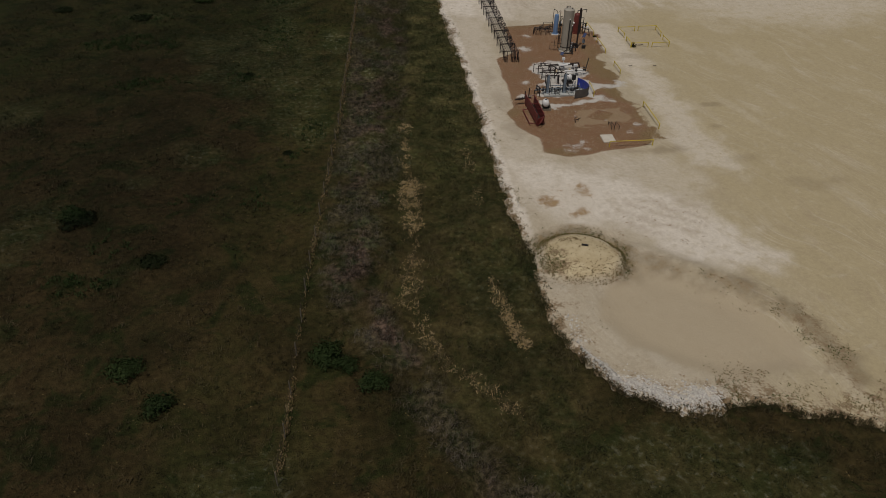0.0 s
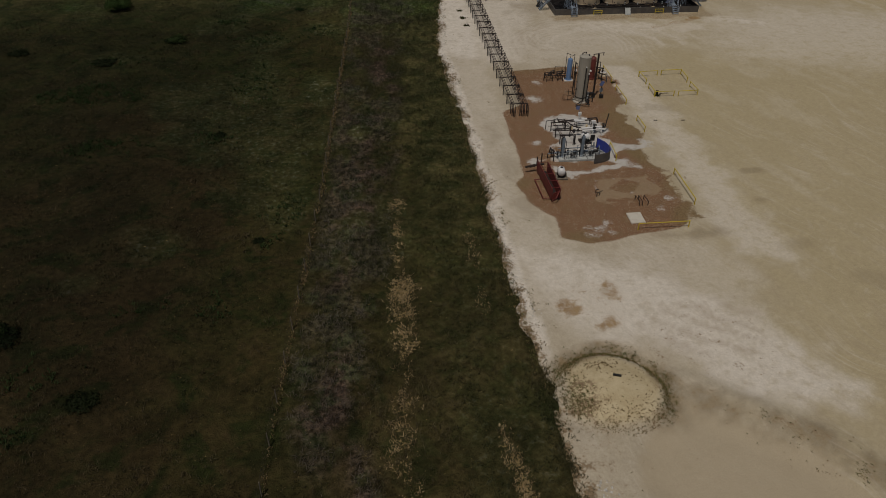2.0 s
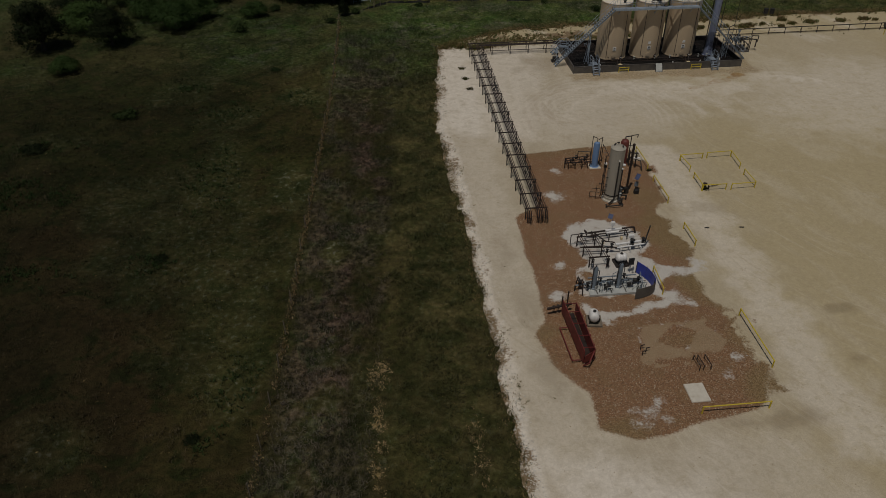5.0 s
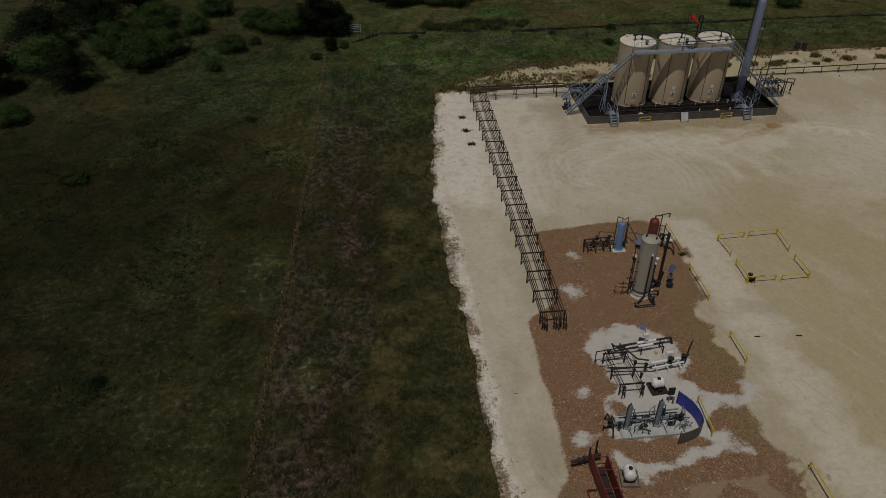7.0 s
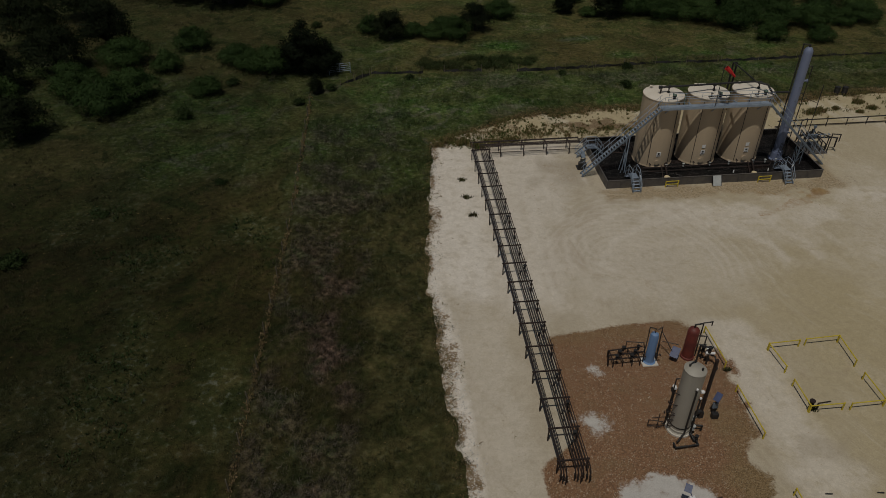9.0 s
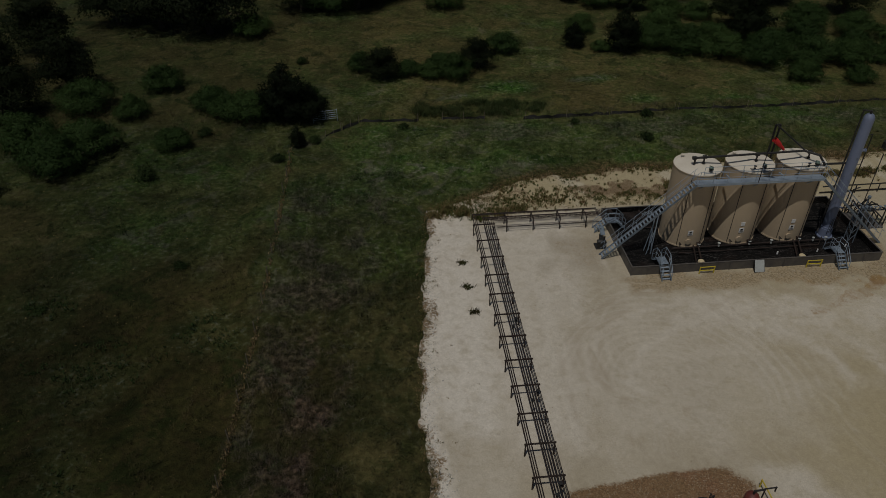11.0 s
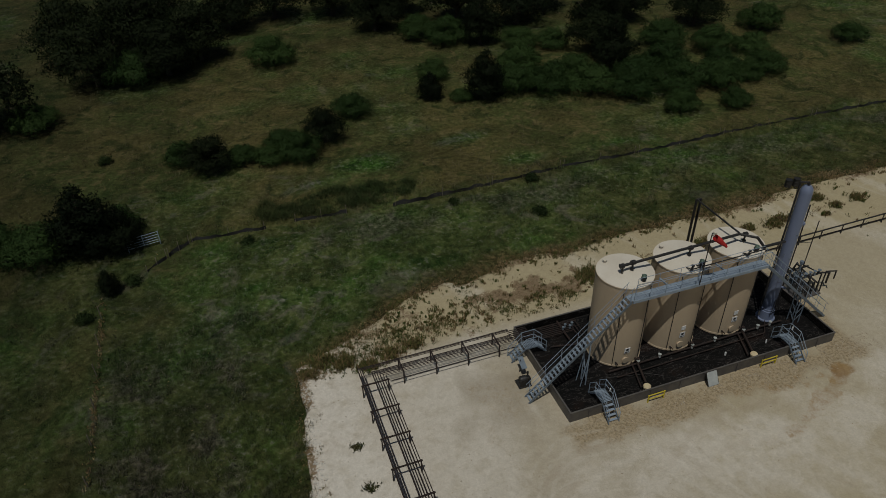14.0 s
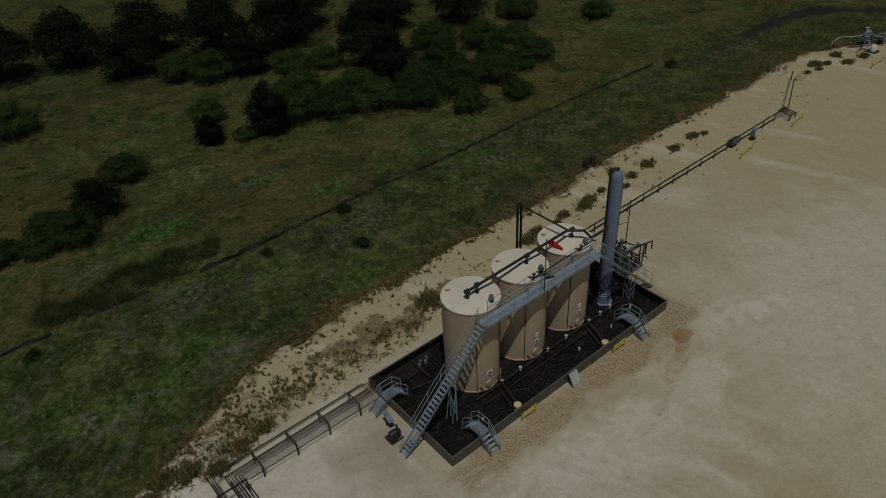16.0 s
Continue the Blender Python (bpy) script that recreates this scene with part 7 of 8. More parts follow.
christmas_tree(102.0, 114.4, 2.1, "grey flanged well head with wing valves at the pad's far corner")
christmas_tree(104.2, 113.0, 1.7, "lower grey flanged well head with wing valves beside another")
wl = thing("well_piping", "tangle of pale grey and rusty flow lines round the well heads", "pipe")
gw = random.Random(12)
for k in range(11):
    x, y, z = 99.8 + 0.5 * k + gw.uniform(-.2, .2), 113.2 + gw.uniform(-1.2, 1.4), gw.uniform(0.4, 1.2)
    part("flow_line", Shape().pipe([(x, y, -0.05), (x, y, z), (x + gw.uniform(-1.4, 1.4), y + gw.uniform(-0.5, 2.2), z), (x + gw.uniform(-1.4, 1.4), y + 1.4, 0.1)], gw.choice((0.04, 0.05, 0.07)), 8), (M_RUST, M_SKID, M_SLATE)[k % 3], wl)
part("flow_loop", Shape().pipe([(101.6, 114.6, 1.1), (99.4, 116.3, 1.1), (98.6, 116.6, 0.5), (98.6, 116.6, -0.05)], 0.045, 8), M_SKID, wl)
for k in range(7):
    part("valve", Shape().valve((100.5 + 0.55 * k, 113.4 + 0.5 * (k % 3), 0.7 + 0.2 * (k % 2)), 0.11), M_SLATE, wl)
ct = thing("chemical_tank", "small white plastic chemical tank beside the well heads", "tank")
part("tank", Shape().turned((100.6, 112.6, 0), [(0.34, -0.05), (0.36, 0.05), (0.36, 0.62), (0.26, 0.76), (0.1, 0.78), (0.1, 0.85), (0, 0.85)], 18), M_WHITE, ct)
part("stand", Shape().box((100.0, 112.0, -0.05), (101.2, 113.2, 0.06), 0.02), M_BLACK, ct)
part("hose", Shape().pipe([(101.0, 112.7, 0.15), (101.5, 113.2, 0.2), (101.9, 114.1, 0.6)], 0.03, 6), M_BLACK, ct)
sc = thing("scrap_pile", "small heap of dark scrap and brush at the grass edge", "scrap")
gs = random.Random(3)
for k in range(14):
    a = Vector((87.6 + gs.uniform(-1, 1), 117.2 + gs.uniform(-0.8, 0.8), 0.1))
    part("stick", Shape().tube(a, a + Vector((gs.uniform(-1, 1), gs.uniform(-1, 1), gs.uniform(0.1, 0.6))), 0.04, 6), (M_WOOD, M_SLATE, M_RUST)[k % 3], sc)
# ---- fences ----
wf = thing("wire_fence", "old wire fence on thin posts across the pasture", "fence")
fence_x = lambda y: float(np.interp(y, *FENCE))
for k in range(38):
    y = 12 + k * 2.95
    part("post", Shape().tube((fence_x(y), y, -0.2), (fence_x(y) + 0.03 * math.sin(k * 2.1), y, 1.15), 0.035, 6), M_WOOD, wf)
for z in (0.35, 0.7, 1.05):
    part("wire", Shape().pipe([(fence_x(12 + k * 2.95), 12 + k * 2.95, z + 0.06) for k in range(38)], 0.005, 4), M_RUST, wf)
sf = thing("silt_fence", "low black fabric silt fence along the verge", "fence")
segs = [((2.2, 125.6), (3.7, 127.3)), ((3.8, 127.4), (5.5, 128.7)), ((5.6, 128.8), (11.6, 128.5)), ((14.0, 128.6), (18.5, 128.4)), ((22.5, 128.1), (31.6, 128.2)), ((31.7, 128.2), (39.0, 128.6)), ((39.1, 128.6), (46.9, 128.4)), ((47.0, 128.4), (56.9, 128.7)), ((57.0, 128.7), (68.4, 128.7)), ((68.5, 128.7), (80, 128.5))]
for (ax, ay), (bx, by) in segs:
    s, n = Shape(), max(3, int(math.hypot(bx - ax, by - ay) / 0.5))
    top, bot = [], []
    for k in range(n + 1):
        f = k / n
        x, y = ax + (bx - ax) * f, ay + (by - ay) * f + 0.05 * math.sin(k * 1.7)
        h = 0.17 + 0.07 * math.sin(k * 2.3 + ax)
        bot.append((x, y, -0.25)), top.append((x, y + 0.12 * math.sin(k * 0.9), h))
    s.add(bot + top, [(k, k + 1, n + 2 + k, n + 1 + k) for k in range(n)])
    s.add([(x, y + 0.03, z) for x, y, z in bot + top], [(k + 1, k, n + 1 + k, n + 2 + k) for k in range(n)])
    part("fabric", s, M_FABRIC, sf)
    for f in (0.02, 0.5, 0.98):
        part("stake", Shape().tube((ax + (bx - ax) * f, ay + (by - ay) * f - 0.04, -0.2), (ax + (bx - ax) * f, ay + (by - ay) * f - 0.04, 0.75), 0.025, 5), M_WOOD, sf)
gt = thing("farm_gate", "pale green tubular farm gate in the corner of the fence", "gate")
for z in (0.3, 0.5, 0.72, 0.95, 1.2):
    part("bar", Shape().tube((0.9, 128.9, z), (3.3, 129.3, z), 0.022, 6), M_GALV, gt)
for f in (0, 0.5, 1):
    part("upright", Shape().tube((0.9 + 2.4 * f, 128.9 + 0.4 * f, 0.0 if f != 0.5 else 0.3), (0.9 + 2.4 * f, 128.9 + 0.4 * f, 1.25), 0.035, 6), M_GALV, gt)

# ---- equipment on the gravel ----
# tall separator vessel
VX, VY = 22.05, 75.75
vs = thing("separator_vessel", "tall grey-beige steel separator vessel on the gravel", "vessel")
part("shell", Shape().turned((VX, VY, 0), [(0.68, -0.05), (0.68, 0.12), (0.62, 0.14), (0.62, 0.3), (0.58, 0.32), (0.58, 4.6), (0.595, 4.61), (0.595, 4.66), (0.54, 4.70), (0.27, 4.81), (0, 4.85)], 44), M_VESSEL, vs)
part("base_ring", Shape().turned((VX, VY, 0), [(0.74, -0.05), (0.74, 0.08), (0.685, 0.10)], 44), M_CONC, vs, "pale concrete base ring")
part("band", Shape().turned((VX, VY, 0), [(0.592, 0.48), (0.592, 0.56)], 44), M_BLACK, vs)
for dx, top_z, foot in ((0.02, 3.75, -0.55), (0.36, 3.05, 0.45)):
    fp = part("front_pipe", Shape().pipe([(VX + dx, VY - 0.67, top_z), (VX + dx, VY - 0.67, 0.3), (VX + foot, VY - 1.15, 0.2)], 0.055, 8).tube((VX + dx, VY - 0.55, top_z - 0.15), (VX + dx, VY - 0.7, top_z - 0.15), 0.05, 8), M_BLACK, vs)
    part("pipe_cap", Shape().tube((VX + dx, VY - 0.67, top_z + 0.002), (VX + dx, VY - 0.67, top_z + 0.09), 0.06, 10), M_WHITE, fp, "pale pipe cap")
part("drain_header", Shape().pipe([(VX - 0.75, VY - 1.15, 0.2), (VX - 0.75, VY - 1.5, 0.2), (VX + 0.55, VY - 1.42, 0.2), (VX + 0.55, VY - 1.1, 0.2), (VX + 0.55, VY - 1.1, -0.05)], 0.05, 8).pipe([(VX - 0.75, VY - 1.3, 0.2), (VX - 0.75, VY - 1.3, -0.05)], 0.05, 8), M_BLACK, vs)
for dx, dy, z in ((0.62, -0.35, 0.35), (0.7, -0.1, 0.7), (0.5, -0.62, 0.55), (0.55, -1.1, 0.3)):
    part("base_valve", Shape().valve((VX + dx, VY + dy, z), 0.06).tube((VX + dx * 0.8, VY + dy * 0.8, z), (VX + dx, VY + dy, z), 0.04, 6), M_SKID if z > 0.5 else M_BLACK, vs)
for k, (z0, z1, out) in enumerate(((0.5, 1.3, 0.82), (0.9, 2.1, 0.95), (1.4, 2.9, 0.78))):
    part("side_tubing", Shape().pipe([(VX - 0.5, VY - 0.2, z0), (VX - out, VY - 0.2 + 0.12 * k, z0), (VX - out, VY - 0.2 + 0.12 * k, z1), (VX - 0.5, VY - 0.2, z1)], 0.028, 6).valve((VX - out, VY - 0.2 + 0.12 * k, (z0 + z1) / 2), 0.045, (-1, 0, 0)), M_RUST, vs)
part("side_gauge", Shape().turned((VX + 0.52, VY - 0.42, 3.3), [(0, -0.1), (0.09, -0.09), (0.11, 0.0), (0.09, 0.09), (0, 0.1)], 12, "x"), M_WHITE, vs, "white gauge")
part("side_loop", Shape().pipe([(VX - 0.65, VY + 0.1, 3.9), (VX - 0.85, VY + 0.1, 3.9), (VX - 0.85, VY + 0.1, 0.3), (VX - 0.9, VY + 0.2, 0.15)], 0.035, 6), M_BLACK, vs)
part("ladder_pipe", Shape().pipe([(VX - 1.0, VY, 1.0), (VX - 1.7, VY, 1.0)], 0.025, 6).pipe([(VX - 1.0, VY, 0.15), (VX - 1.75, VY + 0.2, 0.15), (VX - 1.75, VY + 0.2, 0.6), (VX - 1.0, VY, 0.6)], 0.025, 6).pipe([(VX - 1.3, VY, 0.1), (VX - 1.3, VY, 1.3)], 0.025, 6), M_RUST, vs)
top = Shape()
for dx, dy in ((-0.3, 0.1), (0.25, -0.25), (0.1, 0.35)):
    top.tube((VX + dx, VY + dy, 4.6), (VX + dx, VY + dy, 4.95), 0.035, 8).flange((VX + dx, VY + dy, 4.9), (0, 0, 1), 0.06)
top.pipe([(VX - 0.3, VY + 0.1, 4.95), (VX + 0.1, VY + 0.35, 4.95)], 0.03, 6)
part("top_fittings", top, M_BLACK, vs)
fl = thing("flue_pipe", "dark steel flue pipe standing beside the vessel", "pipe")
part("flue", Shape().tube((23.55, 76.4, 0.4), (23.55, 76.4, 4.45), 0.10, 14).turned((23.55, 76.4, 0), [(0.11, 4.44), (0.11, 4.5), (0.07, 4.56), (0, 4.57)], 14), M_RUST, fl)
part("burner", Shape().tube((23.55, 76.4, 0.5), (22.6, 76.0, 0.5), 0.13, 12).pipe([(22.7, 75.5, 0.4), (23.2, 75.4, 0.4), (23.2, 75.4, 0.0)], 0.06, 10), M_BLACK, fl)
part("foot", Shape().box((23.4, 76.25, -0.05), (23.7, 76.55, 0.45), 0.03), M_BLACK, fl)
wl = thing("work_light", "white lamp housing on a dark bracket by the vessel", "lamp")
part("stand", Shape().tube((21.38, 76.05, -0.1), (21.38, 76.05, 3.2), 0.025, 6), M_BLACK, wl)
part("head", Shape().turned((21.3, 75.95, 3.15), [(0, -0.14), (0.08, -0.13), (0.12, 0.08), (0.07, 0.16), (0, 0.16)], 12, "y"), M_WHITE, wl)
part("counterweight", Shape().box((21.2, 75.95, 2.75), (21.42, 76.15, 2.98), 0.02), M_BLACK, wl)
ss = thing("solar_station", "dark control box with a tilted blue solar panel on the gravel", "solar panel")
part("pole", Shape().tube((24.35, 76.5, -0.1), (24.35, 76.5, 1.45), 0.04, 8), M_BLACK, ss)
part("cell_panel", Shape().beam((24.2, 76.35, 1.25), (24.5, 76.6, 1.62), 0.36, 0.03), M_SOLAR, ss, "small blue solar panel")
part("battery_box", Shape().box((24.15, 76.1, 0.0), (24.55, 76.38, 0.36), 0.03), M_BLACK, ss)
part("controller", Shape().box((24.2, 76.42, 0.55), (24.5, 76.55, 0.95), 0.02), M_SLATE, ss)
# blue vessel with its pipe skid
bv = thing("blue_scrubber", "pale blue vertical scrubber vessel with a dark pipe stand", "vessel")
BX, BY = 22.1, 80.95
part("shell", Shape().turned((BX, BY, 0), [(0.40, 0.0), (0.40, 0.06), (0.30, 0.1), (0.27, 0.35), (0.27, 2.2), (0.22, 2.33), (0.1, 2.4), (0, 2.41)], 26), M_BLUEV, bv)
part("base_block", Shape().box((BX - 0.5, BY - 0.45, -0.05), (BX + 0.5, BY + 0.45, 0.06), 0.03), M_CONC, bv)
part("riser", Shape().pipe([(BX - 0.45, BY - 0.1, 0.1), (BX - 0.45, BY - 0.1, 3.0), (BX, BY, 2.75), (BX, BY, 2.35)], 0.03, 6).pipe([(BX + 0.45, BY + 0.1, 0.1), (BX + 0.45, BY + 0.1, 2.75), (BX + 0.1, BY, 2.6)], 0.03, 6), M_BLACK, bv)
part("gauge_column", Shape().tube((BX + 0.34, BY - 0.2, 0.5), (BX + 0.34, BY - 0.2, 1.6), 0.04, 6).valve((BX + 0.34, BY - 0.2, 0.7), 0.05, (1, 0, 0)), M_BLACK, bv)
ps = thing("pipe_skid", "low dark red and black pipe skid beside the blue vessel", "pipe skid")
for k, y in enumerate((80.75, 81.1, 81.5)):
    part("run", Shape().pipe([(19.4 + 0.1 * k, y, 0.1), (19.4 + 0.1 * k, y, 0.62), (21.8, y + 0.1, 0.55 + 0.07 * k)], 0.045, 6), M_RUST, ps)
for x in (19.7, 20.3, 20.9, 21.4):
    part("stand", Shape().beam((x, 80.65, -0.1), (x, 80.65, 0.55), 0.05, 0.05).beam((x, 81.6, -0.1), (x, 81.6, 0.55), 0.05, 0.05).beam((x, 80.6, 0.5), (x, 81.65, 0.5), 0.06, 0.06), M_RUST, ps)
for k in range(6):
    part("valve", Shape().valve((19.9 + 0.32 * k, 80.78 + 0.35 * (k % 3), 0.62), 0.065), M_BLACK, ps)
part("vent_loop", Shape().pipe([(20.7, 81.55, 0.5), (20.7, 81.55, 1.25), (21.7, 81.3, 1.3), (21.8, 81.1, 0.6)], 0.03, 6), M_BLACK, ps)
# red vessel behind
rv = thing("red_vessel", "oxide red vertical vessel with dark piping and a platform frame", "vessel")
RX, RY = 24.65, 81.15
part("shell", Shape().turned((RX, RY, 0), [(0.42, -0.05), (0.42, 0.1), (0.36, 0.12), (0.36, 2.15), (0.29, 2.32), (0.12, 2.42), (0, 2.43)], 28), M_VRED, rv)
part("side_frame", Shape().pipe([(RX + 0.5, RY, 0), (RX + 0.5, RY, 2.75), (RX + 1.05, RY, 2.8), (RX + 1.05, RY, 2.5)], 0.04, 6).pipe([(RX + 0.75, RY - 0.3, 0), (RX + 0.75, RY - 0.3, 1.9), (RX + 0.3, RY - 0.2, 1.9)], 0.04, 6).pipe([(RX, RY, 2.4), (RX, RY, 2.65), (RX + 0.5, RY, 2.7)], 0.05, 6), M_BLACK, rv)
part("pipe_bank", Shape().pipe([(RX + 0.4, RY - 0.5, 0.1), (RX + 0.4, RY - 0.5, 1.4), (RX + 0.9, RY - 0.8, 1.4), (RX + 0.9, RY - 0.8, 0.1)], 0.06, 8).pipe([(RX + 0.6, RY - 0.2, 0.7), (RX + 1.3, RY - 0.9, 0.7), (RX + 1.3, RY - 1.5, 0.2)], 0.05, 8).valve((RX + 0.9, RY - 0.8, 1.1), 0.08).valve((RX + 0.7, RY - 0.4, 0.8), 0.08), M_BLACK, rv)
part("white_lagging", Shape().tube((RX + 0.7, RY - 0.75, 0.95), (RX + 1.25, RY - 0.85, 0.95), 0.09, 10).tube((RX + 0.95, RY - 0.5, 0.5), (RX + 0.95, RY - 0.5, 1.05), 0.08, 10), M_WHITE, rv)
sp3 = thing("solar_easel", "dark angled frame with a small panel between the vessels", "solar panel")
part("frame", Shape().pipe([(23.0, 81.9, 0), (23.0, 81.9, 1.6), (23.6, 80.9, 0.5), (23.6, 80.9, 0)], 0.03, 6).pipe([(23.1, 81.7, 0.9), (24.0, 81.3, 0.9)], 0.025, 6), M_BLACK, sp3)
part("cell_panel", Shape().beam((23.5, 80.7, 0.45), (23.85, 81.15, 0.85), 0.5, 0.03), M_SOLAR, sp3)

# yellow guards along the gravel's far side and the barrier square
for a, b in (((26.55, 79.9), (26.55, 83.1)), ((26.42, 74.5), (26.42, 78.0)), ((26.35, 68.6), (26.35, 70.9)), ((26.25, 56.2), (26.3, 60.9)), ((22.05, 63.5), (22.2, 65.9)), ((20.65, 53.2), (24.6, 53.2))):
    g = guard_rail(a, b, 0.58, "long yellow pipe guard rail at the edge of the gravel", "gravel guards")
for a, b in (((29.95, 81.2), (32.05, 81.3)), ((32.5, 81.35), (34.75, 81.45)), ((34.75, 81.4), (34.6, 79.25)), ((34.5, 78.2), (34.5, 76.15)), ((34.45, 76.05), (32.4, 76.0)), ((31.95, 76.05), (29.95, 76.05)), ((29.93, 76.15), (30.0, 78.1)), ((30.08, 79.2), (29.95, 81.1))):
    guard_rail(a, b, 0.58, "yellow pipe barrier of the fenced square on the pad", "square barriers")
stub = thing("well_stub", "dark capped pipe stub with weeds inside the yellow square", "pipe")
part("stub", Shape().tube((30.35, 76.55, -0.1), (30.35, 76.55, 0.35), 0.1, 10).flange((30.35, 76.55, 0.35), (0, 0, 1), 0.17).tube((30.6, 76.35, -0.1), (30.6, 76.35, 0.25), 0.07, 8), M_RUST, stub)
part("rod", Shape().tube((30.8, 76.6, 0.06), (31.6, 76.65, 0.08), 0.03, 6), M_RUST, stub)
for x, y, a in ((28.0, 70.8, 0.1), (30.7, 70.6, 0.2)):
    solo("steel_plate", Shape().beam((x, y, 0.04), (x + 0.34, y - 0.06, 0.05), 0.05, 0.04), M_BLACK, "small dark steel scrap lying on the pad", "scrap", "pad scrap")

# meter runs, small rack and pump skid
mr = thing("meter_run", "dark and white meter run of pipes with valves on stands", "meter run", group="meter runs")
part("run", Shape().pipe([(18.6, 70.3, 0.55), (22.3, 70.75, 0.55)], 0.07, 8).pipe([(18.8, 70.0, 0.55), (21.8, 70.4, 0.55)], 0.05, 8), M_RUST, mr)
part("white_section", Shape().tube((20.0, 70.18, 0.55), (21.0, 70.3, 0.55), 0.085, 10).tube((20.0, 70.48, 0.55), (21.3, 70.64, 0.55), 0.09, 10), M_WHITE, mr)
part("drop", Shape().pipe([(18.6, 70.3, 0.55), (18.3, 70.2, 0.9), (18.3, 69.6, 0.9)], 0.05, 8), M_RUST, mr)
part("drop", Shape().pipe([(22.3, 70.75, 0.55), (22.5, 70.75, 0.0)], 0.07, 8), M_RUST, mr)
part("recorder", Shape().tube((20.5, 70.45, 0.6), (20.5, 70.45, 1.05), 0.04, 6).box((20.35, 70.35, 1.05), (20.65, 70.55, 1.35), 0.03), M_WHITE, mr)
part("recorder_panel", Shape().beam((20.25, 70.6, 1.55), (20.45, 70.9, 1.75), 0.35, 0.02).tube((20.5, 70.45, 1.3), (20.38, 70.7, 1.65), 0.02, 6), M_SOLAR, mr)
for x in (19.0, 20.2, 21.6):
    part("stand", Shape().beam((x, 70.0, -0.1), (x, 70.0, 0.5), 0.06, 0.06).beam((x, 70.6, -0.1), (x, 70.6, 0.5), 0.06, 0.06).beam((x, 69.95, 0.46), (x, 70.65, 0.46), 0.06, 0.06), M_RUST, mr)
part("yellow_pad", Shape().box((19.6, 69.6, 0), (19.75, 69.85, 0.25), 0.02).box((21.1, 69.9, 0), (21.25, 70.1, 0.25), 0.02), M_CREAM, mr)
mr2 = thing("meter_run", "white-painted meter run with a slanted dark vent pipe", "meter run", group="meter runs")
part("run", Shape().pipe([(20.3, 68.75, 0.5), (22.7, 69.05, 0.5)], 0.09, 10).pipe([(20.3, 68.4, 0.45), (22.4, 68.7, 0.45)], 0.06, 10), M_WHITE, mr2)
part("inlet", Shape().pipe([(17.6, 68.65, 0.5), (19.9, 68.45, 0.5), (20.3, 68.4, 0.45)], 0.05, 8).pipe([(18.9, 69.9, 0.9), (19.6, 69.1, 0.6), (20.3, 69.0, 0.5)], 0.05, 8), M_RUST, mr2)
part("vent", Shape().pipe([(22.55, 68.85, 0.4), (22.7, 69.05, 1.0), (22.85, 69.15, 1.75)], 0.05, 8), M_BLACK, mr2)
part("instrument", Shape().tube((21.45, 68.9, 0.5), (21.45, 68.9, 1.0), 0.06, 8).box((21.25, 68.8, 0.95), (21.65, 69.0, 1.2), 0.03), M_WHITE, mr2)
for vx, vy, vr in ((21.5, 68.65, 0.1), (22.4, 68.9, 0.08), (19.9, 68.45, 0.07)):
    part("valve", Shape().valve((vx, vy, 0.5), vr), M_BLACK, mr2)
for x in (20.6, 21.3, 22.1):
    part("stand", Shape().beam((x, 68.3, -0.1), (x, 68.3, 0.4), 0.06, 0.06).beam((x, 69.0, -0.1), (x, 69.0, 0.4), 0.06, 0.06).beam((x, 68.25, 0.38), (x, 69.05, 0.38), 0.05, 0.05), M_WHITE, mr2)
sr = thing("small_pipe_rack", "short black steel pipe rack with drop legs", "pipe rack")
for k, y in enumerate((66.95, 68.2, 69.5)):
    part("frame", bent(17.85 - 0.12 * k, y, 1.35, "x", 0.85), M_RUST, sr)
for dx in (0.05, 0.2, 1.15, 1.3):
    part("line", Shape().pipe([(17.85 + dx, 66.6, 0.05), (17.85 + dx, 66.6, 0.9), (17.62 + dx, 69.8, 0.9)], 0.026, 6), M_RUST, sr)
part("top_loop", Shape().pipe([(17.1, 69.5, 0.2), (17.1, 69.5, 1.05), (19.0, 69.75, 1.05)], 0.034, 6).pipe([(17.2, 69.0, 0.75), (18.8, 69.2, 0.75)], 0.03, 6), M_RUST, sr)
for x, y, z in ((18.0, 66.75, 0.6), (19.1, 66.7, 0.6), (19.2, 67.4, 0.9), (19.15, 68.4, 0.9), (17.85, 69.4, 0.95)):
    part("valve", Shape().valve((x, y, z), 0.06), M_BLACK, sr)


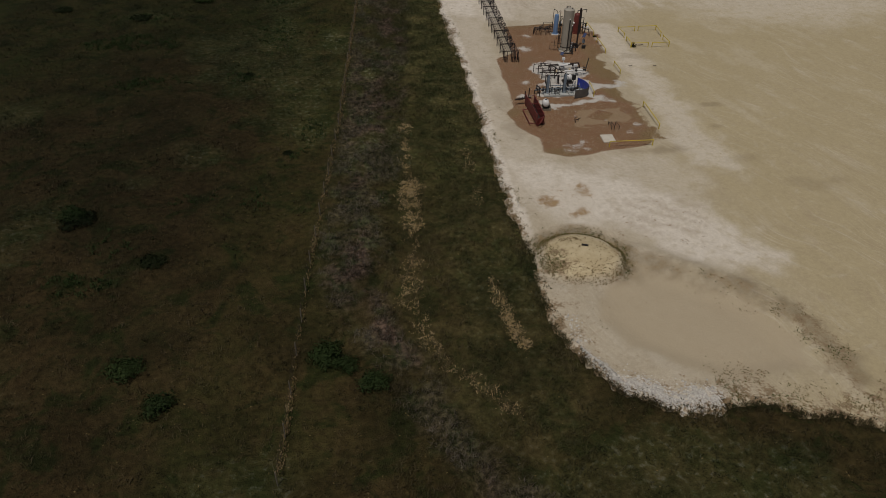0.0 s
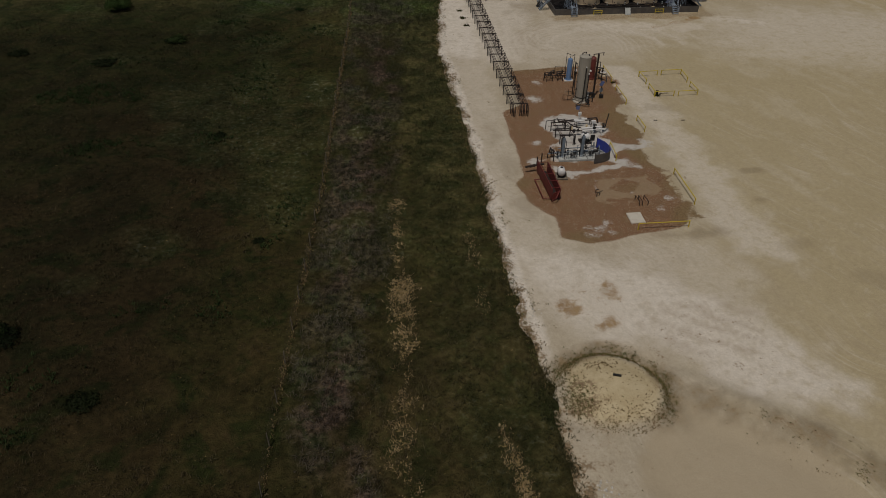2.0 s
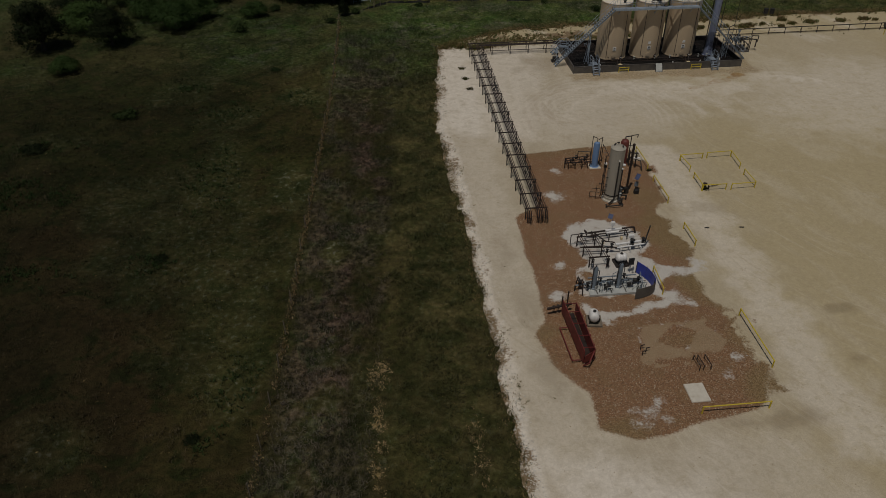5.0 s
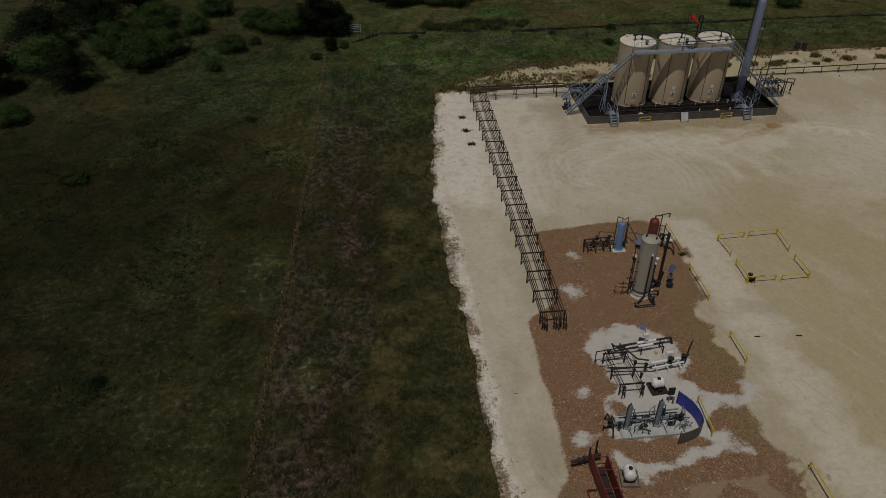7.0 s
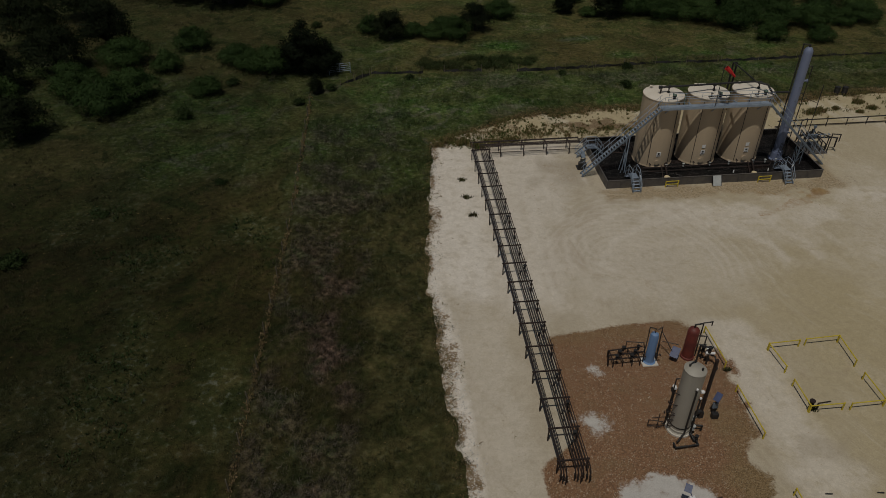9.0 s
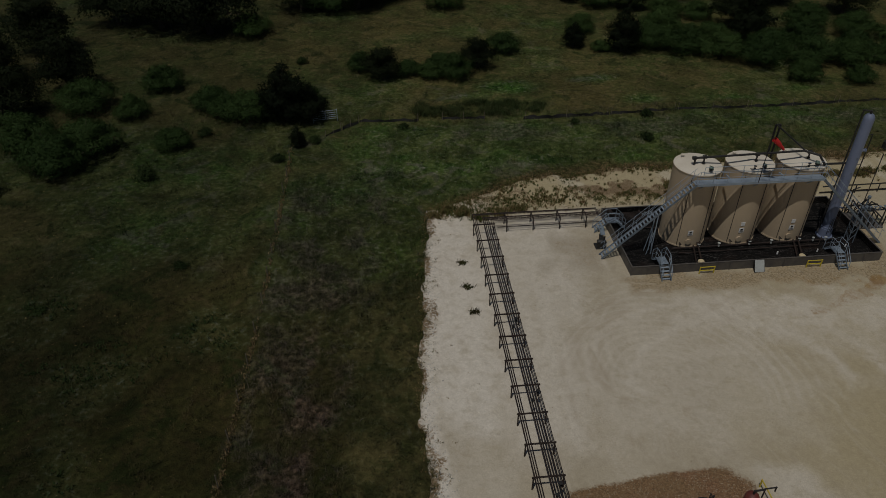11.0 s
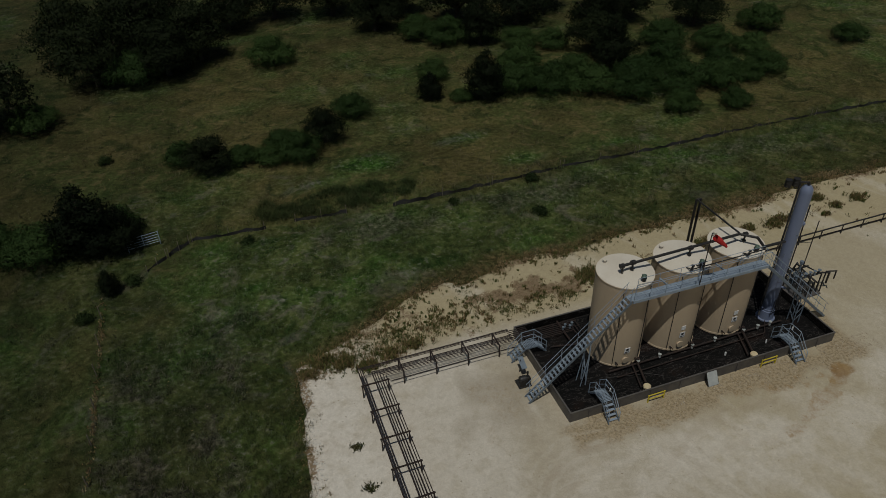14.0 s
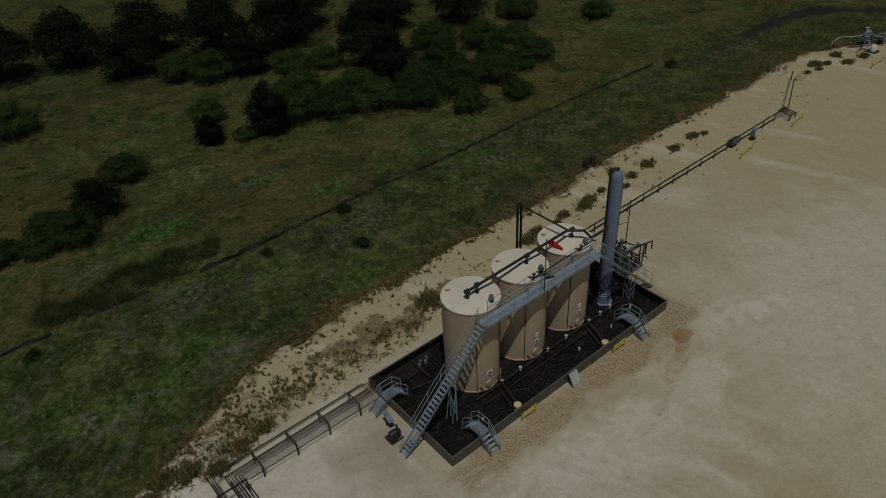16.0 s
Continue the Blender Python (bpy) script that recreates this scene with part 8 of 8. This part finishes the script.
def chemical_tank(x, y, lying):
    ct = thing("chemical_tank", "white plastic chemical tank on a dark framed tray", "tank", group="chemical tanks")
    part("tray", Shape().box((-0.65, -0.62, -0.04), (0.65, 0.62, 0.06), 0.02), M_BLACK if lying else M_WOOD, ct)
    part("tray_edge", Shape().box((-0.65, -0.62, 0.062), (-0.58, 0.62, 0.16)).box((0.58, -0.62, 0.062), (0.65, 0.62, 0.16)).box((-0.575, -0.62, 0.062), (0.575, -0.55, 0.16)).box((-0.575, 0.55, 0.062), (0.575, 0.62, 0.16)), M_WOOD if not lying else M_RUST, ct)
    part("body", Shape().turned((0, 0.08, 0.66), [(0, -0.52), (0.22, -0.51), (0.36, -0.42), (0.41, -0.3), (0.41, -0.16), (0.395, -0.14), (0.395, -0.1), (0.41, -0.08), (0.41, 0.08), (0.395, 0.1), (0.395, 0.14), (0.41, 0.16), (0.41, 0.3), (0.36, 0.42), (0.22, 0.51), (0, 0.52)], 26, "x"), M_WHITE, ct)
    part("lid", Shape().tube((0, 0.08, 1.05), (0, 0.08, 1.12), 0.14, 16), M_BLACK, ct, "round black lid")
    for x0 in (-0.35, 0.25):
        part("cradle", Shape().box((x0, -0.3, 0.062), (x0 + 0.1, 0.45, 0.4)), M_BLACK, ct)
    part("pump", Shape().box((-0.12, -0.45, 0.062), (0.14, -0.3, 0.36), 0.02).tube((0.2, -0.4, 0.1), (0.2, -0.4, 0.5), 0.04, 8), M_BLACK, ct)
    return ct


c1 = chemical_tank(0, 0, True)
c1.matrix_basis = pose(20.25, 67.15, 0, 0, 0, 4) @ Matrix.Diagonal((0.76, 0.76, 0.76, 1))
c2 = chemical_tank(0, 0, False)
c2.matrix_basis = pose(16.66, 61.25, 0, 0, 0, 82) @ Matrix.Diagonal((0.78, 0.78, 0.86, 1))

sk = thing("pump_skid", "grey steel pump skid crowded with pipes and two slate vessels", "skid")
part("deck", Shape().box((17.1, 63.75, 0.02), (21.2, 65.25, 0.09), 0.02), M_SKID, sk)
for y in (63.72, 65.2):
    part("side_beam", Shape().box((17.05, y, 0.0), (21.25, y + 0.06, 0.15)), M_SKID, sk)
for x in (17.6, 18.6, 19.6, 20.6):
    part("cross_member", Shape().box((x, 63.8, 0.092), (x + 0.05, 65.2, 0.13)), M_WALLSTEEL, sk)
for x, h in ((17.5, 1.95), (19.22, 2.1)):
    v = part("vessel", Shape().turned((x, 64.5, 0), [(0.2, 0.09), (0.2, 0.16), (0.15, 0.2), (0.15, h - 0.13), (0.1, h - 0.03), (0, h)], 20), M_SLATE, sk, "slate grey vertical vessel")
    part("riser", Shape().pipe([(x - 0.22, 64.35, 0.1), (x - 0.22, 64.35, h - 0.1), (x, 64.5, h + 0.12), (x, 64.5, h - 0.02)], 0.028, 6).pipe([(x + 0.22, 64.4, 0.1), (x + 0.22, 64.4, h - 0.3), (x + 0.1, 64.5, h - 0.3)], 0.028, 6), M_BLACK, v)
gk = random.Random(11)
for k in range(26):
    x, y = 17.2 + k * 0.145, 63.9 + gk.uniform(0, 1.1)
    z = 0.28 + gk.uniform(0, 0.55)
    part("pipe_loop", Shape().pipe([(x, y, 0.15), (x, y, z), (x + 0.35, y + gk.uniform(-0.2, 0.3), z), (x + 0.4, y + 0.15, 0.09)], 0.022, 6), (M_SLATE, M_BLACK, M_SKID)[k % 3], sk)
part("header", Shape().pipe([(16.2, 64.5, 0.42), (17.2, 64.6, 0.45), (20.9, 64.75, 0.45)], 0.06, 8).pipe([(17.2, 65.0, 0.6), (20.6, 65.05, 0.6)], 0.045, 8), M_SLATE, sk)
for x, y in ((18.35, 64.25), (20.0, 64.35), (18.7, 64.8), (20.5, 64.7)):
    part("pump", Shape().turned((x, y, 0.4), [(0, -0.2), (0.13, -0.18), (0.15, 0), (0.13, 0.15), (0.06, 0.25), (0, 0.25)], 14, "x"), M_BLACK, sk)
for x, y, z, r in ((16.5, 64.55, 0.45, 0.08), (17.0, 64.3, 0.45, 0.07), (18.0, 64.7, 0.5, 0.06), (19.7, 64.9, 0.6, 0.06), (20.6, 64.5, 0.5, 0.07)):
    part("valve", Shape().valve((x, y, z), r), M_BLACK, sk)
part("inlet_legs", Shape().pipe([(16.2, 64.5, 0.42), (16.2, 64.5, -0.1)], 0.05, 6).pipe([(16.5, 65.3, -0.1), (16.5, 65.0, 0.75), (16.6, 64.2, 0.75), (16.6, 63.9, -0.1)], 0.045, 6).pipe([(16.8, 65.2, -0.1), (16.8, 65.0, 0.5), (16.9, 64.4, 0.4)], 0.04, 6), M_RUST, sk)
cp = part("control_panel", Shape().box((20.35, 66.0, 0.7), (20.75, 66.1, 1.25), 0.02), M_BLACK, sk)
part("panel_post", Shape().tube((20.55, 66.1, -0.1), (20.55, 66.1, 0.72), 0.035, 6).tube((20.7, 65.9, 0.3), (20.7, 65.9, 0.6), 0.06, 8), M_SLATE, cp)
part("side_frame", Shape().pipe([(20.7, 64.0, 0.15), (20.7, 64.0, 0.75), (20.9, 65.1, 0.75), (20.9, 65.1, 0.15)], 0.03, 6), M_SLATE, sk)
# curved blue wind shield
wsd = thing("wind_shield", "bright blue curved sheet-metal wind shield round the skid end", "shield")


def sheet(pts, z0, z1, thick=0.03):
    s = Shape()
    n = len(pts)
    out = []
    for i, p in enumerate(pts):
        a, b = Vector(pts[max(i - 1, 0)]), Vector(pts[min(i + 1, n - 1)])
        d = (b - a).normalized()
        out.append((p[0] - d.y * thick, p[1] + d.x * thick))
    v = [(x, y, z) for z in (z0, z1) for x, y in pts] + [(x, y, z) for z in (z0, z1) for x, y in out]
    f = []
    for i in range(n - 1):
        f += [(i, i + 1, n + i + 1, n + i), (2 * n + i + 1, 2 * n + i, 3 * n + i, 3 * n + i + 1), (n + i, n + i + 1, 3 * n + i + 1, 3 * n + i), (i + 1, i, 2 * n + i, 2 * n + i + 1)]
    f += [(0, n, 3 * n, 2 * n), (n - 1, 3 * n - 1, 4 * n - 1, 2 * n - 1)]
    return s.add(v, f)


part("blue_sheet", sheet([(21.0, 65.98), (21.28, 65.55), (21.5, 65.1), (21.6, 64.6), (21.6, 64.1), (21.52, 63.8)], 0.02, 0.95), M_BLUES, wsd)
# the near end of the shield is coloured dark grey
part("grey_sheet", sheet([(21.5, 63.75), (21.2, 63.5), (20.9, 63.38), (20.5, 63.25), (20.0, 63.15)], 0.02, 0.88), M_WALLSTEEL, wsd, "dark grey sheet")
for x, y in ((20.98, 66.0), (21.43, 65.3), (21.48, 63.85), (20.03, 63.2)):
    part("stake", Shape().tube((x, y, -0.15), (x, y, 1.0), 0.03, 6), M_BLACK, wsd)

# dark red catch trough on legs
rt = thing("red_trough", "dark red steel trough with slanted side plates on the gravel", "trough")
part("left_wall", Shape().beam((14.76, 62.3, 0.66), (14.96, 57.6, 0.66), 0.05, 0.98), M_REDPAINT, rt)
part("right_wall", Shape().beam((15.6, 62.1, 0.62), (15.66, 57.75, 0.62), 0.05, 0.9), M_REDPAINT, rt)
part("floor_plate", Shape().beam((15.18, 62.0, 0.2), (15.3, 57.8, 0.2), 0.6, 0.04), M_RUST, rt)
part("end_wall", Shape().beam((15.0, 57.5, 0.5), (15.62, 57.85, 0.5), 0.04, 0.6), M_REDPAINT, rt)
for k, y in enumerate((57.95, 59.0, 60.1, 61.2, 62.0)):
    xl, xr = 14.95 - (y - 57.3) * 0.045, 15.66 - (y - 57.3) * 0.02
    part("brace", Shape().beam((xl, y, 1.08), (xr, y, 1.04), 0.04, 0.04), M_REDPAINT, rt)
    part("leg", Shape().beam((xl + 0.06, y, -0.1), (xl + 0.06, y, 0.2), 0.07, 0.07), M_REDPAINT, rt)
    part("leg", Shape().beam((xr - 0.06, y, -0.1), (xr - 0.06, y, 0.2), 0.07, 0.07), M_REDPAINT, rt)
for f in (0.1, 0.3, 0.5, 0.7, 0.9):
    part("stiffener", Shape().beam((15.72 - 0.05 * f, 57.75 + 4.3 * f, 0.18), (15.72 - 0.05 * f, 57.75 + 4.3 * f, 1.08), 0.05, 0.05), M_REDPAINT, rt)
part("side_frame", Shape().pipe([(14.75, 60.7, 0.2), (14.25, 60.7, 0.2), (14.35, 57.8, 0.2), (14.9, 57.8, 0.2)], 0.04, 6).pipe([(14.95, 57.4, 0.1), (15.2, 57.2, 0.5), (15.7, 57.9, 0.9)], 0.05, 6), M_REDPAINT, rt)
part("inlet_pipe", Shape().pipe([(13.75, 62.2, 0.55), (14.9, 62.4, 0.6), (15.4, 62.5, 0.6)], 0.09, 8).flange((14.2, 62.28, 0.57), (1, 0.1, 0), 0.15).flange((14.5, 62.33, 0.58), (1, 0.1, 0), 0.15).tube((14.75, 62.4, 0.5), (14.75, 62.4, 1.35), 0.05, 6).tube((15.2, 62.7, 0.3), (15.2, 62.7, 1.5), 0.05, 6), M_RUST, rt)
# slab, stubs and small concrete pads
solo("concrete_slab", Shape().box((20.4, 54.0, -0.1), (21.55, 55.4, 0.07), 0.03), M_CONC, "square pale concrete slab set in the gravel", "slab")
st1 = thing("pipe_stub", "short dark pipe stubs rising from the clay", "pipe", group="pipe stubs")
for dx, dy in ((0, 0), (0.3, 0.25), (0.05, 0.5)):
    part("stub", Shape().pipe([(18.8 + dx, 58.0 + dy, -0.1), (18.8 + dx, 58.0 + dy, 0.32), (19.05 + dx, 58.05 + dy, 0.32)], 0.035, 6), M_RUST, st1)
st2 = thing("pipe_stub", "low dark pipe rails and stubs near the slab", "pipe", group="pipe stubs")
for x in (21.75, 22.0, 22.45):
    part("rail", Shape().pipe([(x, 57.3, -0.1), (x, 57.3, 0.35), (x + 0.05, 56.4, 0.35), (x + 0.05, 56.4, -0.1)], 0.03, 6), M_RUST, st2)
solo("loose_pipe", Shape().beam((14.2, 38.45, 0.56), (14.65, 38.3, 0.56), 0.12, 0.1), M_BLACK, "short black pipe lying on the mound", "pipe")
# weeds in small clumps out on the pad
for x, y, r in ((13.1, 104.0, 0.35), (13.4, 98.4, 0.35), (13.2, 101.1, 0.3), (30.3, 76.3, 0.2), (26.6, 79.7, 0.12)):
    n = int(60 * r) + 10
    px, py = x + rng.normal(0, r * 0.5, n), y + rng.normal(0, r * 0.4, n)
    h = rng.uniform(0.12, 0.34, n)
    tufts("weed_clump", px, py, pad_height(px, py), h, h * 0.8, 6, 0.025, np.clip(rng.normal(0.35, 0.12, n), 0, 1), M_GRASS, "small clump of dark weeds growing out of the pad")
# larger bushy weeds on the sand behind the pipe run
for x, y, r in ((56.8, 115.7, 0.8), (57.4, 114.2, 0.6), (60.0, 114.4, 0.85), (55.6, 113.4, 0.35), (50.6, 113.8, 0.75), (51.7, 114.1, 0.8), (48.4, 114.0, 0.6), (47.2, 113.7, 0.35), (64.2, 114.5, 0.7), (67.6, 114.8, 0.75), (68.8, 114.3, 0.3), (43.6, 113.5, 0.9), (44.9, 113.9, 0.7), (41.5, 112.6, 0.5), (53.6, 114.4, 0.4), (37.5, 112.0, 0.5), (33.2, 113.2, 1.3), (15.4, 109.9, 0.9), (17.0, 110.5, 0.9), (14.0, 110.7, 1.1), (12.6, 111.4, 1.0), (18.8, 110.9, 0.8), (11.6, 110.6, 0.7), (34.6, 112.6, 0.8), (92.3, 115.3, 1.1), (93.4, 114.5, 0.6), (95.4, 113.0, 0.8), (91.2, 114.3, 0.4), (96.6, 115.0, 0.8), (89.4, 114.7, 0.4), (98.4, 112.6, 0.8), (99.6, 116.8, 1.0)):
    n = int(70 * r) + 6
    px, py = x + rng.normal(0, r * 0.42, n), y + rng.normal(0, r * 0.3, n)
    h = rng.uniform(0.22, 0.55, n) * (0.7 + 0.5 * r)
    tagged(tufts("weed_bush", px, py, pad_height(px, py), h, h * 0.6, 12, 0.026, np.clip(rng.normal(0.47, 0.15, n), 0, 0.9), M_WEED, "bushy green and rusty weed clump on the sandy strip"), "bushy green and rusty weed clump on the sandy strip", "weed", group="sand weeds")
